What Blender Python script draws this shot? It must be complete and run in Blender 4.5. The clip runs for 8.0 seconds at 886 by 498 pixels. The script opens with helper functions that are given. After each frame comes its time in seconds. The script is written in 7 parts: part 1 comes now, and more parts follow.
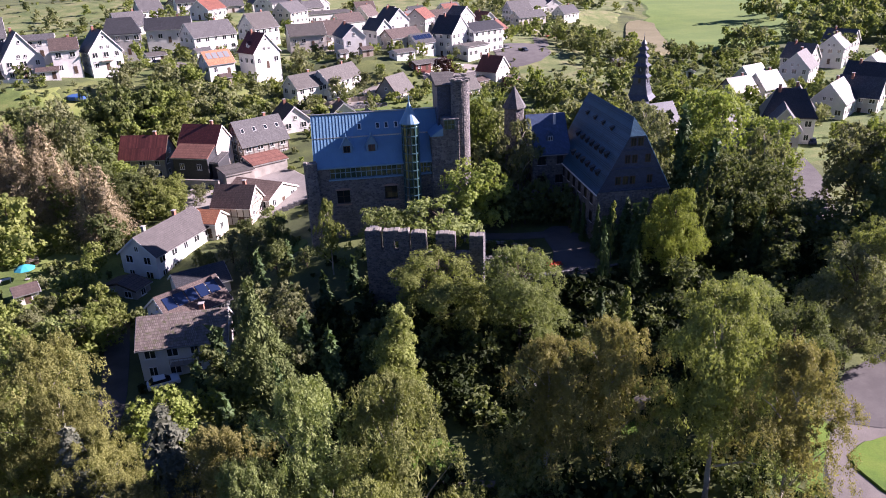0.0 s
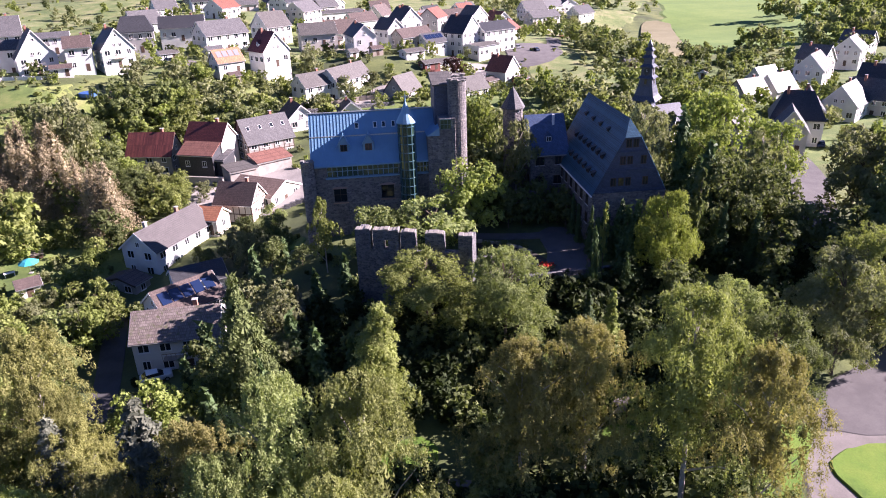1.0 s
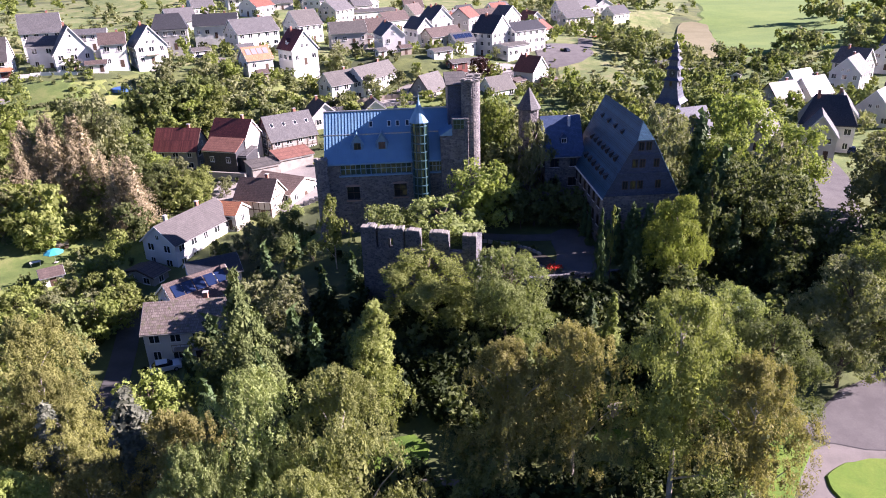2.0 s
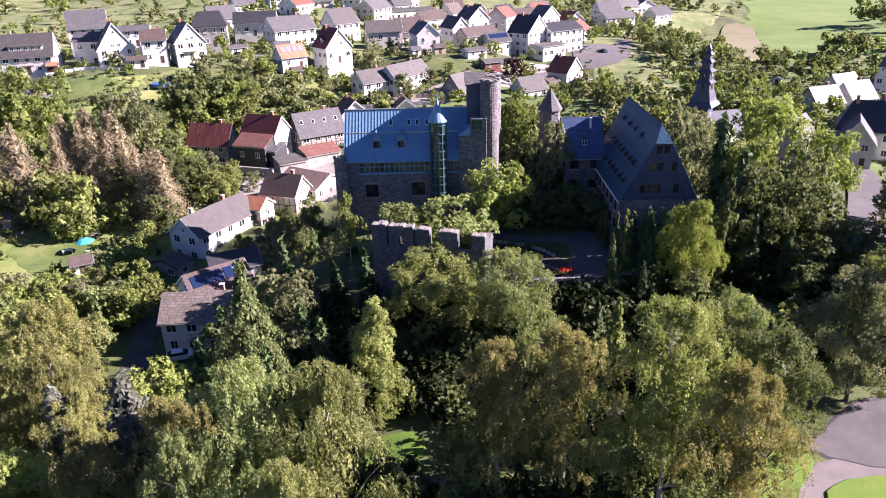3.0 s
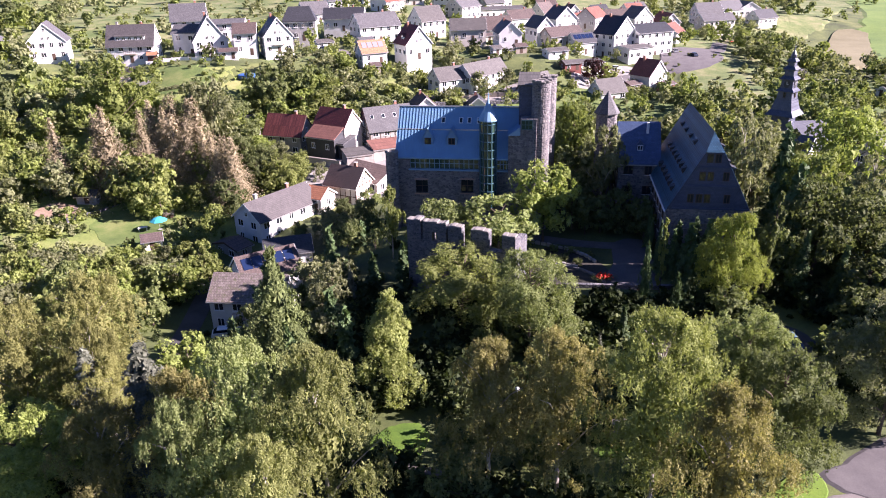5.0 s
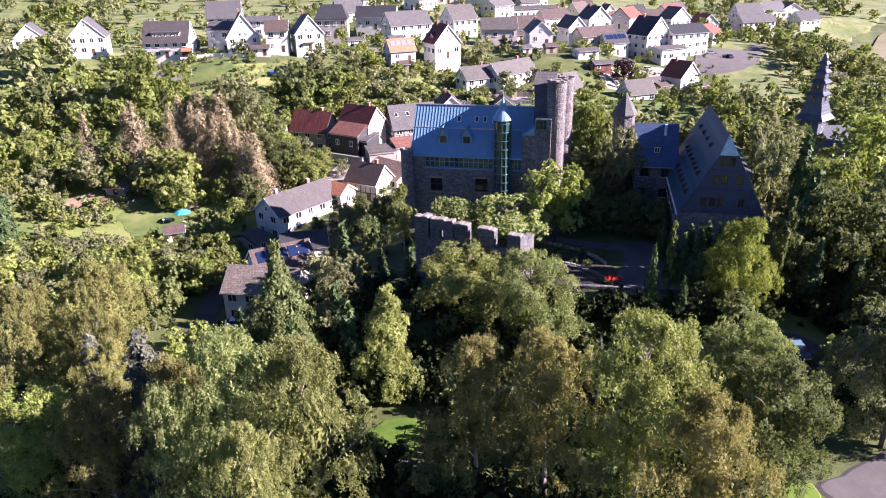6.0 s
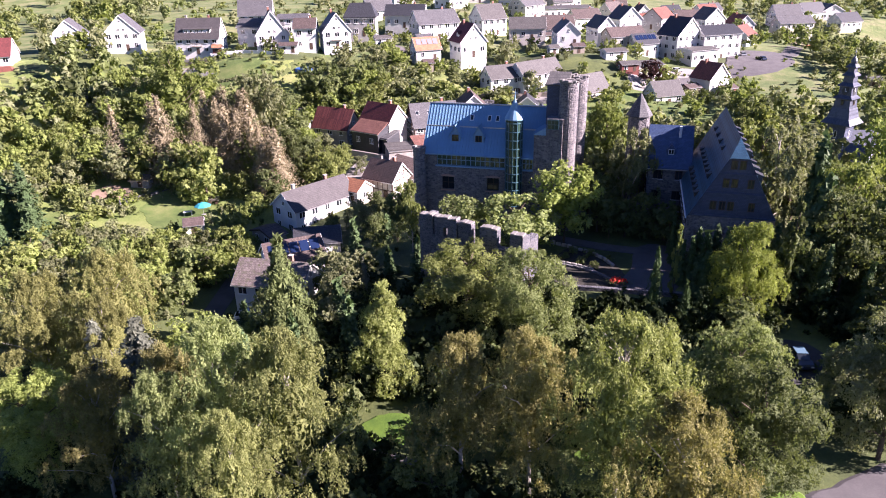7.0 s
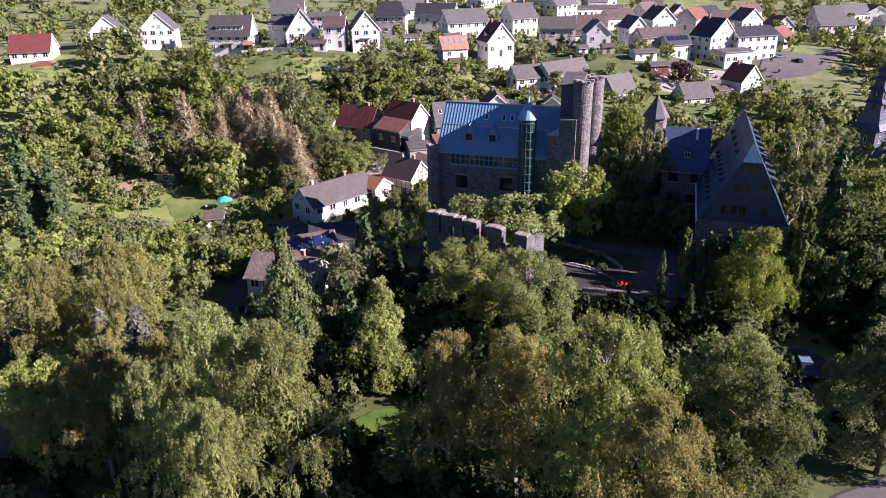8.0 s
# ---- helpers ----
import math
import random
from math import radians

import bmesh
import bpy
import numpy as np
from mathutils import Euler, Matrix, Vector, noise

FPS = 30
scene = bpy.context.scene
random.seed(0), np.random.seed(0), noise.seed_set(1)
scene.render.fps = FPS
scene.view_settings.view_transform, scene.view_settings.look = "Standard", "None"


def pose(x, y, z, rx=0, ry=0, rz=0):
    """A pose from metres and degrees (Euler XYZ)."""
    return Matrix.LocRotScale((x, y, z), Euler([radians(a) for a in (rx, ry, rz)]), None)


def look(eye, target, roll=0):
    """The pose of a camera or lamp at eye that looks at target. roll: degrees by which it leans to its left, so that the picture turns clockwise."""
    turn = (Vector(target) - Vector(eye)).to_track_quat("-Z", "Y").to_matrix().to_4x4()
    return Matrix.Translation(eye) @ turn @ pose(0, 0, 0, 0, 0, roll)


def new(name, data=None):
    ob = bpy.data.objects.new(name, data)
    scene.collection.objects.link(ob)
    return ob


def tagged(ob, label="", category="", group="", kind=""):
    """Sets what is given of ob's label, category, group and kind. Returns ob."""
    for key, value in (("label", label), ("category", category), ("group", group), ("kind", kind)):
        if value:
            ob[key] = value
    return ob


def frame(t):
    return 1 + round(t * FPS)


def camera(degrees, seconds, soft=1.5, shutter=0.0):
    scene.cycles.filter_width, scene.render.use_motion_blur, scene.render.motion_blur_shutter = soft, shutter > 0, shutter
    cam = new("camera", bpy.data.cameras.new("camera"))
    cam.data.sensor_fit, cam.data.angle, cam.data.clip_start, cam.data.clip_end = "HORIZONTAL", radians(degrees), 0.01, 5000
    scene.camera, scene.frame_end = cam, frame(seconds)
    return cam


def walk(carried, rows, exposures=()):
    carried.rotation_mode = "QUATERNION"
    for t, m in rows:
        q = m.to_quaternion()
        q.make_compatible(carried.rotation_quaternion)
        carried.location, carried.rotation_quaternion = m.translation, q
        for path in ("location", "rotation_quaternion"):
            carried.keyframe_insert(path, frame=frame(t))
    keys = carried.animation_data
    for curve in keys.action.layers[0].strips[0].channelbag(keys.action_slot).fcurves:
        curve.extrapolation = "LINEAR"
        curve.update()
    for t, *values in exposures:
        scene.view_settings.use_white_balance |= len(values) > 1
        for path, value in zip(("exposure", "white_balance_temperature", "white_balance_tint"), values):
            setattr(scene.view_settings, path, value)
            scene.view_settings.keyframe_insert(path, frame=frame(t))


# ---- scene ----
cam = camera(64.5, 8.0, 1.0)
METRES, EYE, TILT, LEAN, TURN = 32.0, 44.0, 0.0, 0.0, -7.5
ROWS = [
    (0.0, 0.0, 0.0, 0.0, -0.8, -23.5, 1.85),
    (0.5, 0.0562, -0.0038, -0.0001, -0.06, -23.51, 1.82),
    (1.0, 0.1169, -0.0066, -0.0003, 0.86, -23.5, 1.78),
    (1.5, 0.1777, -0.0082, 0.0, 2.31, -23.48, 1.74),
    (3.0, 0.3706, -0.0082, 0.0027, 7.69, -23.43, 1.57),
    (3.5, 0.429, -0.0054, 0.0032, 9.57, -23.4, 1.51),
    (4.0, 0.4919, -0.0007, 0.0033, 11.71, -23.38, 1.43),
    (4.5, 0.5546, 0.0057, 0.0035, 13.86, -23.36, 1.35),
    (5.0, 0.6172, 0.0136, 0.0033, 15.96, -23.36, 1.28),
    (6.5, 0.8041, 0.0516, 0.0001, 20.75, -23.37, 1.08),
    (7.0, 0.8662, 0.0683, -0.0007, 22.34, -23.38, 1.01),
    (7.5, 0.9268, 0.0875, -0.0008, 23.93, -23.39, 0.97),
    (8.0, 0.9859, 0.1088, -0.001, 25.52, -23.41, 0.91),
]
EXPOSURES = [(t, stops, 5900, 40) for t, stops in ((0.0, 1.74), (0.5, 2.08), (1.0, 2.14), (7.0, 2.17), (7.5, 2.1), (8.0, 1.6))]
walk(cam, [(t, pose(0, 0, EYE, TILT, LEAN, TURN) @ pose(METRES * x, METRES * y, METRES * z, 90 + pitch, roll, yaw)) for t, x, y, z, yaw, pitch, roll in ROWS], EXPOSURES)

# ---- light: a low morning sun from beyond the castle's towers, and a clear sky ----
SUN_AZ, SUN_EL = 3.0, 26.6     # degrees from +x towards +y, and above the horizon
world = bpy.data.worlds.new("sky")
scene.world = world
world.use_nodes = True
wn = world.node_tree.nodes
sky = wn.new("ShaderNodeTexSky")
sky.sky_type = "NISHITA"
sky.sun_disc = False
sky.sun_elevation = radians(SUN_EL)
sky.sun_rotation = radians(90 - SUN_AZ)
sky.dust_density = 0.3
sky.ozone_density = 8.0
wn["Background"].inputs["Strength"].default_value = 0.029
world.node_tree.links.new(sky.outputs[0], wn["Background"].inputs["Color"])
sun = new("sun", bpy.data.lights.new("sun", "SUN"))
sun.data.energy = 5.0
sun.data.angle = radians(0.5)
sun.data.color = (1.0, 0.9, 0.745)
to_sun = Vector((math.cos(radians(SUN_EL)) * math.cos(radians(SUN_AZ)), math.cos(radians(SUN_EL)) * math.sin(radians(SUN_AZ)), math.sin(radians(SUN_EL))))
sun.matrix_world = look(Vector((60, 100, 40)) + to_sun * 120, (60, 100, 40))


# ---- materials ----
def material(name, build):
    m = bpy.data.materials.new(name)
    m.use_nodes = True
    nt = m.node_tree
    build(nt, nt.nodes["Principled BSDF"])
    return m


def coords(nt, scale=1.0):
    tc = nt.nodes.new("ShaderNodeTexCoord")
    mp = nt.nodes.new("ShaderNodeMapping")
    mp.inputs["Scale"].default_value = (scale, scale, scale)
    nt.links.new(tc.outputs["Object"], mp.inputs["Vector"])
    return mp.outputs["Vector"]


def world_coords(nt):
    return nt.nodes.new("ShaderNodeNewGeometry").outputs["Position"]


def noise_tex(nt, vec, scale, detail=4.0, rough=0.6):
    n = nt.nodes.new("ShaderNodeTexNoise")
    n.inputs["Scale"].default_value = scale
    n.inputs["Detail"].default_value = detail
    n.inputs["Roughness"].default_value = rough
    nt.links.new(vec, n.inputs["Vector"])
    return n.outputs["Fac"]


def ramp(nt, fac, stops):
    r = nt.nodes.new("ShaderNodeValToRGB")
    while len(r.color_ramp.elements) < len(stops):
        r.color_ramp.elements.new(0.5)
    for e, (pos, col) in zip(r.color_ramp.elements, stops):
        e.position = pos
        e.color = (*col, 1.0)
    nt.links.new(fac, r.inputs["Fac"])
    return r.outputs["Color"]


def mix(nt, fac, a, b, blend="MIX"):
    m = nt.nodes.new("ShaderNodeMix")
    m.data_type = "RGBA"
    m.blend_type = blend
    for sock, val in ((m.inputs[0], fac), (m.inputs[6], a), (m.inputs[7], b)):
        if isinstance(val, (int, float)):
            sock.default_value = val
        elif isinstance(val, tuple):
            sock.default_value = (*val, 1.0)
        else:
            nt.links.new(val, sock)
    return m.outputs[2]


def bump(nt, bsdf, height, strength=0.4, distance=0.05):
    b = nt.nodes.new("ShaderNodeBump")
    b.inputs["Strength"].default_value = strength
    b.inputs["Distance"].default_value = distance
    nt.links.new(height, b.inputs["Height"])
    nt.links.new(b.outputs["Normal"], bsdf.inputs["Normal"])


def object_random(nt):
    return nt.nodes.new("ShaderNodeObjectInfo").outputs["Random"]


def tint(nt, col, fac, low, high):
    """col made darker or lighter by a factor that runs from low to high."""
    r = ramp(nt, fac, ((0.0, (low,) * 3), (1.0, (high,) * 3)))
    return mix(nt, 1.0, col, r, "MULTIPLY")


def plaster(name, colour, dirt=0.75):
    def build(nt, b):
        v = coords(nt)
        c = mix(nt, ramp(nt, noise_tex(nt, v, 0.35, 5), ((0.42, (0, 0, 0)), (0.7, (1, 1, 1)))), colour, tuple(k * dirt for k in colour))
        c = tint(nt, c, noise_tex(nt, v, 9.0), 0.86, 1.08)
        nt.links.new(c, b.inputs["Base Color"])
        b.inputs["Roughness"].default_value = 0.9
        bump(nt, b, noise_tex(nt, v, 30.0), 0.25, 0.02)
    return material(name, build)


def tiles(name, dark, light, course=0.33, rough=0.75, moss=None):
    """Roof tiles in courses that run along the local x axis."""
    def build(nt, b):
        v = coords(nt)
        br = nt.nodes.new("ShaderNodeTexBrick")
        br.inputs["Scale"].default_value = 1.0
        br.inputs["Brick Width"].default_value = 0.25
        br.inputs["Row Height"].default_value = course
        br.inputs["Mortar Size"].default_value = 0.022
        br.inputs["Mortar Smooth"].default_value = 0.5
        br.inputs["Color1"].default_value = (*dark, 1)
        br.inputs["Color2"].default_value = (*light, 1)
        br.inputs["Mortar"].default_value = (*(k * 0.45 for k in dark), 1)
        sep = nt.nodes.new("ShaderNodeSeparateXYZ")
        com = nt.nodes.new("ShaderNodeCombineXYZ")
        add = nt.nodes.new("ShaderNodeMath")
        add.operation = "MULTIPLY_ADD"
        add.inputs[1].default_value = 1.25
        add.inputs[2].default_value = 0.0
        nt.links.new(v, sep.inputs[0])
        nt.links.new(sep.outputs["Z"], add.inputs[0])
        nt.links.new(sep.outputs["X"], com.inputs["X"])
        nt.links.new(add.outputs[0], com.inputs["Y"])
        nt.links.new(com.outputs[0], br.inputs["Vector"])
        c = tint(nt, br.outputs["Color"], noise_tex(nt, v, 0.7, 5), 0.6, 1.35)
        if moss:
            c = mix(nt, ramp(nt, noise_tex(nt, v, 1.6, 6), ((0.5, (0, 0, 0)), (0.68, (1, 1, 1)))), c, moss)
        nt.links.new(c, b.inputs["Base Color"])
        b.inputs["Roughness"].default_value = rough
        bump(nt, b, br.outputs["Fac"], -0.5, 0.03)
    return material(name, build)


def stone(name, a, b_col, c_col, scale=2.2):
    """Rubble masonry: uneven stones in pale joints, with large stains."""
    def build(nt, b):
        v = coords(nt)
        warp = nt.nodes.new("ShaderNodeMapping")
        warp.inputs["Scale"].default_value = (1.0, 1.0, 1.7)
        nt.links.new(v, warp.inputs["Vector"])
        vo = nt.nodes.new("ShaderNodeTexVoronoi")
        vo.inputs["Scale"].default_value = scale
        nt.links.new(warp.outputs[0], vo.inputs["Vector"])
        ed = nt.nodes.new("ShaderNodeTexVoronoi")
        ed.feature = "DISTANCE_TO_EDGE"
        ed.inputs["Scale"].default_value = scale
        nt.links.new(warp.outputs[0], ed.inputs["Vector"])
        sep = nt.nodes.new("ShaderNodeSeparateColor")
        nt.links.new(vo.outputs["Color"], sep.inputs[0])
        c = ramp(nt, sep.outputs[0], ((0.0, a), (0.55, b_col), (1.0, c_col)))
        joint = ramp(nt, ed.outputs["Distance"], ((0.03, (1, 1, 1)), (0.1, (0, 0, 0))))
        c = mix(nt, joint, c, tuple(0.5 * (p + q) for p, q in zip(b_col, c_col)))
        c = tint(nt, c, noise_tex(nt, v, 0.5, 5), 0.55, 1.3)
        c = tint(nt, c, noise_tex(nt, v, 14.0), 0.8, 1.15)
        nt.links.new(c, b.inputs["Base Color"])
        b.inputs["Roughness"].default_value = 0.92
        bump(nt, b, ramp(nt, ed.outputs["Distance"], ((0.0, (0, 0, 0)), (0.2, (1, 1, 1)))), 0.9, 0.12)
    return material(name, build)


def plain(name, colour, rough=0.6, metal=0.0, vary=0.15, scale=3.0):
    def build(nt, b):
        v = coords(nt)
        c = tint(nt, mix(nt, 0.0, colour, colour), noise_tex(nt, v, scale, 5), 1 - vary, 1 + vary)
        nt.links.new(c, b.inputs["Base Color"])
        b.inputs["Roughness"].default_value = rough
        b.inputs["Metallic"].default_value = metal
    return material(name, build)


def leaves(name, deep, mid, tip, through_light=0.38, rough=0.7):
    """Foliage: every leaf of its own shade, every tree of its own tone, light passing through."""
    def build(nt, b):
        g = nt.nodes.new("ShaderNodeNewGeometry")
        c = ramp(nt, g.outputs["Random Per Island"], ((0.0, tuple((a + 2 * b) / 3 for a, b in zip(deep, mid))), (0.5, mid), (1.0, tuple((a + 2 * b) / 3 for a, b in zip(tip, mid)))))
        c = tint(nt, c, object_random(nt), 0.78, 1.22)
        big = noise_tex(nt, g.outputs["Position"], 0.45, 3)
        c = tint(nt, c, big, 0.55, 1.5)
        nt.links.new(c, b.inputs["Base Color"])
        b.inputs["Roughness"].default_value = rough
        b.inputs["Specular IOR Level"].default_value = 0.15
        tr = nt.nodes.new("ShaderNodeBsdfTranslucent")
        nt.links.new(mix(nt, 1.0, c, (1.15, 1.2, 0.7), "MULTIPLY"), tr.inputs["Color"])
        ms = nt.nodes.new("ShaderNodeMixShader")
        ms.inputs[0].default_value = through_light
        nt.links.new(b.outputs[0], ms.inputs[1])
        nt.links.new(tr.outputs[0], ms.inputs[2])
        nt.links.new(ms.outputs[0], nt.nodes["Material Output"].inputs["Surface"])
    return material(name, build)


def glass_dark(name, colour=(0.02, 0.025, 0.03)):
    def build(nt, b):
        b.inputs["Base Color"].default_value = (*colour, 1)
        b.inputs["Roughness"].default_value = 0.06
        b.inputs["Specular IOR Level"].default_value = 0.8
    return material(name, build)


def land(name, stops, grain=2.5, patch=0.06, bumps=0.4):
    """Open ground: patches of several metres and fine grain over them."""
    def build(nt, b):
        p = world_coords(nt)
        c = ramp(nt, noise_tex(nt, p, patch, 8, 0.65), stops)
        c = tint(nt, c, noise_tex(nt, p, grain, 6, 0.7), 0.6, 1.4)
        nt.links.new(c, b.inputs["Base Color"])
        b.inputs["Roughness"].default_value = 0.95
        bump(nt, b, noise_tex(nt, p, grain * 2, 6, 0.7), bumps, 0.15)
    return material(name, build)


M = {}
M["ground"] = land("ground_cover", ((0.3, (0.03, 0.04, 0.012)), (0.46, (0.06, 0.08, 0.022)), (0.58, (0.11, 0.135, 0.036)), (0.74, (0.18, 0.18, 0.065))))
# a darker asphalt: shade from houses and trees is put into its colour
M["lane"] = land("shade_dark_asphalt", ((0.35, (0.043, 0.0413, 0.043)), (0.6, (0.0645, 0.0619, 0.0645))), 9.0, 0.3, 0.15)
M["lawn"] = land("lawn_grass", ((0.35, (0.058, 0.12, 0.008)), (0.5, (0.092, 0.166, 0.011)), (0.68, (0.128, 0.19, 0.018))), 6.0, 0.25, 0.3)
M["garden"] = land("garden_grass", ((0.35, (0.0549, 0.0896, 0.0174)), (0.5, (0.0873, 0.13, 0.0269)), (0.66, (0.138, 0.162, 0.0474))), 3.0, 0.2, 0.4)
M["valley"] = land("valley_grass", ((0.35, (0.0877, 0.127, 0.0289)), (0.5, (0.155, 0.198, 0.0464)), (0.66, (0.238, 0.242, 0.0877))), 2.5, 0.1, 0.5)
M["meadow"] = land("meadow_grass", ((0.35, (0.0762, 0.139, 0.0192)), (0.5, (0.0986, 0.166, 0.024)), (0.66, (0.13, 0.193, 0.0336))), 1.2, 0.03, 0.2)
M["rough"] = land("rough_grass", ((0.35, (0.0671, 0.108, 0.0245)), (0.5, (0.127, 0.159, 0.049)), (0.66, (0.215, 0.209, 0.0978))), 1.8, 0.12)
M["stubble"] = land("mown_field", ((0.35, (0.135, 0.125, 0.06)), (0.6, (0.185, 0.17, 0.09))), 1.5, 0.05, 0.2)
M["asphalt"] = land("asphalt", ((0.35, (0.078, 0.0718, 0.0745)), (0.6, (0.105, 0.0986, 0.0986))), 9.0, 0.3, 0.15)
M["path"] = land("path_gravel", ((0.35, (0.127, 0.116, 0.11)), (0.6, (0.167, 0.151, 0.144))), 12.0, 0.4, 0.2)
# gravel made darker so that the courtyard's shade sits in its colour
M["gravel"] = land("shade_dark_gravel", ((0.35, (0.0713, 0.069, 0.0725)), (0.6, (0.101, 0.0978, 0.101))), 10.0, 0.3, 0.2)
M["paving"] = land("pale_paving", ((0.35, (0.189, 0.176, 0.163)), (0.6, (0.267, 0.249, 0.232))), 5.0, 0.2, 0.15)
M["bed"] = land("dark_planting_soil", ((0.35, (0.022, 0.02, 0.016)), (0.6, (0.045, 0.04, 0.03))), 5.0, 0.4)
M["soil"] = land("bare_soil", ((0.35, (0.189, 0.129, 0.086)), (0.6, (0.284, 0.206, 0.146))), 4.0, 0.3)
M["white"] = plaster("white_plaster", (0.659, 0.652, 0.63), 0.84)
M["cream"] = plaster("cream_plaster", (0.6, 0.56, 0.5), 0.78)
M["greyplaster"] = plaster("grey_plaster", (0.361, 0.353, 0.344))
M["oldplaster"] = plaster("old_plaster", (0.387, 0.361, 0.327), 0.6)
M["slatewall"] = tiles("slate_hung_wall", (0.0506, 0.0635, 0.108), (0.0822, 0.0991, 0.159), 0.25, 0.55)
M["redtile"] = tiles("red_tiles", (0.146, 0.0497, 0.0346), (0.219, 0.0768, 0.0494))
M["corrugated"] = tiles("corrugated_red_roof", (0.1, 0.024, 0.024), (0.2, 0.055, 0.048), 3.0)
M["darkred"] = tiles("dark_red_tiles", (0.112, 0.0258, 0.0258), (0.172, 0.043, 0.0387))
M["orangetile"] = tiles("orange_tiles", (0.361, 0.146, 0.0774), (0.447, 0.198, 0.103))
M["fadedred"] = tiles("faded_red_sheet_roof", (0.17, 0.075, 0.055), (0.23, 0.105, 0.08), 0.45)
M["browntile"] = tiles("brown_tiles", (0.07, 0.05, 0.045), (0.11, 0.08, 0.07))
M["greytile"] = tiles("grey_tiles", (0.075, 0.075, 0.08), (0.115, 0.112, 0.115))
M["palegrey"] = tiles("pale_weathered_tiles", (0.072, 0.0684, 0.0648), (0.101, 0.0936, 0.0878))
M["mauvetile"] = tiles("grey_mauve_tiles", (0.0671, 0.0602, 0.0602), (0.086, 0.0791, 0.0774), 0.3, 0.7)
M["mosstile"] = tiles("mossy_old_tiles", (0.146, 0.117, 0.107), (0.232, 0.198, 0.178), 0.33, 0.85, (0.086, 0.0899, 0.0445))
M["barntile"] = tiles("faded_brown_tiles", (0.167, 0.116, 0.0957), (0.239, 0.171, 0.142))
M["slate"] = tiles("slate_roof", (0.0517, 0.0854, 0.177), (0.0862, 0.132, 0.241), 0.22, 0.42)
M["hallslate"] = tiles("blue_grey_slate", (0.056, 0.15, 0.25), (0.086, 0.21, 0.34), 0.22, 0.4)
M["darkslate"] = tiles("dark_slate_roof", (0.0301, 0.0318, 0.037), (0.0516, 0.0533, 0.0602), 0.25, 0.55)
M["zinc"] = plain("blue_zinc_roof", (0.158, 0.292, 0.421), 0.45, 0.0, 0.2, 0.8)
M["steel"] = plain("blue_green_steel", (0.055, 0.13, 0.165), 0.45, 0.2)
M["castle"] = stone("castle_rubble", (0.1, 0.098, 0.109), (0.185, 0.171, 0.176), (0.3, 0.274, 0.257))
M["ruin"] = stone("ruin_rubble", (0.0715, 0.0748, 0.0902), (0.127, 0.127, 0.143), (0.22, 0.209, 0.209), 2.6)
M["coping"] = plain("weathered_coping", (0.205, 0.19, 0.172), 0.9, 0, 0.35, 4.0)
M["limestone"] = plain("pale_limestone", (0.315, 0.3, 0.277), 0.9, 0, 0.25, 4.0)
M["wood"] = plain("dark_timber", (0.075, 0.045, 0.03), 0.8, 0, 0.3, 6.0)
M["palewood"] = plain("grey_weathered_boards", (0.27, 0.23, 0.19), 0.85, 0, 0.3, 6.0)
M["redwood"] = plain("red_brown_painted_wood", (0.16, 0.045, 0.035), 0.6)
M["frame"] = plain("white_window_frame", (0.7, 0.7, 0.69), 0.5, 0, 0.06)
M["churchslate"] = tiles("weathered_church_slate", (0.0605, 0.0683, 0.1), (0.105, 0.113, 0.145), 0.25, 0.4)
M["sandstone"] = plain("red_sandstone_surround", (0.34, 0.22, 0.18), 0.85)
M["glass"] = glass_dark("window_glass")
M["greenglass"] = glass_dark("stair_tower_glass", (0.03, 0.06, 0.045))
M["solar"] = glass_dark("solar_panel", (0.012, 0.022, 0.06))
# solar panel coloured pale to stand for the sky reflected in it
M["palepanel"] = plain("sky_pale_solar_panel", (0.2, 0.21, 0.22), 0.25, 0.0, 0.15, 2.0)
M["metal"] = plain("galvanised_metal", (0.5, 0.5, 0.5), 0.4, 0.8)
M["brick"] = plain("chimney_brick", (0.30, 0.14, 0.10), 0.9, 0, 0.3, 8.0)
M["bark"] = plain("bark", (0.10, 0.075, 0.055), 0.95, 0, 0.4, 7.0)
M["birchbark"] = plain("birch_bark", (0.34, 0.31, 0.27), 0.85, 0, 0.5, 5.0)
M["birch"] = leaves("birch_leaves", (0.155, 0.176, 0.0598), (0.242, 0.267, 0.0943), (0.341, 0.359, 0.144))
M["autumn"] = leaves("yellowing_birch_leaves", (0.145, 0.15, 0.05), (0.21, 0.215, 0.075), (0.29, 0.285, 0.112))
M["sage"] = leaves("grey_green_leaves", (0.123, 0.158, 0.0576), (0.215, 0.259, 0.0972), (0.328, 0.367, 0.16))
M["gold"] = leaves("golden_green_leaves", (0.14, 0.188, 0.042), (0.25, 0.3, 0.066), (0.385, 0.415, 0.112))
M["rust"] = leaves("turning_birch_leaves", (0.141, 0.136, 0.0504), (0.22, 0.208, 0.0792), (0.315, 0.285, 0.12))
M["green"] = leaves("green_leaves", (0.0702, 0.096, 0.0371), (0.136, 0.165, 0.0644), (0.225, 0.248, 0.111))
M["bright"] = leaves("bright_green_leaves", (0.117, 0.162, 0.0371), (0.206, 0.252, 0.068), (0.318, 0.353, 0.124))
M["lime"] = leaves("yellow_green_leaves", (0.126, 0.156, 0.0496), (0.206, 0.239, 0.0742), (0.313, 0.332, 0.13))
M["olive"] = leaves("olive_leaves", (0.113, 0.13, 0.0646), (0.191, 0.207, 0.104), (0.277, 0.292, 0.165))
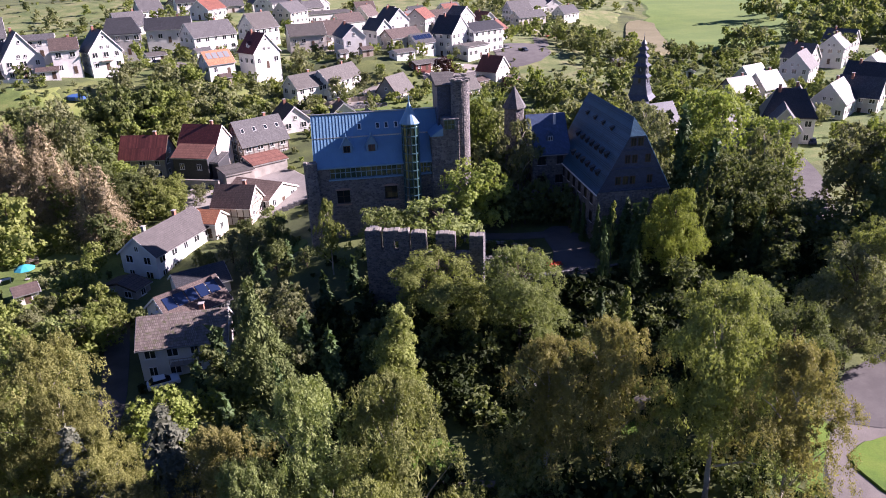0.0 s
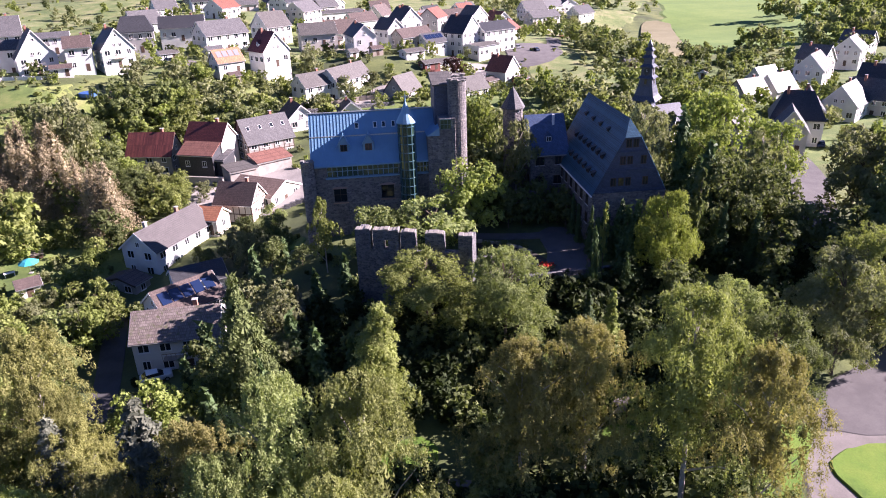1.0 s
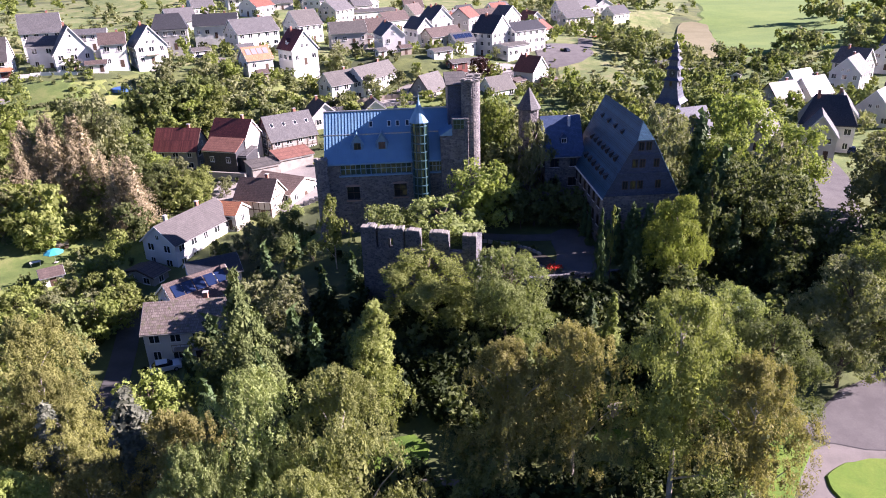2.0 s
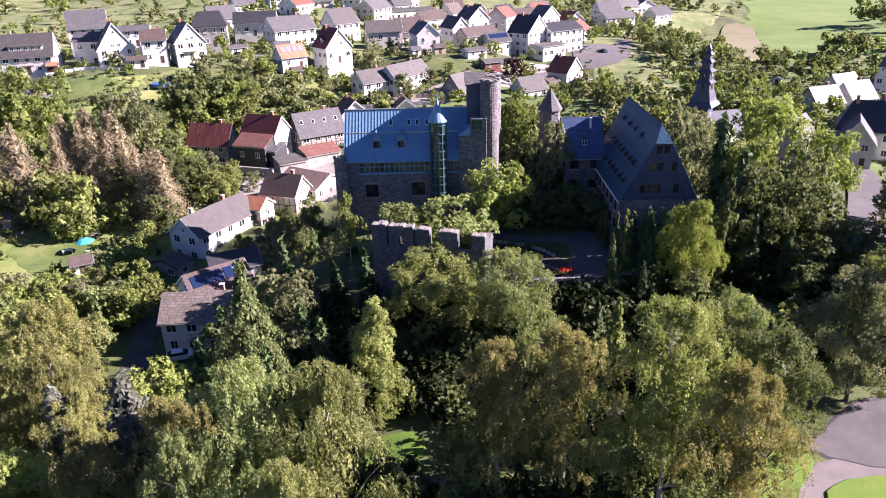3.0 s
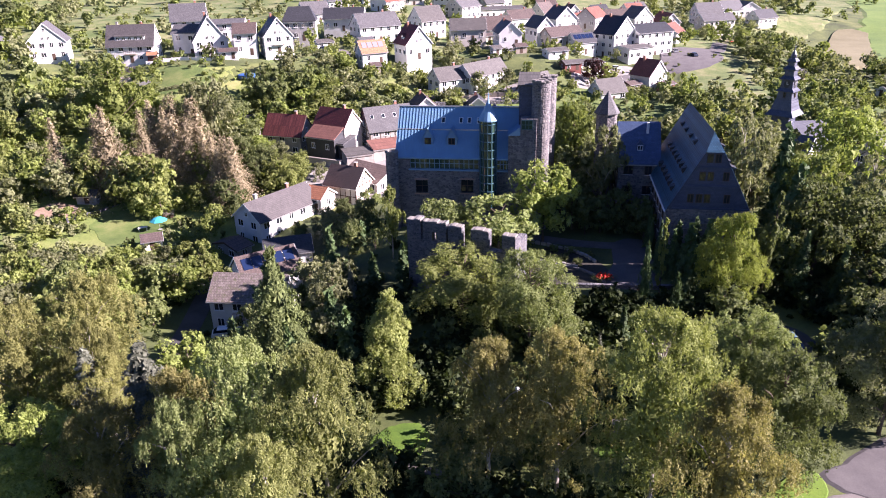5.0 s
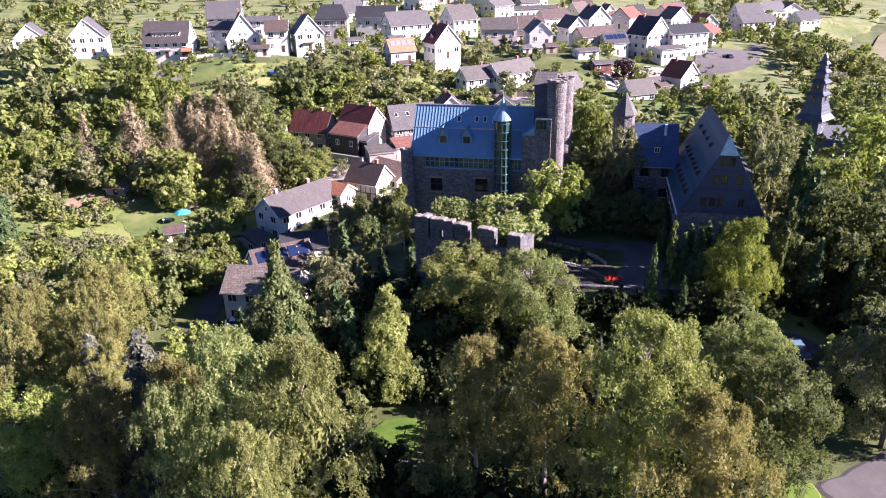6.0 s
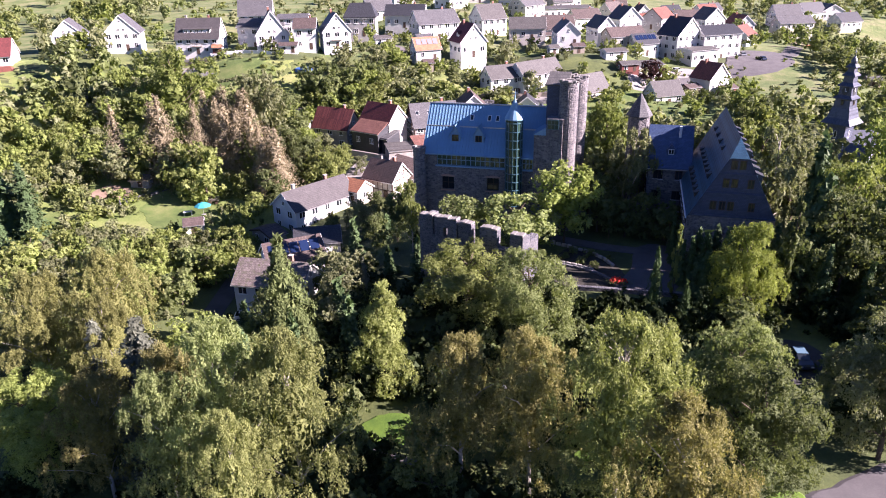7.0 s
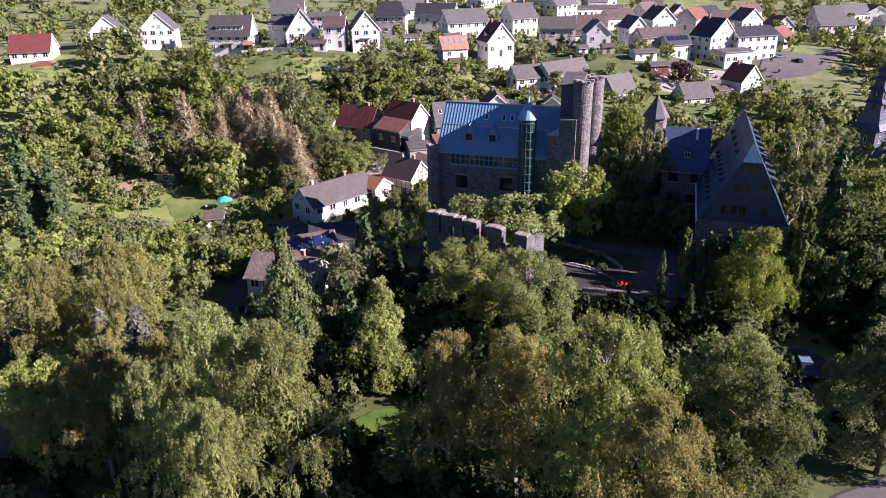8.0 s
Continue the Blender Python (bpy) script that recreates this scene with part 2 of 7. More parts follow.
# near-black leaves: the deep shade below the trees is put into their colour
M["shade"] = leaves("shade_dark_leaves", (0.0128, 0.0208, 0.0064), (0.024, 0.0368, 0.0112), (0.044, 0.06, 0.0192), 0.2)
M["needle"] = leaves("dark_needles", (0.0358, 0.0631, 0.0263), (0.0714, 0.114, 0.0448), (0.136, 0.183, 0.0724), 0.15, 0.6)
M["bluespruce"] = leaves("silver_blue_needles", (0.0643, 0.0757, 0.0529), (0.118, 0.13, 0.0938), (0.185, 0.193, 0.145), 0.12, 0.6)
M["dead"] = leaves("dead_brown_needles", (0.175, 0.142, 0.085), (0.285, 0.242, 0.152), (0.41, 0.358, 0.243), 0.2, 0.8)
M["copper"] = leaves("copper_beech_leaves", (0.0265, 0.0126, 0.0132), (0.0485, 0.0235, 0.0245), (0.0794, 0.0451, 0.0424))
M["cedar"] = leaves("drooping_cedar_sprays", (0.0756, 0.105, 0.0377), (0.139, 0.179, 0.0605), (0.214, 0.247, 0.0941), 0.15, 0.65)
M["flower"] = plain("red_blossom", (0.6, 0.03, 0.015), 0.7)
# pale blue that imitates sky mirrored in a car's roof
M["car_sky"] = plain("car_roof_sky_reflection", (0.14, 0.24, 0.32), 0.25, 0.2, 0.04)
M["darkpaint"] = plain("dark_blue_car_paint", (0.03, 0.04, 0.07), 0.25, 0.0, 0.05)
M["rubber"] = plain("black_rubber", (0.02, 0.02, 0.02), 0.8)
M["turquoise"] = plain("turquoise_canvas", (0.03, 0.33, 0.42), 0.8, 0, 0.12)
M["blue"] = plain("blue_tarpaulin", (0.03, 0.10, 0.30), 0.6, 0, 0.12)


# ---- mesh helpers ----
def mesh_from(name, verts, faces, mat):
    me = bpy.data.meshes.new(name)
    me.from_pydata([tuple(v) for v in verts], [], faces)
    me.materials.append(mat)
    me.update()
    return me


def part(name, bm, mat, parent, label=""):
    """Links a bmesh as one mesh object under a thing or a part."""
    me = bpy.data.meshes.new(name)
    bmesh.ops.recalc_face_normals(bm, faces=bm.faces)
    bm.to_mesh(me)
    bm.free()
    me.materials.append(mat)
    ob = new(name, me)
    ob.parent = parent
    return tagged(ob, label)


def shared(name, me, parent, m=None, label=""):
    ob = new(name, me)
    ob.parent = parent
    if m is not None:
        ob.matrix_basis = m
    return tagged(ob, label)


def thing(name, m, label, category, group="", kind=""):
    ob = new(name)
    ob.empty_display_size = 0.3
    ob.matrix_basis = m
    return tagged(ob, label, category, group, kind)


def box(bm, lo, hi, bevel=0.0):
    """A box between two corners, its edges rounded off a little."""
    r = bmesh.ops.create_cube(bm, size=1.0)
    vs = r["verts"]
    c = [(a + b) / 2 for a, b in zip(lo, hi)]
    s = [abs(b - a) for a, b in zip(lo, hi)]
    for v in vs:
        v.co = Vector((c[0] + v.co.x * s[0], c[1] + v.co.y * s[1], c[2] + v.co.z * s[2]))
    if bevel:
        es = list({e for v in vs for e in v.link_edges})
        bmesh.ops.bevel(bm, geom=es, offset=bevel, segments=1, affect="EDGES")
    return vs


def prism(bm, outline, axis, lo, hi):
    """A closed outline of (u, v) drawn out along an axis: 'x' takes u, v as y, z; 'y' as x, z; 'z' as x, y."""
    def at(u, v, w):
        return {"x": (w, u, v), "y": (u, w, v), "z": (u, v, w)}[axis]
    a = [bm.verts.new(at(u, v, lo)) for u, v in outline]
    b = [bm.verts.new(at(u, v, hi)) for u, v in outline]
    n = len(outline)
    bm.faces.new(a)
    bm.faces.new(list(reversed(b)))
    for i in range(n):
        bm.faces.new((a[i], b[i], b[(i + 1) % n], a[(i + 1) % n]))


def turned(bm, profile, sides=24, centre=(0, 0), wobble=0.0):
    """A profile of (radius, z) turned about an upright axis."""
    rings = []
    for r, z in profile:
        ring = []
        for i in range(sides):
            a = 2 * math.pi * i / sides
            k = r * (1 + random.uniform(-wobble, wobble))
            ring.append(bm.verts.new((centre[0] + k * math.cos(a), centre[1] + k * math.sin(a), z)))
        rings.append(ring)
    for lo, hi in zip(rings, rings[1:]):
        for i in range(sides):
            bm.faces.new((lo[i], lo[(i + 1) % sides], hi[(i + 1) % sides], hi[i]))
    bm.faces.new(list(reversed(rings[0])))
    bm.faces.new(rings[-1])


def tube(bm, points, radii, sides=7):
    rings = []
    for i, (p, r) in enumerate(zip(points, radii)):
        p = Vector(p)
        a = Vector(points[max(i - 1, 0)])
        b = Vector(points[min(i + 1, len(points) - 1)])
        q = (b - a).to_track_quat("Z", "Y")
        rings.append([bm.verts.new(p + q @ Vector((r * math.cos(2 * math.pi * k / sides), r * math.sin(2 * math.pi * k / sides), 0))) for k in range(sides)])
    for lo, hi in zip(rings, rings[1:]):
        for k in range(sides):
            bm.faces.new((lo[k], lo[(k + 1) % sides], hi[(k + 1) % sides], hi[k]))
    bm.faces.new(list(reversed(rings[0])))
    bm.faces.new(rings[-1])


# ---- the lie of the land: spot heights, blended smoothly ----
SPOTS = np.array([
    (25, 92, 0), (2, 104, 0.5), (8, 82, -0.5), (42, 105, 0), (48, 72, -0.8), (50, 50, -3), (12, 50, -3.5), (-14, 52, -6), (20, 0, -6), (-60, 50, -8),
    (-30, 85, -9.6), (-36, 108, -9.8), (-24, 128, -7), (-58, 118, -7.6), (-42, 160, -3.2), (-75, 140, -3), (-12, 208, 1.8), (-38, 213, 10.5), (-46, 235, 13.2),
    (-92, 216, 13.8), (-115, 170, 5), (10, 252, 10), (48, 290, 4.5), (54, 238, -1), (100, 145, -3), (70, 165, -2.5), (140, 240, -4), (150, 360, -3), (-60, 320, 19),
    (110, 420, 6), (-150, 195, 13), (20, 175, -2), (-170, 310, 18), (-120, 420, 22), (-300, 400, 24)], dtype=float)


def height(x, y):
    x, y = np.asarray(x, float), np.asarray(y, float)
    d2 = (x[..., None] - SPOTS[:, 0]) ** 2 + (y[..., None] - SPOTS[:, 1]) ** 2
    w = 1.0 / (d2 + 140.0) ** 1.8
    return (w * SPOTS[:, 2]).sum(-1) / w.sum(-1)


def ground(x, y):
    return float(height(x, y))


def spread(lo, hi, step, far, growth=1.22):
    """Grid lines that stand close together between lo and hi and ever wider outside."""
    mid = list(np.arange(lo, hi + step, step))
    s, a = step, mid[-1]
    right = []
    while a < far:
        s *= growth
        a += s
        right.append(a)
    s, a = step, mid[0]
    left = []
    while a > -far:
        s *= growth
        a -= s
        left.append(a)
    return np.array(left[::-1] + mid + right)


gx, gy = spread(-180, 220, 2.5, 3000), spread(-20, 330, 2.5, 3000)
GX, GY = np.meshgrid(gx, gy)
GZ = height(GX, GY) + 0.06 * np.sin(GX * 0.9 + 1.3 * np.sin(GY * 0.5)) * np.cos(GY * 0.8)
nx, ny = len(gx), len(gy)
idx = np.arange(nx * ny).reshape(ny, nx)
quads = np.stack([idx[:-1, :-1], idx[:-1, 1:], idx[1:, 1:], idx[1:, :-1]], -1).reshape(-1, 4)
me = mesh_from("ground", np.stack([GX, GY, GZ], -1).reshape(-1, 3).tolist(), quads.tolist(), M["ground"])
me.polygons.foreach_set("use_smooth", np.ones(len(me.polygons), bool))
tagged(new("ground", me), "grassy hillside and valley floor with dark woodland soil", "ground", kind="structure")


def smooth_ring(pts, n=8):
    """A closed, rounded outline through the given corners."""
    out, k = [], len(pts)
    for i in range(k):
        p0, p1, p2, p3 = (np.array(pts[(i + j - 1) % k], float) for j in range(4))
        for s in range(n):
            t = s / n
            out.append(0.5 * (2 * p1 + (p2 - p0) * t + (2 * p0 - 5 * p1 + 4 * p2 - p3) * t * t + (3 * p1 - p0 - 3 * p2 + p3) * t ** 3))
    return np.array(out)


def patch(name, pts, mat, lift, label, category, rings=14, n=8, ragged=0.05):
    """A piece of ground cover with a rounded outline, laid on the land."""
    ring = smooth_ring(pts, n)
    c = ring.mean(0)
    ring = c + (ring - c) * (1 + ragged * np.array([noise.noise((q[0] * 0.35, q[1] * 0.35, 3.7)) + 0.6 * noise.noise((q[0] * 1.1, q[1] * 1.1, 1.2)) for q in ring]))[:, None]
    verts, faces, k = [(c[0], c[1], ground(*c) + lift)], [], len(ring)
    for r in range(1, rings + 1):
        q = c + (ring - c) * (r / rings)
        z = height(q[:, 0], q[:, 1]) + lift - (0.0 if r < rings else lift + 0.25)
        verts += [(a[0], a[1], b) for a, b in zip(q, z)]
    for i in range(k):
        faces.append((0, 1 + i, 1 + (i + 1) % k))
    for r in range(rings - 1):
        for i in range(k):
            a, b = 1 + r * k, 1 + (r + 1) * k
            faces.append((a + i, b + i, b + (i + 1) % k, a + (i + 1) % k))
    me = mesh_from(name, verts, faces, mat)
    return tagged(new(name, me), label, category, kind="structure")


def strip(name, line, width, mat, lift, label, category, step=2.0):
    """A road along a line, laid on the land, with sides that go into the ground."""
    pts = [np.array(line[0], float)]
    for a, b in zip(line, line[1:]):
        a, b = np.array(a, float), np.array(b, float)
        k = max(1, int(np.linalg.norm(b - a) / step))
        pts += [a + (b - a) * (i + 1) / k for i in range(k)]
    pts = np.array(pts)
    for _ in range(6):
        pts[1:-1] = (pts[:-2] + 2 * pts[1:-1] + pts[2:]) / 4
    d = np.gradient(pts, axis=0)
    d /= np.linalg.norm(d, axis=1)[:, None]
    nrm = np.stack([-d[:, 1], d[:, 0]], 1)
    verts, faces = [], []
    for p, q in zip(pts, nrm):
        for s in (-0.5, -0.25, 0, 0.25, 0.5):
            w = p + q * s * width
            verts.append((w[0], w[1], ground(*w) + lift))
        for s in (-0.5, 0.5):
            w = p + q * s * (width + 0.2)
            verts.append((w[0], w[1], ground(*w) - 0.3))
    for i in range(len(pts) - 1):
        a, b = 7 * i, 7 * i + 7
        for j in range(4):
            faces.append((a + j, b + j, b + j + 1, a + j + 1))
        faces.append((a + 5, b + 5, b, a))
        faces.append((a + 4, b + 4, b + 6, a + 6))
    me = mesh_from(name, verts, faces, mat)
    return tagged(new(name, me), label, category, kind="structure")


patch("road", [(45.5, 54), (55, 61.5), (72, 68), (90, 60), (86, 46), (66, 46), (55, 50)], M["asphalt"], 0.16, "sunlit grey asphalt turning area", "road")
patch("path", [(40, 45), (45, 52), (50, 53.5), (57, 51), (68, 46), (70, 36), (56, 30), (44, 32), (38, 38)], M["path"], 0.10, "grey gravel path curving round a lawn", "path")
patch("lawn", [(44.6, 48), (50.4, 50.7), (57, 48.5), (60, 43), (56, 36), (50, 36), (45.5, 42)], M["lawn"], 0.28, "bright green mown lawn island", "lawn")
patch("lawn", [(2.2, 54), (2.4, 57), (4.2, 59), (7.4, 58.8), (8.4, 56.6), (7.8, 54.2), (5, 53.6)], M["lawn"], 0.1, "bright green lawn strip between birches", "lawn", ragged=0.15, n=16)
patch("lawn", [(25.2, 55.6), (26, 56.9), (28.2, 57), (28.9, 55.8), (27, 54.9)], M["lawn"], 0.1, "bright green lawn strip between birches", "lawn", ragged=0.3, n=16)
strip("path", [(1, 53.4), (4, 53.0), (7, 52.4), (11, 51.4)], 0.9, M["path"], 0.14, "narrow gravel path through the lawn", "path")
patch("lawn", [(36, 46), (44, 55), (46.5, 53), (41, 46), (38, 40)], M["lawn"], 0.2, "bright green verge beside the path", "lawn")
strip("road", [(-31, 66), (-33, 80), (-35.5, 92), (-38.5, 104)], 3.4, M["lane"], 0.1, "asphalt village lane coloured dark for its shade", "road")
patch("courtyard", [(28, 88), (35.5, 88.5), (36.4, 98), (35, 106), (30.5, 105), (29.5, 96)], M["gravel"], 0.12, "grey gravel castle courtyard, colour darkened for its shade", "courtyard")
strip("path", [(33, 103), (27, 102.5), (20, 105), (12, 106.5)], 2.6, M["gravel"], 0.1, "gravel path along the castle, colour darkened for its shade", "path")
# dark patch that paints the tree shade round the parked car
patch("road", [(46.5, 71.5), (46.4, 79), (49, 81), (52, 79), (52.4, 75), (50, 71.5)], M["lane"], 0.08, "asphalt parking place coloured dark for tree shade", "road")
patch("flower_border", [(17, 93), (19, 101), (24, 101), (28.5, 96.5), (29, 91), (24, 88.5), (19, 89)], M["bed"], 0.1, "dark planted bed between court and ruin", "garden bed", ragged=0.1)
patch("rough_grass", [(64, 302), (116, 303), (140, 374), (158, 400), (196, 480), (262, 575), (240, 640), (150, 600), (100, 480), (80, 400)], M["rough"], 0.3, "sunny grass with trees by the meadow", "grass", ragged=0.1)
patch("meadow", [(138, 287), (148, 310), (158, 346), (172, 395), (200, 470), (235, 560), (420, 560), (420, 380), (300, 330), (200, 300)], M["meadow"], 0.5, "wide light green mown meadow", "meadow", 24)
patch("field", [(124, 286), (137, 288), (150, 315), (161, 346), (174, 385), (178, 400), (163, 400), (146, 360), (124, 301)], M["stubble"], 0.7, "pale dry mown field beside the meadow", "field")
patch("rough_grass", [(66, 222), (62, 252), (78, 290), (110, 300), (112, 262), (96, 238), (80, 224)], M["rough"], 0.3, "dry rough grass slope with bushes", "grass")
patch("valley_grass", [(-150, 62), (-96, 58), (-50, 64), (-43, 84), (-42, 108), (-44, 132), (-60, 152), (-54, 176), (-66, 202), (-120, 200), (-180, 190), (-190, 110)], M["valley"], 0.06, "rough sunny grass of the valley gardens", "grass", 30, ragged=0.08)
patch("hillside", [(-420, 230), (-250, 205), (-190, 205), (-190, 400), (-300, 480), (-460, 420)], M["rough"], 0.25, "sunny grass slope behind the houses", "grass")
patch("hillside", [(20, 300), (70, 380), (120, 440), (150, 520), (60, 620), (-160, 600), (-140, 430), (0, 420)], M["rough"], 0.25, "sunny grass slope behind the houses", "grass")
patch("lawn", [(-99, 190), (-88, 185), (-79, 190), (-80, 199), (-90, 201), (-98, 199)], M["garden"], 0.2, "sunny garden lawn below the houses", "lawn", ragged=0.3, n=16)
patch("lawn", [(-72.5, 119), (-69.5, 126.5), (-60.3, 126.2), (-56.5, 119), (-57.5, 110), (-61, 108.6), (-66.2, 112.5)], M["garden"], 0.11, "sunny garden lawn with a parasol", "lawn", ragged=0.15, n=16)
patch("garden_soil", [(-85, 118.8), (-84, 124.4), (-78.5, 124), (-76, 121), (-80.5, 117.8)], M["soil"], 0.25, "dug garden bed of bare soil", "garden bed", ragged=0.25)
patch("lawn", [(-88, 107.5), (-86, 110), (-80, 106.5), (-77, 103), (-79, 101.5), (-84, 103)], M["garden"], 0.11, "small sunny garden lawn among trees", "lawn", ragged=0.2)
patch("lawn", [(-82, 89), (-76, 92.5), (-70, 90.5), (-70, 87), (-76, 85.5)], M["garden"], 0.11, "small sunny garden lawn among trees", "lawn", ragged=0.2)
patch("lawn", [(-9, 111), (-18, 114), (-20, 124), (-10, 122)], M["lawn"], 0.2, "grass strip beside the castle wall", "lawn")
patch("hillside", [(-190, 205), (-130, 203), (-62, 214), (-20, 240), (10, 262), (0, 420), (-140, 430), (-260, 400), (-270, 260)], M["rough"], 0.3, "sunny grass slope behind the houses", "grass")
patch("village_grass", [(86, 140), (104, 136), (150, 150), (215, 200), (230, 270), (170, 286), (120, 268), (100, 230), (84, 190)], M["garden"], 0.12, "sunny gardens between the lower houses", "grass", 24, ragged=0.08)
patch("playground", [(92, 346), (104, 342), (108, 352), (98, 358)], M["stubble"], 0.6, "pale sand of the playground", "playground", ragged=0.2)
patch("village_grass", [(-6, 172), (30, 172), (58, 186), (60, 222), (28, 222), (-4, 214)], M["garden"], 0.12, "grass and gardens behind the castle", "grass", 20, ragged=0.1)
patch("car_park", [(58, 262), (64, 296), (80, 300), (84, 280), (72, 262)], M["asphalt"], 0.35, "asphalt forecourt beside the school building", "car park")
patch("yard", [(-34, 138), (-14, 140), (-8, 152), (-20, 166), (-34, 160)], M["paving"], 0.25, "pale paved yard between old houses", "yard")
patch("yard", [(26, 222), (40, 230), (58, 250), (58, 262), (42, 262), (28, 246)], M["paving"], 0.3, "pale paved yards between houses", "yard")
patch("yard", [(-6, 200), (10, 206), (14, 224), (4, 216)], M["paving"], 0.3, "pale paved yard beside a barn", "yard")
strip("road", [(-190, 222), (-165, 224), (-140, 228), (-124, 240), (-112, 262), (-80, 290)], 6, M["asphalt"], 0.3, "sunlit asphalt street behind the houses", "road")
strip("road", [(-62, 238), (-50, 230), (-44, 222), (-42, 214)], 4, M["path"], 0.3, "steep driveway between houses", "road")
strip("road", [(-60, 285), (-30, 268), (-14, 262), (6, 268), (30, 290), (50, 318)], 6, M["paving"], 0.3, "pale village street", "road")
strip("road", [(112, 380), (92, 330), (84, 296), (60, 262), (30, 238)], 6, M["asphalt"], 0.3, "asphalt village street", "road")
strip("road", [(95, 160), (100, 148), (94, 130), (84, 112), (74, 96)], 7, M["asphalt"], 0.3, "shaded asphalt street below the trees", "road")


# ---- houses ----
WINDOWS = {}


def window_mesh(w, h, frame_mat="frame"):
    """Shared meshes of a window: a frame with a middle post, its pane, its sill."""
    key = (round(w, 2), round(h, 2), frame_mat)
    if key not in WINDOWS:
        bm = bmesh.new()
        t = 0.09
        box(bm, (-w / 2, -0.07, 0), (-w / 2 + t, 0.02, h))
        box(bm, (w / 2 - t, -0.07, 0), (w / 2, 0.02, h))
        box(bm, (-w / 2 + t, -0.07, 0), (w / 2 - t, 0.02, t))
        box(bm, (-w / 2 + t, -0.07, h - t), (w / 2 - t, 0.02, h))
        if w > 0.8:
            box(bm, (-t / 2, -0.065, t), (t / 2, 0.02, h - t))
        fr = bpy.data.meshes.new("window_frame")
        bm.to_mesh(fr)
        bm.free()
        fr.materials.append(M[frame_mat])
        bm = bmesh.new()
        box(bm, (-w / 2 + t, -0.03, t), (w / 2 - t, 0.01, h - t))
        pn = bpy.data.meshes.new("pane")
        bm.to_mesh(pn)
        bm.free()
        pn.materials.append(M["glass"])
        bm = bmesh.new()
        box(bm, (-w / 2 - 0.08, -0.16, -0.07), (w / 2 + 0.08, 0.02, 0))
        sl = bpy.data.meshes.new("window_sill")
        bm.to_mesh(sl)
        bm.free()
        sl.materials.append(M["frame"])
        WINDOWS[key] = (fr, pn, sl)
    return WINDOWS[key]


def window(parent, m, w, h, sill=True, frame_mat="frame"):
    fr, pn, sl = window_mesh(w, h, frame_mat)
    f = shared("window", fr, parent, m)
    shared("pane", pn, f)
    if sill:
        shared("sill", sl, f)
    return f


def side_pose(side, L, W, u, z):
    """Where a window sits on one side of a house: f, b the eaves sides, l, r the gables."""
    if side == "f":
        return pose(u, -W / 2, z)
    if side == "b":
        return pose(-u, W / 2, z, 0, 0, 180)
    if side == "l":
        return pose(-L / 2, -u, z, 0, 0, -90)
    return pose(L / 2, u, z, 0, 0, 90)


def roof_mesh(L, W, wall, rise, over=0.4, thick=0.22, gable=0.3):
    """A gabled roof of two slabs that meet at the ridge."""
    bm = bmesh.new()
    k = rise / (W / 2)
    y = W / 2 + over
    out = [(-y, wall - over * k), (0, wall + rise), (y, wall - over * k), (y, wall - over * k + thick), (0, wall + rise + thick * 1.25), (-y, wall - over * k + thick)]
    prism(bm, out, "x", -L / 2 - gable, L / 2 + gable)
    return bm


def hip_mesh(L, W, wall, rise, inset, over=0.4):
    bm = bmesh.new()
    x, y = L / 2 + over, W / 2 + over
    lo = [bm.verts.new(p) for p in ((-x, -y, wall - 0.15), (x, -y, wall - 0.15), (x, y, wall - 0.15), (-x, y, wall - 0.15))]
    up = [bm.verts.new(p) for p in ((-x, -y, wall + 0.08), (x, -y, wall + 0.08), (x, y, wall + 0.08), (-x, y, wall + 0.08))]
    a, b = bm.verts.new((-x + inset, 0, wall + rise)), bm.verts.new((x - inset, 0, wall + rise))
    bm.faces.new(lo[::-1])
    for i in range(4):
        bm.faces.new((lo[i], lo[(i + 1) % 4], up[(i + 1) % 4], up[i]))
    bm.faces.new((up[0], up[1], b, a))
    bm.faces.new((up[1], up[2], b))
    bm.faces.new((up[2], up[3], a, b))
    bm.faces.new((up[3], up[0], a))
    return bm


def seen_sides(x, y, yaw):
    """The sides of a house that face the castle hill, the broadest first; the others look away to the hills."""
    away = math.atan2(-y, 15 - x)
    facing = {k: math.cos(away - radians(yaw + a)) for k, a in (("f", -90), ("r", 0), ("b", 90), ("l", 180))}
    return "".join(sorted((k for k in facing if facing[k] > 0.12), key=lambda k: -facing[k]))


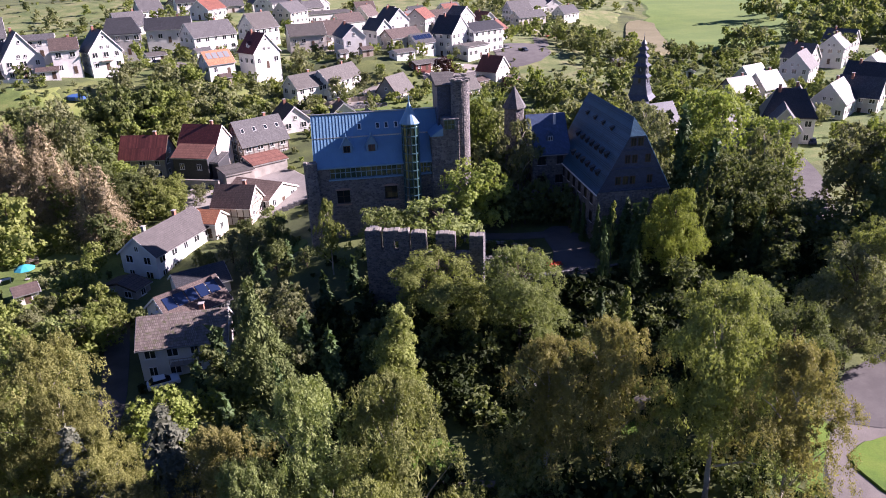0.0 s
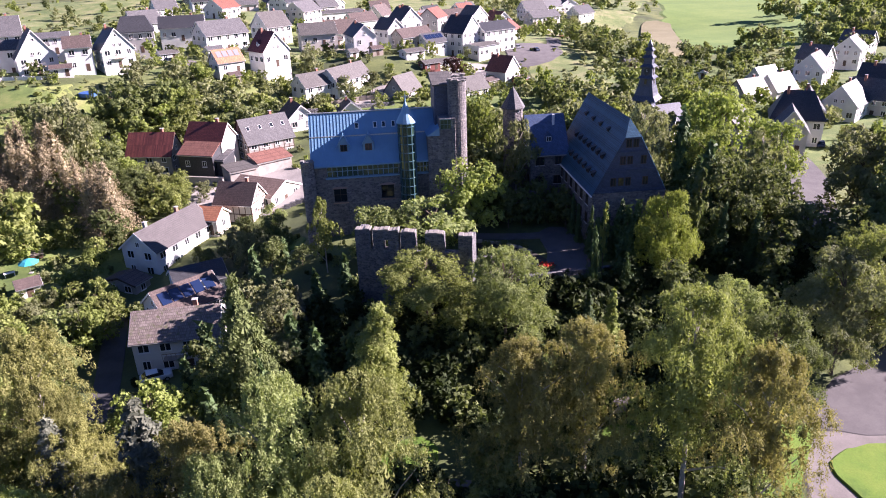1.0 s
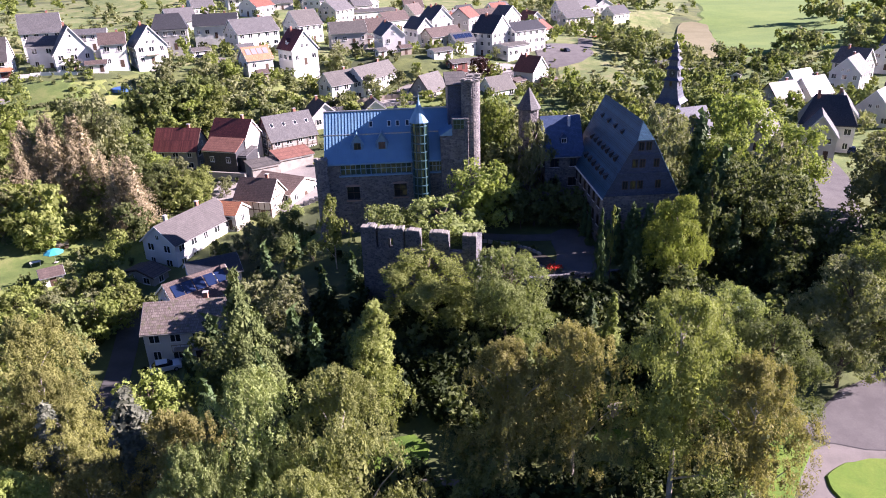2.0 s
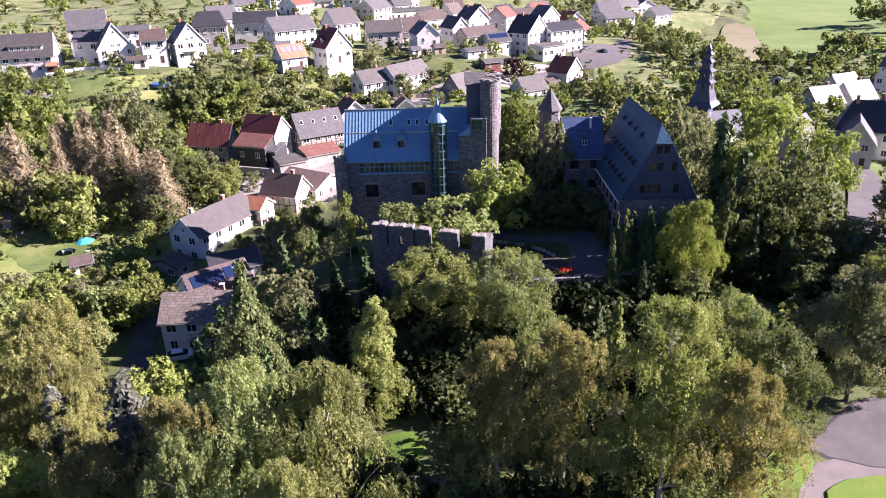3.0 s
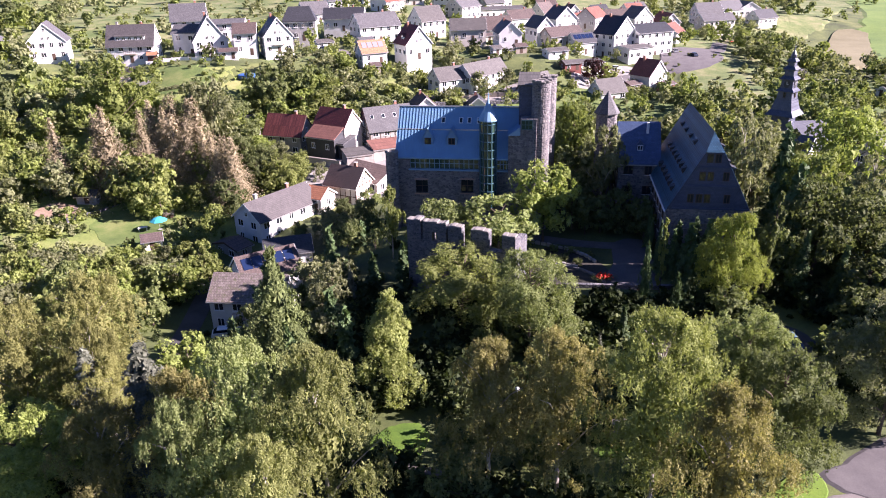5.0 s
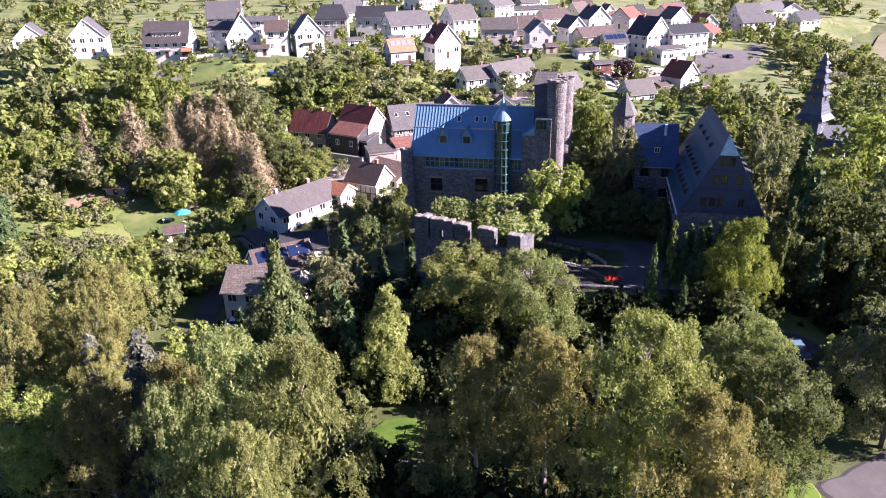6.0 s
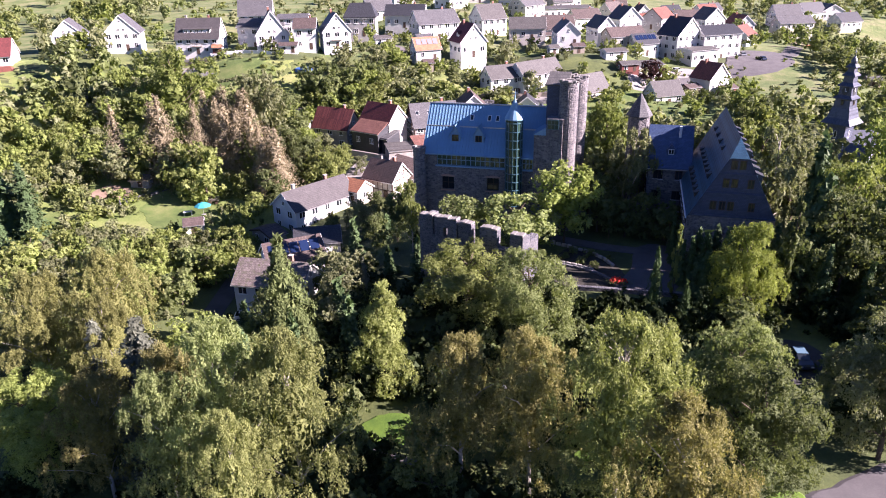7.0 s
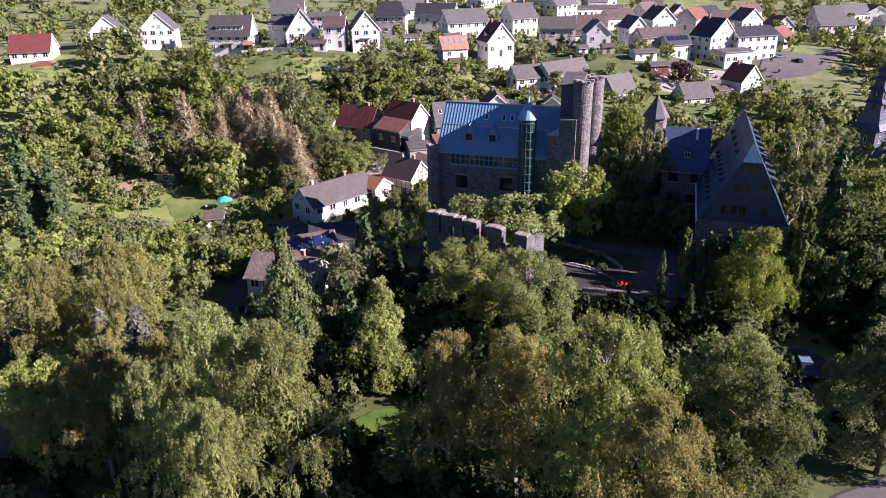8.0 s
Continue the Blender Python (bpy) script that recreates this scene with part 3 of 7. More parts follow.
def house(label, x, y, yaw, L, W, base, wall, rise, walls="white", roof="greytile", chimney=1, hip=0.0, skylights=0, solar=False, storeys=0,
          band=None, name="house", balcony=False, door=True, group="village houses", ww=1.35, frames="frame", timber="", dormers=0, shed_dormer=0.0, panels="solar", blank=""):
    """A house with its walls, roof, windows, door and chimney; its ridge runs along the local x axis, its local y- side is its front."""
    h = thing(name, pose(x, y, base, 0, 0, yaw), label, "house", group)
    h["half_length"], h["half_width"] = L / 2, W / 2
    bm = bmesh.new()
    if hip:
        prism(bm, [(-W / 2, -5), (W / 2, -5), (W / 2, wall), (-W / 2, wall)], "x", -L / 2, L / 2)
    else:
        prism(bm, [(-W / 2, -5), (W / 2, -5), (W / 2, wall), (0, wall + rise), (-W / 2, wall)], "x", -L / 2, L / 2)
    w = part("wall", bm, M[walls], h)
    if band:
        bm = bmesh.new()
        box(bm, (-L / 2 - 0.03, -W / 2 - 0.03, -2.4), (L / 2 + 0.03, W / 2 + 0.03, 0.8))
        part("plinth", bm, M[band], h)
    r = part("roof", hip_mesh(L, W, wall, rise, hip) if hip else roof_mesh(L, W, wall, rise), M[roof], h)
    gy = W / 2 + 0.46
    gz = wall - 0.4 * rise / (W / 2) + 0.08
    for s in (-1, 1):
        bm = bmesh.new()
        prism(bm, [(s * gy - 0.08, gz - 0.1), (s * gy + 0.08, gz - 0.1), (s * gy + 0.08, gz + 0.04), (s * gy - 0.08, gz + 0.04)], "x", -L / 2 - 0.3, L / 2 + 0.3)
        part("gutter", bm, M["metal"], h)
    if not hip:
        for s in (-1, 1):
            bm = bmesh.new()
            k = rise / (W / 2)
            y0 = W / 2 + 0.42
            prism(bm, [(-y0, wall - 0.42 * k - 0.12), (0, wall + rise - 0.12), (y0, wall - 0.42 * k - 0.12), (y0, wall - 0.42 * k + 0.18), (0, wall + rise + 0.24), (-y0, wall - 0.42 * k + 0.18)], "x", s * (L / 2 + 0.31) - 0.03, s * (L / 2 + 0.31) + 0.03)
            part("bargeboard", bm, M["frame"] if walls in ("white", "cream") else M["wood"], h)
    sides = seen_sides(x, y, yaw)
    n_st = storeys or max(1, int(wall / 2.55))
    st = wall / n_st
    for side in (k for k in sides if k not in blank):
        span = L if side in "fb" else W
        n = max(1, int(span / 2.7))
        for s in range(n_st):
            for i in range(n):
                u = (i + 0.5) * span / n - span / 2
                z = s * st + st * 0.36
                if door and side == sides[0] and s == 0 and i == n // 2:
                    bm = bmesh.new()
                    box(bm, (-0.5, -0.05, 0), (0.5, 0.02, 2.05), 0.02)
                    d = part("door", bm, M["wood"], h, "dark wooden house door")
                    d.matrix_basis = side_pose(side, L, W, u, 0.05)
                    bm = bmesh.new()
                    box(bm, (0.32, -0.11, 1.0), (0.42, -0.05, 1.06))
                    part("handle", bm, M["metal"], d)
                    continue
                window(h, side_pose(side, L, W, u, z), (ww if (i + s) % 3 else ww * 0.75) * 1.12, min(1.5, st * 0.52), True, frames)
        if side in "lr" and rise > 2.4 and not hip:
            offs = (-0.85, 0.85) if rise > 3.6 and W > 7 else (0.0,)
            for u in offs:
                window(h, side_pose(side, L, W, u, wall + 0.45), 0.85, 1.0)
            if rise > 5:
                window(h, side_pose(side, L, W, 0, wall + rise * 0.6), 0.7, 0.8)
    if balcony:
        bm = bmesh.new()
        box(bm, (-1.8, -1.2, -0.12), (1.8, 0.02, 0.0), 0.02)
        b = part("balcony", bm, M["palewood"], h, "wooden balcony")
        b.matrix_basis = side_pose(sides[0], L, W, 0, st + 0.1)
        for u in range(7):
            bm = bmesh.new()
            box(bm, (-1.78 + u * 0.593 - 0.03, -1.18, 0), (-1.78 + u * 0.593 + 0.03, -1.12, 0.95))
            part("baluster", bm, M["palewood"], b)
        bm = bmesh.new()
        box(bm, (-1.8, -1.2, 0.95), (1.8, -1.1, 1.03))
        part("rail", bm, M["palewood"], b)
    for side in timber:
        span = L if side in "fb" else W
        bays = max(3, int(span / 1.3))
        for i in range(bays + 1):
            u = -span / 2 + 0.1 + (span - 0.2) * i / bays
            top = wall if side in "fb" else wall + rise * max(0.0, 1 - abs(u) / (span / 2)) - 0.15
            bm = bmesh.new()
            box(bm, (-0.08, -0.045, 0), (0.08, 0.01, top))
            part("post", bm, M["wood"], h, "dark timber post").matrix_basis = side_pose(side, L, W, u, 0)
        for z in (0.1, wall * 0.5, wall - 0.12) + ((wall + rise * 0.45,) if side in "lr" else ()):
            half = span / 2 if z <= wall else span / 2 * (1 - (z - wall) / rise)
            bm = bmesh.new()
            box(bm, (-half, -0.05, -0.08), (half, 0.01, 0.08))
            part("beam", bm, M["wood"], h, "dark timber beam").matrix_basis = side_pose(side, L, W, 0, z)
    slope = math.degrees(math.atan2(rise, W / 2))
    face = next((k for k in sides if k in "fb"), "f")
    k_roof = rise / (W / 2)
    for i in range(dormers):
        u, z0 = (i + 0.5) * L / dormers - L / 2, wall + rise * 0.2
        bm = bmesh.new()
        prism(bm, [(-0.75, -0.2), (0.75, -0.2), (0.75, 1.05), (0, 1.75), (-0.75, 1.05)], "y", 0, min(1.9 / k_roof, W * 0.35))
        d = part("dormer", bm, M[walls], h, "gabled roof dormer")
        d.matrix_basis = side_pose(face, L, W, u, z0) @ pose(0, W * 0.1, 0)
        bm = bmesh.new()
        prism(bm, [(-1.0, 0.9), (0, 1.83), (1.0, 0.9), (1.0, 1.04), (0, 1.98), (-1.0, 1.04)], "y", -0.2, min(2.0 / k_roof, W * 0.36))
        part("dormer_roof", bm, M[roof], d)
        window(d, pose(0, 0, 0.05), 1.0, 0.95, False)
    if shed_dormer:
        n = int(shed_dormer / 1.6)
        bm = bmesh.new()
        deep = min(2.2 / k_roof, W * 0.38)
        prism(bm, [(0, -0.3), (0, 1.25), (deep + 0.3, 1.75), (deep + 0.3, -0.3)], "x", -shed_dormer / 2, shed_dormer / 2)
        d = part("dormer", bm, M[walls], h, "long shed dormer")
        d.matrix_basis = side_pose(face, L, W, 0, wall + rise * 0.24) @ pose(0, W * 0.12, 0)
        bm = bmesh.new()
        prism(bm, [(-0.3, 1.2), (-0.3, 1.36), (deep + 0.9, 1.98), (deep + 0.9, 1.8)], "x", -shed_dormer / 2 - 0.2, shed_dormer / 2 + 0.2)
        part("dormer_roof", bm, M[roof], d)
        for i in range(n):
            window(d, pose((i + 0.5) * shed_dormer / n - shed_dormer / 2, 0, 0.1), 1.0, 1.0, False)
    for c in range(chimney):
        cx = L * (0.22 if c == 0 else -0.3)
        bm = bmesh.new()
        box(bm, (cx - 0.32, 0.25, wall + rise * 0.7), (cx + 0.32, 0.85, wall + rise + 0.95), 0.03)
        ch = part("chimney", bm, M["brick"] if c == 0 else M["oldplaster"], h, "small brick chimney")
        bm = bmesh.new()
        box(bm, (cx - 0.4, 0.17, wall + rise + 0.95), (cx + 0.4, 0.93, wall + rise + 1.05), 0.02)
        part("cap", bm, M["greyplaster"], ch)
    for i in range(skylights):
        u = (i + 0.5) * L / skylights - L / 2
        bm = bmesh.new()
        box(bm, (-0.42, -0.06, 0), (0.42, 0.05, 1.15), 0.01)
        s = part("skylight", bm, M["frame"], h, "roof window")
        s.matrix_basis = pose(u, -W * 0.27, wall + rise * 0.46 + 0.25, -(90 - slope))
        bm = bmesh.new()
        box(bm, (-0.34, -0.075, 0.08), (0.34, -0.05, 1.07))
        part("pane", bm, M["glass"], s)
    if solar:
        k = max(2, int(L / 1.7))
        for i in range(k):
            bm = bmesh.new()
            box(bm, (-0.76, -0.07, 0), (0.76, 0.0, 2.1), 0.01)
            s = part("solar_panel", bm, M[panels], h, "glazed solar panel")
            s.matrix_basis = pose((i + 0.5) * (L - 0.8) / k - (L - 0.8) / 2, -W * 0.33, wall + rise * 0.34 + 0.26, -(90 - slope))
    return h


# ---- trees ----
def leaf_mesh(name, pos, nrm, size, mat, rng, stretch=1.3, axis=None):
    """Many small leaf-shaped quads, each with a place, a facing and a size."""
    n = len(pos)
    nrm = nrm / np.maximum(np.linalg.norm(nrm, axis=1), 1e-6)[:, None]
    other = rng.normal(size=(n, 3))
    a = np.cross(nrm, other) if axis is None else axis + 0.45 * other
    a /= np.maximum(np.linalg.norm(a, axis=1), 1e-6)[:, None]
    b = np.cross(nrm, a)
    s = size[:, None]
    v = np.empty((n, 3, 3))
    v[:, 0] = pos + a * s * 0.55 * stretch
    v[:, 1] = pos - a * s * 0.35 * stretch + b * s * 0.47
    v[:, 2] = pos - a * s * 0.35 * stretch - b * s * 0.47
    me = bpy.data.meshes.new(name)
    me.vertices.add(3 * n)
    me.vertices.foreach_set("co", v.reshape(-1))
    me.loops.add(3 * n)
    me.loops.foreach_set("vertex_index", np.arange(3 * n, dtype=np.int32))
    me.polygons.add(n)
    me.polygons.foreach_set("loop_start", np.arange(0, 3 * n, 3, dtype=np.int32))
    me.materials.append(mat)
    me.update(calc_edges=True)
    return me


def unit(rng, n):
    d = rng.normal(size=(n, 3))
    return d / np.linalg.norm(d, axis=1)[:, None]


def crown_shape(kind, u):
    """The crown's radius, as a share of its widest, at the share u of its height."""
    if kind == "birch":
        return np.where(u < 0.3, 0.62 + 1.25 * u, np.clip(1 - np.clip((u - 0.3) / 0.75, 0, 1) ** 1.7, 0, 1) ** 0.75)
    if kind == "cone":
        return np.clip(np.minimum(0.5 + u / 0.2, 1.08 * (1 - u) ** 0.8), 0.04, 1)
    if kind == "column":
        return np.clip(np.minimum(u / 0.12, (1 - u) / 0.35), 0, 1) ** 0.6
    return np.sqrt(np.clip(1 - ((u - 0.42) / 0.6) ** 2, 0, 1)) ** 0.8


def broad_crown(seed, height_, radius, start, n, mat, size, kind="broad"):
    """A crown of billowing boughs that stand apart on its shell, each a clump of leaves round a dense heart."""
    rng = np.random.default_rng(seed)
    ch = height_ - start
    lobes = 62 if n > 20000 else 40 if n > 5000 else 27 if n > 1500 else 13 if n > 200 else 6
    u = rng.beta(1.45, 1.1, lobes)
    u[:3] = (0.9, 0.95, 0.84)
    ang = np.arange(lobes) * 2.4 + rng.uniform(-0.5, 0.5, lobes)
    p1, p2 = rng.uniform(0, 6.283, 2)
    uneven = 1 + 0.13 * np.sin(2 * ang + p1 + 2 * u) + 0.1 * np.sin(3 * ang + p2 - 5 * u)
    rr = crown_shape(kind, u) * radius * uneven * np.where(rng.uniform(size=lobes) < 0.74, rng.uniform(0.62, 0.98, lobes), rng.uniform(0.1, 0.6, lobes))
    lc = np.stack([rr * np.cos(ang), rr * np.sin(ang), start + u * ch * 0.92], 1)
    lr = radius * rng.uniform(0.17, 0.37, lobes) * (44 / lobes) ** 0.33 * (0.75 if kind == "column" else 1.0) * np.where(u > 0.8, 0.8, 1.0)
    k = 16 if n > 20000 else 10 if n > 2000 else 6
    share = lr ** 2 / (lr ** 2).sum()
    pos, nrm, big = [], [], []
    for c, r, w in zip(lc, lr, share):
        per = max(2, int(n * 0.86 * w / k))
        d = unit(rng, per)
        out = np.array((c[0], c[1], 0.8 * (c[2] - start - 0.3 * ch)))
        out = out / max(np.linalg.norm(out), 0.1)
        d = d + 0.6 * out + np.array((0, 0, 0.25))
        d /= np.linalg.norm(d, axis=1)[:, None]
        tips = c + d * r * rng.uniform(0.78, 1.1, (per, 1)) * np.array((1, 1, 0.82))
        pos.append(np.repeat(tips, k, 0) + rng.normal(size=(per * k, 3)) * r * 0.11)
        o = np.repeat(d, k, 0)
        nrm.append(o * 0.62 + np.array((0, 0, 0.25)) + np.repeat(rng.normal(size=d.shape), k, 0) * 0.4 + rng.normal(size=o.shape) * 0.3)
        big.append(np.full(per * k, 1.0))
        q = max(3, int(n * (0.14 if n > 1500 else 0.24) * w))
        h = unit(rng, q)
        pos.append(c + h * r * rng.uniform(0.25, 0.72, (q, 1)) - out * r * 0.25)
        nrm.append(h + 0.5 * rng.normal(size=h.shape))
        big.append(np.full(q, 1.7))
    q = int(n * 0.03) + 3
    h = unit(rng, q)
    pos.append(np.array((0, 0, start + 0.45 * ch)) + h * np.array((radius * 0.4, radius * 0.4, ch * 0.28)) * rng.uniform(0.3, 1, (q, 1)))
    nrm.append(h)
    big.append(np.full(q, 2.2))
    pos, nrm, big = np.concatenate(pos), np.concatenate(nrm), np.concatenate(big)
    return leaf_mesh("crown", pos, nrm, size * big * rng.uniform(0.65, 1.25, len(pos)), mat, rng), lc


def birch_crown(seed, height_, radius, start, n, mat, size):
    """Rising boughs whose ends carry billows of leaf that hang down in strands, round a dense heart."""
    rng = np.random.default_rng(seed)
    ch = height_ - start
    boughs = 96 if n > 20000 else 44 if n > 2000 else 14
    k = 26 if n > 20000 else 16 if n > 2000 else 6
    u = rng.beta(1.5, 1.0, boughs) * 0.97 + 0.02
    u[:4] = (0.97, 0.92, 0.95, 0.87)
    ang = np.arange(boughs) * 2.4 + rng.uniform(-0.6, 0.6, boughs)
    p1, p2 = rng.uniform(0, 6.283, 2)
    uneven = 1 + 0.14 * np.sin(2 * ang + p1 + 3 * u) + 0.1 * np.sin(3 * ang + p2 - 6 * u)
    reach = crown_shape("birch", u) * radius * uneven * np.where(rng.uniform(size=boughs) < 0.72, rng.uniform(0.6, 1.16, boughs), rng.uniform(0.1, 0.55, boughs))
    ends = np.stack([reach * np.cos(ang), reach * np.sin(ang), start + u * ch * 0.97], 1)
    strands = max(4, int(n * 0.86) // boughs // k)
    pos, nrm, big = [], [], []
    for e in ends:
        r = radius * rng.uniform(0.1, 0.25) * (1.0 if e[2] < start + 0.75 * ch else 0.62)
        d = unit(rng, strands)
        out = np.array((e[0], e[1], 0.35 * ch))
        out = out / np.linalg.norm(out)
        d = d + 0.6 * out + np.array((0, 0, 0.2))
        d /= np.linalg.norm(d, axis=1)[:, None]
        top = e + d * r * rng.uniform(0.6, 1.1, (strands, 1)) * np.array((1, 1, 0.9))
        length = rng.uniform(0.2, 0.9, strands) * radius * 0.3 * np.where(rng.uniform(size=strands) < 0.22, 1.7, 1.0)
        s = rng.uniform(0, 1, (strands, k)) ** 1.15
        p = top[:, None, :] + d[:, None, :] * np.array((1, 1, 0)) * (np.sin(s * 1.6) * 0.2 * length[:, None])[..., None]
        p[..., 2] -= s * length[:, None]
        pos.append((p + rng.normal(size=p.shape) * 0.06).reshape(-1, 3))
        o = np.repeat(d, k, 0)
        nrm.append(o * 0.55 + np.array((0, 0, 0.3)) + np.repeat(rng.normal(size=d.shape), k, 0) * 0.36 + rng.normal(size=o.shape) * 0.32)
        big.append(np.full(strands * k, 1.0))
        q = max(1, int(n * 0.13 / boughs))
        h = unit(rng, q)
        pos.append(e * np.array((0.78, 0.78, 1)) + h * r * rng.uniform(0.1, 0.75, (q, 1)) - np.array((0, 0, 0.35 * r)))
        nrm.append(h)
        big.append(np.full(q, 1.6))
    q = int(n * 0.04) + 3
    h = unit(rng, q)
    pos.append(np.array((0, 0, start + 0.42 * ch)) + h * np.array((radius * 0.42, radius * 0.42, ch * 0.32)) * rng.uniform(0.3, 1, (q, 1)))
    nrm.append(h)
    big.append(np.full(q, 2.6))
    pos, nrm, big = np.concatenate(pos), np.concatenate(nrm), np.concatenate(big)
    return leaf_mesh("crown", pos, nrm, size * big * rng.uniform(0.65, 1.25, len(pos)), mat, rng, 1.7, np.array((0.0, 0.0, 0.5))), ends


def spruce_crown(seed, height_, radius, start, n, mat, size, droop=0.5, ragged=0.25, thin=1.0, hang_axis=None):
    """Tiers of boughs that get shorter to the top, with hanging sprays, round a dark heart along the trunk."""
    rng = np.random.default_rng(seed)
    tiers = 21 if n > 2500 else 14 if n > 900 else 8
    pos, nrm, big = [], [], []
    total = sum(1 - t / tiers for t in range(tiers)) + 1
    for t in range(tiers):
        u = t / tiers
        z = start + (height_ - start) * u
        reach = radius * (1 - u) ** 0.82 + 0.15
        nb = int((6 + 6 * (1 - u)) * (1 if n > 900 else 0.5))
        per = max(2, int(n * (1 - u + 0.04) / total / nb * thin))
        for b in range(nb):
            a = rng.uniform(0, 6.283)
            r = reach * rng.uniform(1 - ragged * 2, 1.0 + ragged * 0.6)
            s = rng.uniform(0.12, 1, per) ** 0.7
            side = rng.normal(size=per) * 0.13 * r * s
            hang = np.abs(rng.normal(size=per)) * 0.2 * r * droop
            x = np.cos(a) * s * r - np.sin(a) * side
            y = np.sin(a) * s * r + np.cos(a) * side
            zz = z + 0.16 * r * np.sin(s * 2.0) - droop * 0.55 * r * s ** 1.6 - hang + rng.normal(size=per) * 0.06
            pos.append(np.stack([x, y, zz], 1))
            nrm.append(np.stack([np.cos(a) * 0.55 + rng.normal(size=per) * 0.35, np.sin(a) * 0.55 + rng.normal(size=per) * 0.35, 0.8 + rng.normal(size=per) * 0.3], 1))
            big.append(np.full(per, 1.0))
        q = max(2, int(n * 0.06 * (1 - u) / total * 1.6))
        a = rng.uniform(0, 6.283, q)
        rr = reach * rng.uniform(0.1, 0.5, q)
        pos.append(np.stack([rr * np.cos(a), rr * np.sin(a), z + rng.uniform(-0.5, 0.2, q) * (height_ - start) / tiers], 1))
        nrm.append(np.stack([np.cos(a), np.sin(a), rng.normal(size=q) * 0.3], 1))
        big.append(np.full(q, 2.6))
    pos, nrm, big = np.concatenate(pos), np.concatenate(nrm), np.concatenate(big)
    return leaf_mesh("crown", pos, nrm, size * big * rng.uniform(0.6, 1.3, len(pos)), mat, rng, 2.0, hang_axis), None


def trunk_mesh(seed, height_, girth, ends, mat, top=0.8, limbs=14):
    rng = random.Random(seed)
    bm = bmesh.new()
    k = 7
    line = [(0.12 * girth * i * rng.uniform(-1, 1), 0.12 * girth * i * rng.uniform(-1, 1), -0.6 + (height_ * top + 0.6) * i / (k - 1)) for i in range(k)]
    tube(bm, line, [girth * (1.25 if i == 0 else 1) * (1 - 0.86 * i / (k - 1)) for i in range(k)], 7)
    if ends is not None:
        for e in list(ends)[:limbs]:
            z0 = max(height_ * 0.16, e[2] - 0.6 * math.hypot(e[0], e[1]) - 0.8)
            z0 = min(z0, height_ * top * 0.92)
            mid = (e[0] * 0.5, e[1] * 0.5, (z0 + e[2]) / 2 + 0.3)
            r = girth * 0.34
            tube(bm, [(0, 0, z0), mid, tuple(e)], [r, r * 0.6, r * 0.2], 5)
    me = bpy.data.meshes.new("trunk")
    bm.to_mesh(me)
    bm.free()
    me.materials.append(mat)
    return me


FORMS = {}


def tree_form(kind, leaf, grade, variant):
    """One of a few grown forms of a kind of tree, 10 m high, kept so that alike trees share their meshes."""
    key = (kind, leaf, grade, variant)
    if key not in FORMS:
        seed = sum(ord(c) for c in kind + leaf) * 7 + variant * 101 + grade
        n = {0: 35000, 1: 7000, 2: 310, 3: 2400, 4: 48}[grade]
        s = {0: 0.125, 1: 0.255, 2: 1.02, 3: 0.455, 4: 2.4}[grade]
        m = M[leaf]
        if kind == "birch":
            crown, ends = birch_crown(seed, 10, 3.3, 1.7, int(n * (1.15 if grade == 0 else 1)), m, s * (0.62 if grade == 0 else 0.74))
            trunk = trunk_mesh(seed, 10, 0.17, ends, M["birchbark"], 0.9, 12)
        elif kind == "spruce":
            crown, ends = spruce_crown(seed, 10, 2.4, 0.6, n * 0.7, m, s * 1.05)
            trunk = trunk_mesh(seed, 10, 0.2, None, M["bark"], 0.97)
        elif kind == "weeping":
            crown, ends = spruce_crown(seed, 10, 2.9, 0.4, n * 0.9, m, s * 0.95, 1.25, 0.4, 1.0, np.array((0.0, 0.0, 0.9)))
            trunk = trunk_mesh(seed, 10, 0.2, None, M["bark"], 0.97)
        elif kind == "bare_spruce":
            crown, ends = spruce_crown(seed, 10, 2.6, 0.3, n * 1.9, m, s * 0.31, 1.7, 0.42, 1.0, np.array((0.0, 0.0, 0.8)))
            trunk = trunk_mesh(seed, 10, 0.18, None, M["bark"], 0.98)
        elif kind == "column":
            crown, ends = broad_crown(seed, 10, 1.05, 0.4, int(n * 0.6), m, s, "column")
            trunk = trunk_mesh(seed, 10, 0.15, ends, M["bark"], 0.9, 6)
        elif kind == "cone":
            crown, ends = broad_crown(seed, 10, 3.4, 0.3, n, m, s, "cone")
            trunk = trunk_mesh(seed, 10, 0.2, ends, M["bark"], 0.9, 6)
        elif kind == "shrub":
            crown, ends = broad_crown(seed, 10, 6.5, 0.2, int(n * 0.7), m, s * 1.5, "broad")
            trunk = trunk_mesh(seed, 10, 0.3, ends, M["bark"], 0.5, 10)
        else:
            crown, ends = broad_crown(seed, 10, 4.2, 0.9, n, m, s)
            trunk = trunk_mesh(seed, 10, 0.24, ends, M["bark"], 0.75)
        FORMS[key] = (trunk, crown)
    return FORMS[key]


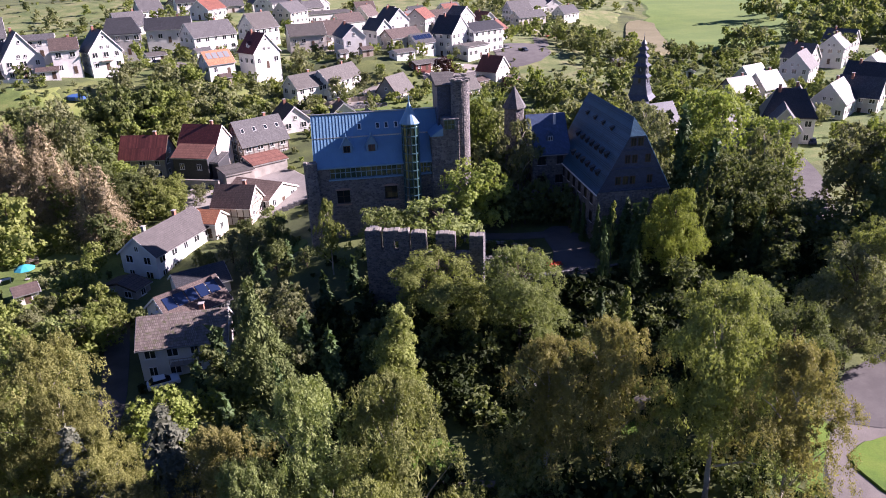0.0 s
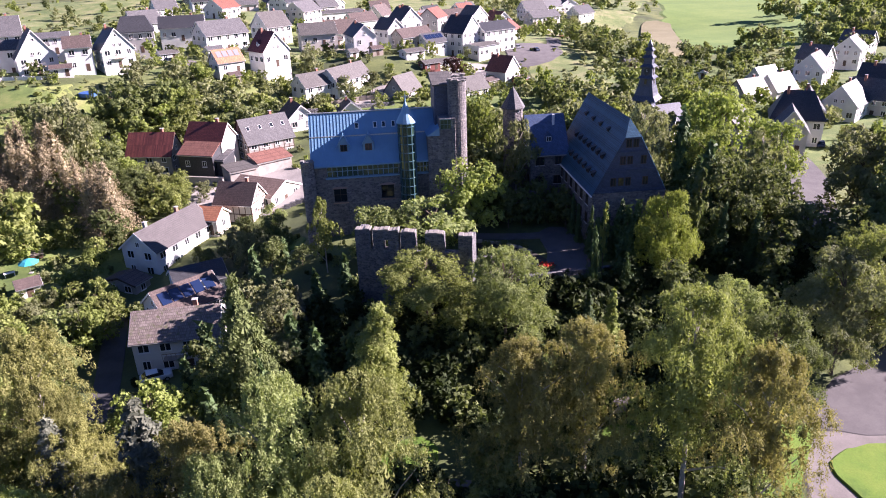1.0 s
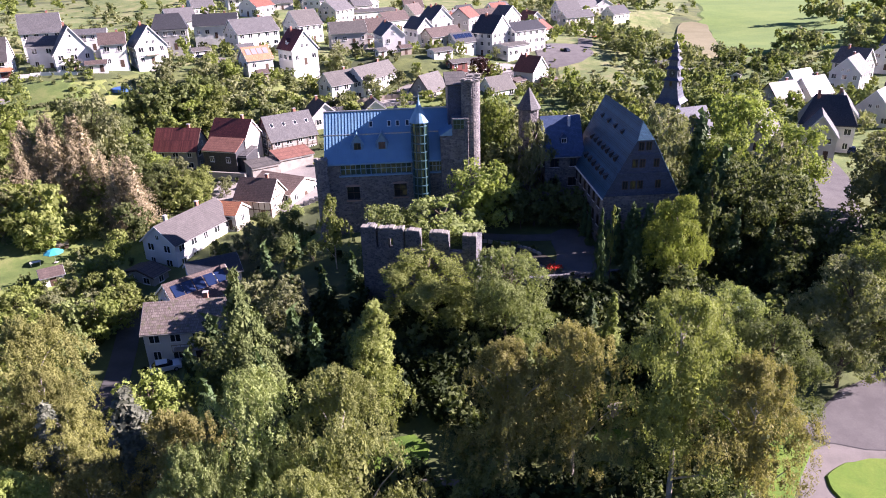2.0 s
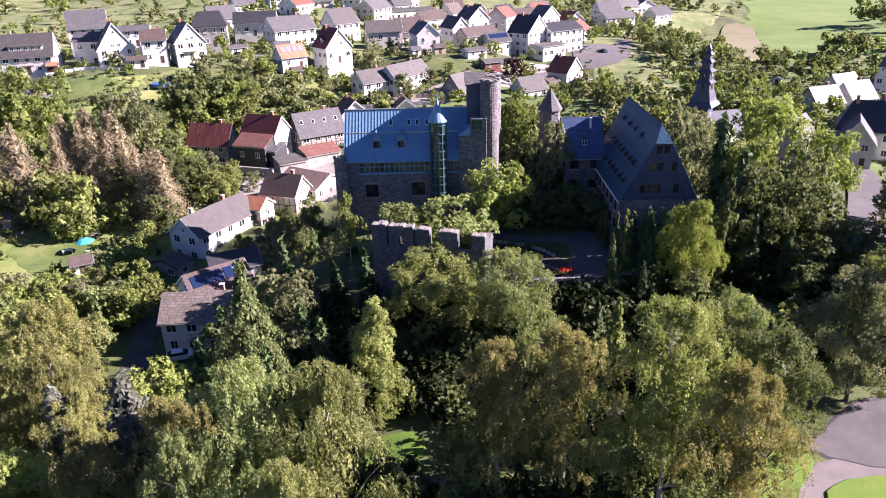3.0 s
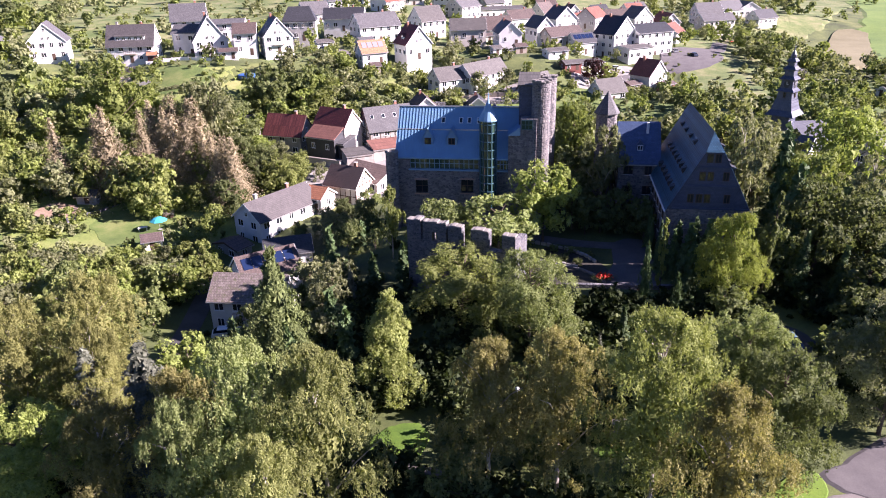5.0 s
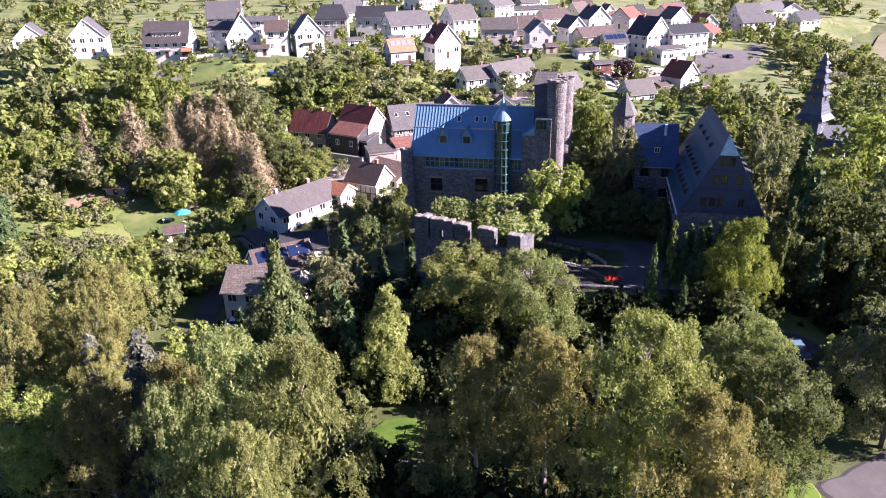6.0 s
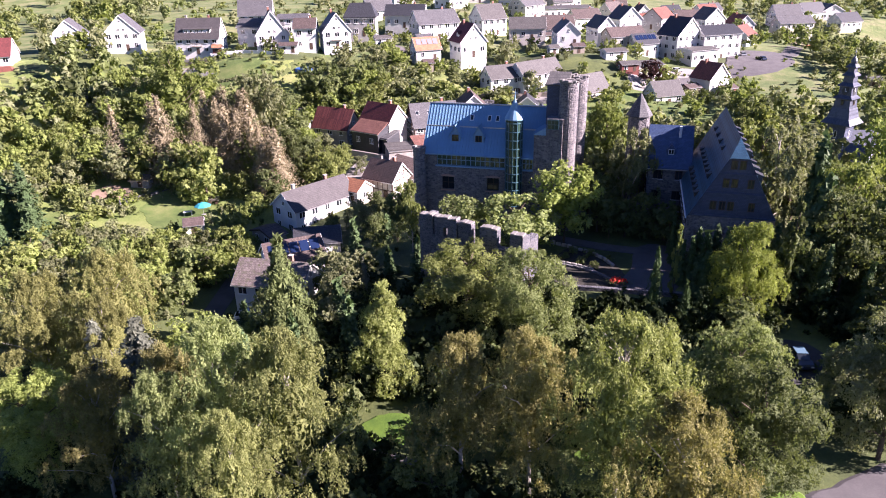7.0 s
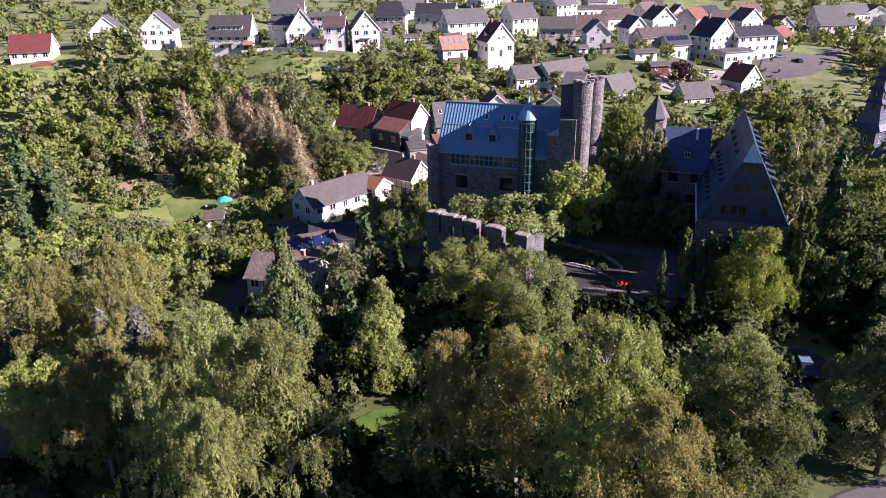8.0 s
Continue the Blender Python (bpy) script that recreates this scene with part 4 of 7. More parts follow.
def tree(kind, leaf, x, y, top, wide=1.0, grade=1, label="", variant=None, name="tree", base=None, group=""):
    """A tree whose crown reaches the height top above sea level, standing on the land at x, y."""
    z = ground(x, y) if base is None else base
    h = max(1.0, top - z)
    v = random.randrange(3 if grade else 2) if variant is None else variant
    trunk, crown = tree_form(kind, leaf, grade, v)
    s = h / 10
    m = pose(x, y, z, random.uniform(-2.5, 2.5), random.uniform(-2.5, 2.5), random.uniform(0, 360)) @ Matrix.Diagonal((s * wide, s * wide, s, 1))
    t = thing(name, m, label or LABELS.get((kind, leaf), "leafy green tree"), "shrub" if kind == "shrub" else "tree", group)
    shared("trunk", trunk, t)
    shared("crown", crown, t)
    return t


def far_trees(name, label, spots, category="trees", grade=2):
    """Woods and bushes too far off to count: one object for each kind of leaf, made of many whole trees."""
    by_leaf = {}
    for kind, leaf, x, y, h, wide in spots:
        trunk, crown = tree_form(kind, leaf, grade, random.randrange(3))
        co = np.empty(len(crown.vertices) * 3)
        crown.vertices.foreach_get("co", co)
        co = co.reshape(-1, 3) * np.array((h / 10 * wide, h / 10 * wide, h / 10))
        a = random.uniform(0, 6.283)
        ca, sa = math.cos(a), math.sin(a)
        co = np.stack([co[:, 0] * ca - co[:, 1] * sa + x, co[:, 0] * sa + co[:, 1] * ca + y, co[:, 2] + ground(x, y)], 1)
        by_leaf.setdefault(leaf, []).append(co)
    for leaf, parts in by_leaf.items():
        v = np.concatenate(parts)
        n = len(v) // 3
        me = bpy.data.meshes.new(name)
        me.vertices.add(3 * n)
        me.vertices.foreach_set("co", v.reshape(-1))
        me.loops.add(3 * n)
        me.loops.foreach_set("vertex_index", np.arange(3 * n, dtype=np.int32))
        me.polygons.add(n)
        me.polygons.foreach_set("loop_start", np.arange(0, 3 * n, 3, dtype=np.int32))
        me.materials.append(M[leaf])
        me.update(calc_edges=True)
        tagged(new(name, me), label, category, kind="stuff")


LABELS = {
    ("birch", "birch"): "tall birch with drooping yellow-green leaves",
    ("broad", "gold"): "maple with golden yellow-green leaves below the hall",
    ("cone", "sage"): "pointed tree with grey-green leaves beside the ruin",
    ("cone", "green"): "conical tree with dense green leaves",
    ("broad", "sage"): "round tree with pale grey-green leaves",
    ("birch", "sage"): "tall birch with pale grey-green leaves",
    ("birch", "autumn"): "tall birch with yellowing olive leaves",
    ("birch", "rust"): "tall birch with leaves turning brown",
    ("broad", "green"): "broad tree with dense dark green leaves",
    ("broad", "bright"): "broad tree with bright green leaves",
    ("broad", "lime"): "maple with yellow-green autumn leaves",
    ("broad", "olive"): "broad tree with dull olive leaves",
    ("broad", "copper"): "copper beech with dark purple leaves",
    ("birch", "olive"): "weeping willow-like tree with olive leaves",
    ("spruce", "needle"): "dark green spruce on the slope",
    ("spruce", "lime"): "conical young tree with yellow-green leaves",
    ("weeping", "needle"): "weeping spruce with hanging dark branches",
    ("weeping", "cedar"): "cedar with drooping grey-green branches",
    ("spruce", "bluespruce"): "silver blue spruce among birches",
    ("bare_spruce", "dead"): "dead spruce with brown needles",
    ("birch", "lime"): "slim birch with yellow-green leaves beside the castle",
    ("column", "green"): "slim dark columnar cypress tree",
    ("column", "lime"): "slim yellow-green columnar tree",
    ("shrub", "green"): "dense green garden shrub",
    ("shrub", "olive"): "dull olive shrub on the slope",
    ("shrub", "bright"): "bright green garden shrub",
    ("shrub", "lime"): "yellow-green garden shrub",
}


# ---- the castle ----
def walled(bm, x0, x1, z0, z1, y0, y1, holes):
    """An upright wall along x, in one piece, with rectangular openings that go right through it."""
    xs = sorted({x0, x1, *(h[0] for h in holes), *(h[1] for h in holes)})
    zs = sorted({z0, z1, *(min(max(k, z0), z1) for h in holes for k in h[2:4])})

    def solid(i, j):
        if not (0 <= i < len(xs) - 1 and 0 <= j < len(zs) - 1):
            return False
        x, z = (xs[i] + xs[i + 1]) / 2, (zs[j] + zs[j + 1]) / 2
        return not any(h[0] < x < h[1] and h[2] < z < h[3] for h in holes)
    known = {}

    def vert(i, j, y):
        if (i, j, y) not in known:
            known[i, j, y] = bm.verts.new((xs[i], y, zs[j]))
        return known[i, j, y]
    for i in range(len(xs) - 1):
        for j in range(len(zs) - 1):
            if not solid(i, j):
                continue
            for y in (y0, y1):
                bm.faces.new([vert(i, j, y), vert(i + 1, j, y), vert(i + 1, j + 1, y), vert(i, j + 1, y)])
            for di, dj, p, q in ((-1, 0, (i, j), (i, j + 1)), (1, 0, (i + 1, j), (i + 1, j + 1)), (0, -1, (i, j), (i + 1, j)), (0, 1, (i, j + 1), (i + 1, j + 1))):
                if not solid(i + di, j + dj):
                    bm.faces.new([vert(*p, y0), vert(*q, y0), vert(*q, y1), vert(*p, y1)])


def glazing(parent, x0, x1, z0, z1, y, cols, rows, frame_mat, glass_mat, bar=0.07):
    """A glazed opening: bars and, behind them, each pane."""
    bm = bmesh.new()
    for i in range(cols + 1):
        x = x0 + (x1 - x0) * i / cols
        box(bm, (x - bar / 2, y - 0.08, z0), (x + bar / 2, y + 0.04, z1))
    for j in range(rows + 1):
        z = z0 + (z1 - z0) * j / rows
        box(bm, (x0, y - 0.07, z - bar / 2), (x1, y + 0.03, z + bar / 2))
    f = part("window", bm, frame_mat, parent)
    for i in range(cols):
        for j in range(rows):
            bm = bmesh.new()
            box(bm, (x0 + (x1 - x0) * i / cols + bar / 2, y - 0.02, z0 + (z1 - z0) * j / rows + bar / 2), (x0 + (x1 - x0) * (i + 1) / cols - bar / 2, y, z0 + (z1 - z0) * (j + 1) / rows - bar / 2))
            part("pane", bm, glass_mat, f)
    return f


CX0, CX1, CF, CB, CEAVE, CRIDGE = -5.6, 14.6, 110.0, 120.4, 12.15, 18.8
castle = thing("castle", pose(0, 0, 0), "stone castle hall with blue standing-seam metal roof and towers", "castle")
holes = [(-2.6, -0.5, 5.4, 7.7), (5.2, 7.3, 5.6, 7.9), (-3.4, 8.2, 9.7, 11.6), (11.2, 13.4, 9.7, 11.6)]
bm = bmesh.new()
walled(bm, CX0, CX1, -3, CEAVE, CF, CF + 0.9, holes)
part("wall", bm, M["castle"], castle, "dark rubble stone front wall")
bm = bmesh.new()
box(bm, (CX0, CB - 0.9, -3), (CX1, CB, CEAVE))
part("wall", bm, M["castle"], castle, "rubble stone back wall")
for xa, xb in ((CX0, CX0 + 0.9), (CX1 - 0.9, CX1)):
    bm = bmesh.new()
    prism(bm, [(CF + 0.9, -3), (CB - 0.9, -3), (CB - 0.9, CEAVE), ((CF + CB) / 2, CRIDGE - 1.5), (CF + 0.9, CEAVE)], "x", xa, xb)
    part("gable_wall", bm, M["castle"], castle, "rubble stone gable wall")
bm = bmesh.new()
box(bm, (CX0 + 0.9, CF + 0.9, 8.2), (CX1 - 0.9, CB - 0.9, 8.5))
part("floor", bm, M["wood"], castle)
glazing(castle, -3.4, 8.2, 9.7, 11.6, CF + 0.2, 14, 2, M["zinc"], M["greenglass"], 0.11)
glazing(castle, 11.2, 13.4, 9.7, 11.6, CF + 0.2, 4, 2, M["zinc"], M["greenglass"], 0.11)
for xa, xb in ((-3.7, 8.4), (11.0, 13.1)):
    bm = bmesh.new()
    box(bm, (xa, CF - 0.16, 9.42), (xb, CF + 0.1, 9.7), 0.03)
    part("gallery_sill", bm, M["zinc"], castle, "blue metal gallery sill")
glazing(castle, -2.6, -0.5, 5.4, 7.7, CF + 0.5, 2, 2, M["wood"], M["glass"])
glazing(castle, 5.2, 7.3, 5.6, 7.9, CF + 0.5, 2, 2, M["wood"], M["glass"])
for a, b, c, d in holes[:2]:
    bm = bmesh.new()
    box(bm, (a - 0.2, CF - 0.06, c - 0.25), (b + 0.2, CF + 0.2, c))
    part("sill", bm, M["sandstone"], castle, "sandstone window sill")
    bm = bmesh.new()
    turned_arch = [(a - 0.2, d), (b + 0.2, d), (b + 0.1, d + 0.25), ((a + b) / 2, d + 0.42), (a - 0.1, d + 0.25)]
    prism(bm, turned_arch, "y", CF - 0.06, CF + 0.2)
    part("window_arch", bm, M["sandstone"], castle, "sandstone window arch")
mid_y = (CF + CB) / 2
slope_k = (CRIDGE - CEAVE) / (mid_y - CF)
bm = bmesh.new()
prism(bm, [(CF - 0.5, CEAVE - 0.5 * slope_k), (mid_y, CRIDGE), (CB + 0.5, CEAVE - 0.5 * slope_k), (CB + 0.5, CEAVE - 0.5 * slope_k + 0.3), (mid_y, CRIDGE + 0.32), (CF - 0.5, CEAVE - 0.5 * slope_k + 0.3)], "x", CX0 - 0.25, CX1 + 0.1)
roof = part("roof", bm, M["zinc"], castle, "blue standing-seam metal roof")


def on_roof(y):
    return CEAVE + (y - CF) * slope_k + 0.3


bm = bmesh.new()
prism(bm, [(CF - 0.48, on_roof(CF - 0.48) - 0.02), (mid_y, on_roof(mid_y) - 0.02), (mid_y, on_roof(mid_y) + 0.11), (CF - 0.48, on_roof(CF - 0.48) + 0.11)], "x", -0.045, 0.045)
seam = bpy.data.meshes.new("seam")
bm.to_mesh(seam)
bm.free()
seam.materials.append(M["zinc"])
for i in range(38):
    shared("seam", seam, roof, pose(CX0 + 0.15 + i * 0.53, 0, 0))
bm = bmesh.new()
box(bm, (CX0 - 0.3, mid_y - 0.2, CRIDGE + 0.26), (CX1 + 0.1, mid_y + 0.2, CRIDGE + 0.44), 0.05)
part("ridge_cap", bm, M["metal"], roof, "pale metal ridge cap")
bm = bmesh.new()
ym = CF + (mid_y - CF) * 0.5
box(bm, (CX0 - 0.25, ym - 0.08, on_roof(ym) - 0.1), (CX1, ym + 0.08, on_roof(ym) + 0.12), 0.03)
part("snow_rail", bm, M["metal"], roof, "pale metal snow rail")
bm = bmesh.new()
box(bm, (CX0 - 0.3, CF - 0.72, on_roof(CF - 0.5) - 0.22), (CX1, CF - 0.46, on_roof(CF - 0.5) + 0.06), 0.04)
part("gutter", bm, M["zinc"], castle)
for dx in (-0.4, 3.6):
    y0 = CF + 0.9
    z0 = on_roof(y0) - 0.1
    bm = bmesh.new()
    prism(bm, [(dx - 0.85, z0), (dx + 0.85, z0), (dx + 0.85, z0 + 1.2), (dx, z0 + 2.7), (dx - 0.85, z0 + 1.2)], "y", y0, y0 + 2.2)
    d = part("dormer", bm, M["zinc"], roof, "steep pointed metal dormer")
    bm = bmesh.new()
    for s in (-1, 1):
        prism(bm, [(dx + s * 1.05, z0 + 0.95), (dx, z0 + 2.78), (dx, z0 + 2.92), (dx + s * 1.13, z0 + 0.98)], "y", y0 - 0.18, y0 + 2.3)
    part("dormer_roof", bm, M["zinc"], d)
    w = window(d, pose(dx, y0, z0 + 0.2), 1.1, 1.1, False, "wood")
for sx in (1.9, 4.9, 6.3, 7.9):
    yy = CF + (mid_y - CF) * 0.64
    bm = bmesh.new()
    box(bm, (-0.34, -0.1, 0), (0.34, 0.08, 1.1), 0.02)
    s = part("skylight", bm, M["frame"], roof, "small roof window")
    s.matrix_basis = pose(sx, yy, on_roof(yy), -(90 - math.degrees(math.atan(slope_k))))
    bm = bmesh.new()
    box(bm, (-0.22, -0.12, 0.12), (0.22, -0.09, 0.98))
    part("pane", bm, M["glass"], s)

# the glazed stair turret before the hall
TX, TY, TR = 9.8, 109.5, 1.38
stair = thing("stair_turret", pose(TX, TY, 0), "round glazed stair turret with pointed metal roof", "tower")
bm = bmesh.new()
turned(bm, [(TR, -2), (TR, 3.6)], 20)
part("base", bm, M["castle"], stair)
bm = bmesh.new()
turned(bm, [(TR - 0.06, 3.6), (TR - 0.06, 18.3)], 20)
part("glazing", bm, M["greenglass"], stair, "greenish curved glass")
for i in range(12):
    a = 2 * math.pi * i / 12
    bm = bmesh.new()
    box(bm, (-0.05, -0.05, 3.6), (0.05, 0.05, 18.3))
    p = part("mullion", bm, M["steel"], stair)
    p.matrix_basis = pose(TR * math.cos(a), TR * math.sin(a), 0, 0, 0, math.degrees(a))
for j in range(11):
    bm = bmesh.new()
    turned(bm, [(TR - 0.02, 3.6 + j * 1.4), (TR + 0.05, 3.62 + j * 1.4), (TR + 0.05, 3.74 + j * 1.4), (TR - 0.02, 3.76 + j * 1.4)], 20)
    part("ring", bm, M["steel"], stair)
bm = bmesh.new()
turned(bm, [(TR + 0.25, 18.2), (TR + 0.25, 18.35), (0.75, 19.9), (0.12, 21.5), (0.05, 22.6)], 16)
cone = part("roof", bm, M["zinc"], stair, "pointed blue metal roof")
bm = bmesh.new()
box(bm, (-0.55, -0.03, 22.2), (0.55, 0.03, 22.35))
box(bm, (-0.04, -0.04, 22.3), (0.04, 0.04, 23.0))
part("weathervane", bm, M["metal"], cone, "small pale weathervane")

# towers at the hall's end
towers = thing("tower_block", pose(0, 0, 0), "rubble stone tower block with two tall round towers", "tower")
bm = bmesh.new()
box(bm, (13.1, 108.9, -3), (15.0, 114, 15.9), 0.05)
box(bm, (15.0, 108.9, -3), (17.6, 114, 18.6), 0.05)
part("wall", bm, M["castle"], towers)
bm = bmesh.new()
prism(bm, [(12.9, 15.9), (15.0, 15.9), (15.0, 17.2)], "y", 108.7, 114)
part("coping", bm, M["zinc"], towers, "sloping blue metal coping")
glazing(towers, 15.2, 16.9, 16.9, 18.4, 108.85, 3, 2, M["steel"], M["greenglass"])
bm = bmesh.new()
box(bm, (14.6, 111.5, 12), (17.6, 117.5, 23.3), 0.04)
part("shaft", bm, M["slatewall"], towers, "square slate-hung stair shaft")
bm = bmesh.new()
prism(bm, [(111.2, 23.3), (117.8, 23.3), (117.8, 24.5), (111.2, 23.5)], "x", 14.3, 17.8)
part("roof", bm, M["palegrey"], towers, "pale lean-to roof")
for tx, ty, tr, top in ((18.15, 110.6, 1.5, 24.2), (19.1, 118.6, 1.45, 23.6)):
    bm = bmesh.new()
    turned(bm, [(tr * 1.04, -3), (tr * 1.02, 3), (tr, 9), (tr, 15), (tr * 0.99, 21), (tr, top), (tr * 0.55, top + 0.08)], 28, (tx, ty), 0.012)
    tw = part("round_tower", bm, M["castle"], towers, "tall slim round stone tower")
    for i in range(14):
        bm = bmesh.new()
        a = 2 * math.pi * i / 14
        c, s = tx + (tr - 0.18) * math.cos(a), ty + (tr - 0.18) * math.sin(a)
        box(bm, (c - 0.3, s - 0.3, top - 0.05), (c + 0.3, s + 0.3, top + random.uniform(0.1, 0.45)), 0.05)
        part("parapet_stone", bm, M["coping"], tw, "broken pale top stone")
turret = thing("corner_turret", pose(-6.35, 109.4, 0), "low round stone corner turret", "tower")
bm = bmesh.new()
turned(bm, [(1.12, -4), (1.08, 5), (1.05, 12.6), (0.6, 12.7)], 20, (0, 0), 0.015)
part("wall", bm, M["castle"], turret)
for i in range(9):
    a = 2 * math.pi * i / 9
    c, s = 0.85 * math.cos(a), 0.85 * math.sin(a)
    bm = bmesh.new()
    box(bm, (c - 0.28, s - 0.28, 12.55), (c + 0.28, s + 0.28, 12.7 + random.uniform(0.05, 0.4)), 0.05)
    part("top_stone", bm, M["coping"], turret)

# ---- the gabled hall beside the courtyard ----
GX0, GX1, GF, GB, GE, GR = 36.8, 48.2, 97.0, 119.0, 8.6, 19.4
gm = (GX0 + GX1) / 2
gk = (GR - GE) / (gm - GX0)
hall = thing("gabled_hall", pose(0, 0, 0), "large half-hipped hall with steep dark slate roof and slate-hung gable", "building")
bm = bmesh.new()
prism(bm, [(GX0, -3), (GX1, -3), (GX1, GE), (GX0, GE)], "y", GF, GB)
part("wall", bm, M["castle"], hall, "dark rubble stone wall")
bm = bmesh.new()
prism(bm, [(GX0, GE), (GX1, GE), (gm + 1.3, GR - 2.5), (gm - 1.3, GR - 2.5)], "y", GF + 0.1, GF + 0.5)
part("gable", bm, M["slatewall"], hall, "slate-hung gable wall")
bm = bmesh.new()
e = 0.2
lo = [bm.verts.new(p) for p in ((GX0 - e, GF - e, GE - e * gk), (GX1 + e, GF - e, GE - e * gk), (GX1 + e, GB + e, GE - e * gk), (GX0 - e, GB + e, GE - e * gk))]
hz = GR - 2.4
hl, hr = bm.verts.new((gm - (GR - hz) / gk, GF - e, hz)), bm.verts.new((gm + (GR - hz) / gk, GF - e, hz))
rn, rf = bm.verts.new((gm, GF + 1.9, GR)), bm.verts.new((gm, GB + e, GR))
bm.faces.new((lo[0], hl, rn, rf, lo[3]))
bm.faces.new((lo[1], lo[2], rf, rn, hr))
bm.faces.new((hl, hr, rn))
bm.faces.new((lo[2], lo[3], rf))
geom = bmesh.ops.solidify(bm, geom=bm.faces[:], thickness=0.25)
hroof = part("roof", bm, M["hallslate"], hall, "steep dark slate roof")
for z, name_ in ((GE + 0.05, "cornice"), (GE + 3.4, "string_course"), (GE + 6.2, "string_course")):
    half = (GR - z) / gk
    bm = bmesh.new()
    box(bm, (gm - half, GF - 0.12, z - 0.14), (gm + half, GF + 0.12, z + 0.1), 0.03)
    part(name_, bm, M["slatewall"], hall, "slate-hung skirt band")
for z, us in ((GE + 0.9, (-2.6, -1.4, -0.3, 2.4)), (GE + 4.2, (-1.3, -0.2, 1.9)), (GE + 6.8, (-0.55, 0.55))):
    for u in us:
        window(hall, pose(gm + u, GF + 0.1, z), 0.85, 1.3, False, "wood")
for s, n in ((3.0, 7), (6.0, 7)):
    for i in range(n):
        window(hall, pose(GX0, GB - 2 - i * 2.9, s, 0, 0, -90), 1.1, 1.7, True, "wood")
bm = bmesh.new()
box(bm, (GX0 - 0.4, GF - 0.3, GE - 0.55), (GX0 - 0.2, GB - 4.6, GE - 0.35), 0.03)
part("gutter", bm, M["frame"], hall, "pale gutter")


def wedge_dormer(parent, side, y, z, w, h, depth):
    """A small dormer with a sloping top that stands out of a steep roof."""
    x = gm - side * (GR - z) / gk
    bm = bmesh.new()
    a = x - side * 0.05
    b = x + side * depth
    prism(bm, [(a, z), (b, z + depth * gk), (b, z + depth * gk + 0.05), (a - side * 0.2, z + h + 0.05), (a - side * 0.2, z + h - 0.1), (a, z + h - 0.1)], "y", y - w / 2, y + w / 2)
    d = part("dormer", bm, M["darkslate"], parent, "small slate dormer")
    window(d, pose(a, y, z + 0.12, 0, 0, -90 * side), w * 0.8, h - 0.2, False, "wood")


for i in range(4):
    wedge_dormer(hroof, 1, 103.5 + i * 3.8, 16.3, 0.75, 0.5, 0.4)
for i in range(7):
    wedge_dormer(hroof, 1, 100.5 + i * 2.3, 12.9, 1.0, 0.7, 0.5)
for i in range(6):
    wedge_dormer(hroof, 1, 100.2 + i * 2.4, 10.2, 1.0, 0.7, 0.5)
for i in range(5):
    wedge_dormer(hroof, -1, 100.5 + i * 3.4, 12.6, 1.5, 1.25, 0.9)
for i in range(5):
    wedge_dormer(hroof, -1, 101.5 + i * 3.4, 15.8, 1.1, 1.0, 0.75)
wing = house("slate-roofed stone side wing of the gabled hall", 34.55, 119, 0, 6.5, 9, 0, 10.3, 5.5, "castle", "slate", 0, storeys=3, name="side_wing", group="castle buildings", frames="wood")
bm = bmesh.new()
prism(bm, [(-0.7, 0), (0.7, 0), (0.7, 0.9), (0, 1.7), (-0.7, 0.9)], "y", 0, 1.6)
d = part("dormer", bm, M["slate"], wing, "small slate dormer")
d.matrix_basis = pose(0.15, -3.3, 11.9)
window(d, pose(0, 0, 0.05), 0.9, 0.9, False)
bm = bmesh.new()
box(bm, (1.2, -1.4, 14.2), (1.6, -1.0, 16.2), 0.03)
part("chimney", bm, M["frame"], wing, "slim pale chimney")

old = thing("slate_turret", pose(29.2, 119.8, 0), "octagonal tower with pointed slate roof among trees", "tower")
bm = bmesh.new()
turned(bm, [(1.75, -3), (1.75, 17.6)], 8)
part("wall", bm, M["castle"], old)
bm = bmesh.new()
turned(bm, [(2.15, 17.3), (2.15, 17.45), (1.05, 19.3), (0.05, 21.0)], 8)
part("roof", bm, M["greytile"], old, "pointed grey slate roof")

# ---- the ruined wall ----
ruin = thing("ruin_wall", pose(1.0, 84.6, 0, 0, 0, -14), "ruined rubble stone wall with slits and broken battlements", "ruin")
bm = bmesh.new()
TH = 1.15
holes = [(2.05, 2.35, 7.7, 11), (5.75, 6.0, 7.6, 11), (3.7, 4.35, 7.6, 9.0), (7.95, 9.2, 7.2, 11), (11.7, 13.5, 7.4, 11), (3.6, 4.4, 2.4, 4.1)]
walled(bm, 0, 15.3, -4, 9.4, 0, TH, holes)
SECTIONS = ((0, 2.05, 10.45), (2.35, 5.75, 10.35), (6.0, 7.95, 10.15), (9.2, 11.7, 10.0), (13.5, 15.3, 9.75))
for a, b, z in SECTIONS:
    box(bm, (a, 0, 9.4), (b, TH, z - 0.12))
part("wall", bm, M["ruin"], ruin)
bm = bmesh.new()
for a, b, z in SECTIONS:
    x = a
    while x < b - 0.1:
        w = min(random.uniform(0.35, 0.7), b - x)
        box(bm, (x, -0.03, z - 0.12), (x + w, TH + 0.03, z + random.uniform(0.0, 0.2)), 0.05)
        x += w
part("coping", bm, M["coping"], ruin, "broken pale top stones")
bm = bmesh.new()
box(bm, (14.2, TH, -4), (15.3, 5.5, 8.2), 0.06)
box(bm, (14.2, TH, 8.2), (15.3, 2.5, 9.2), 0.06)
part("return_wall", bm, M["ruin"], ruin)
bm = bmesh.new()
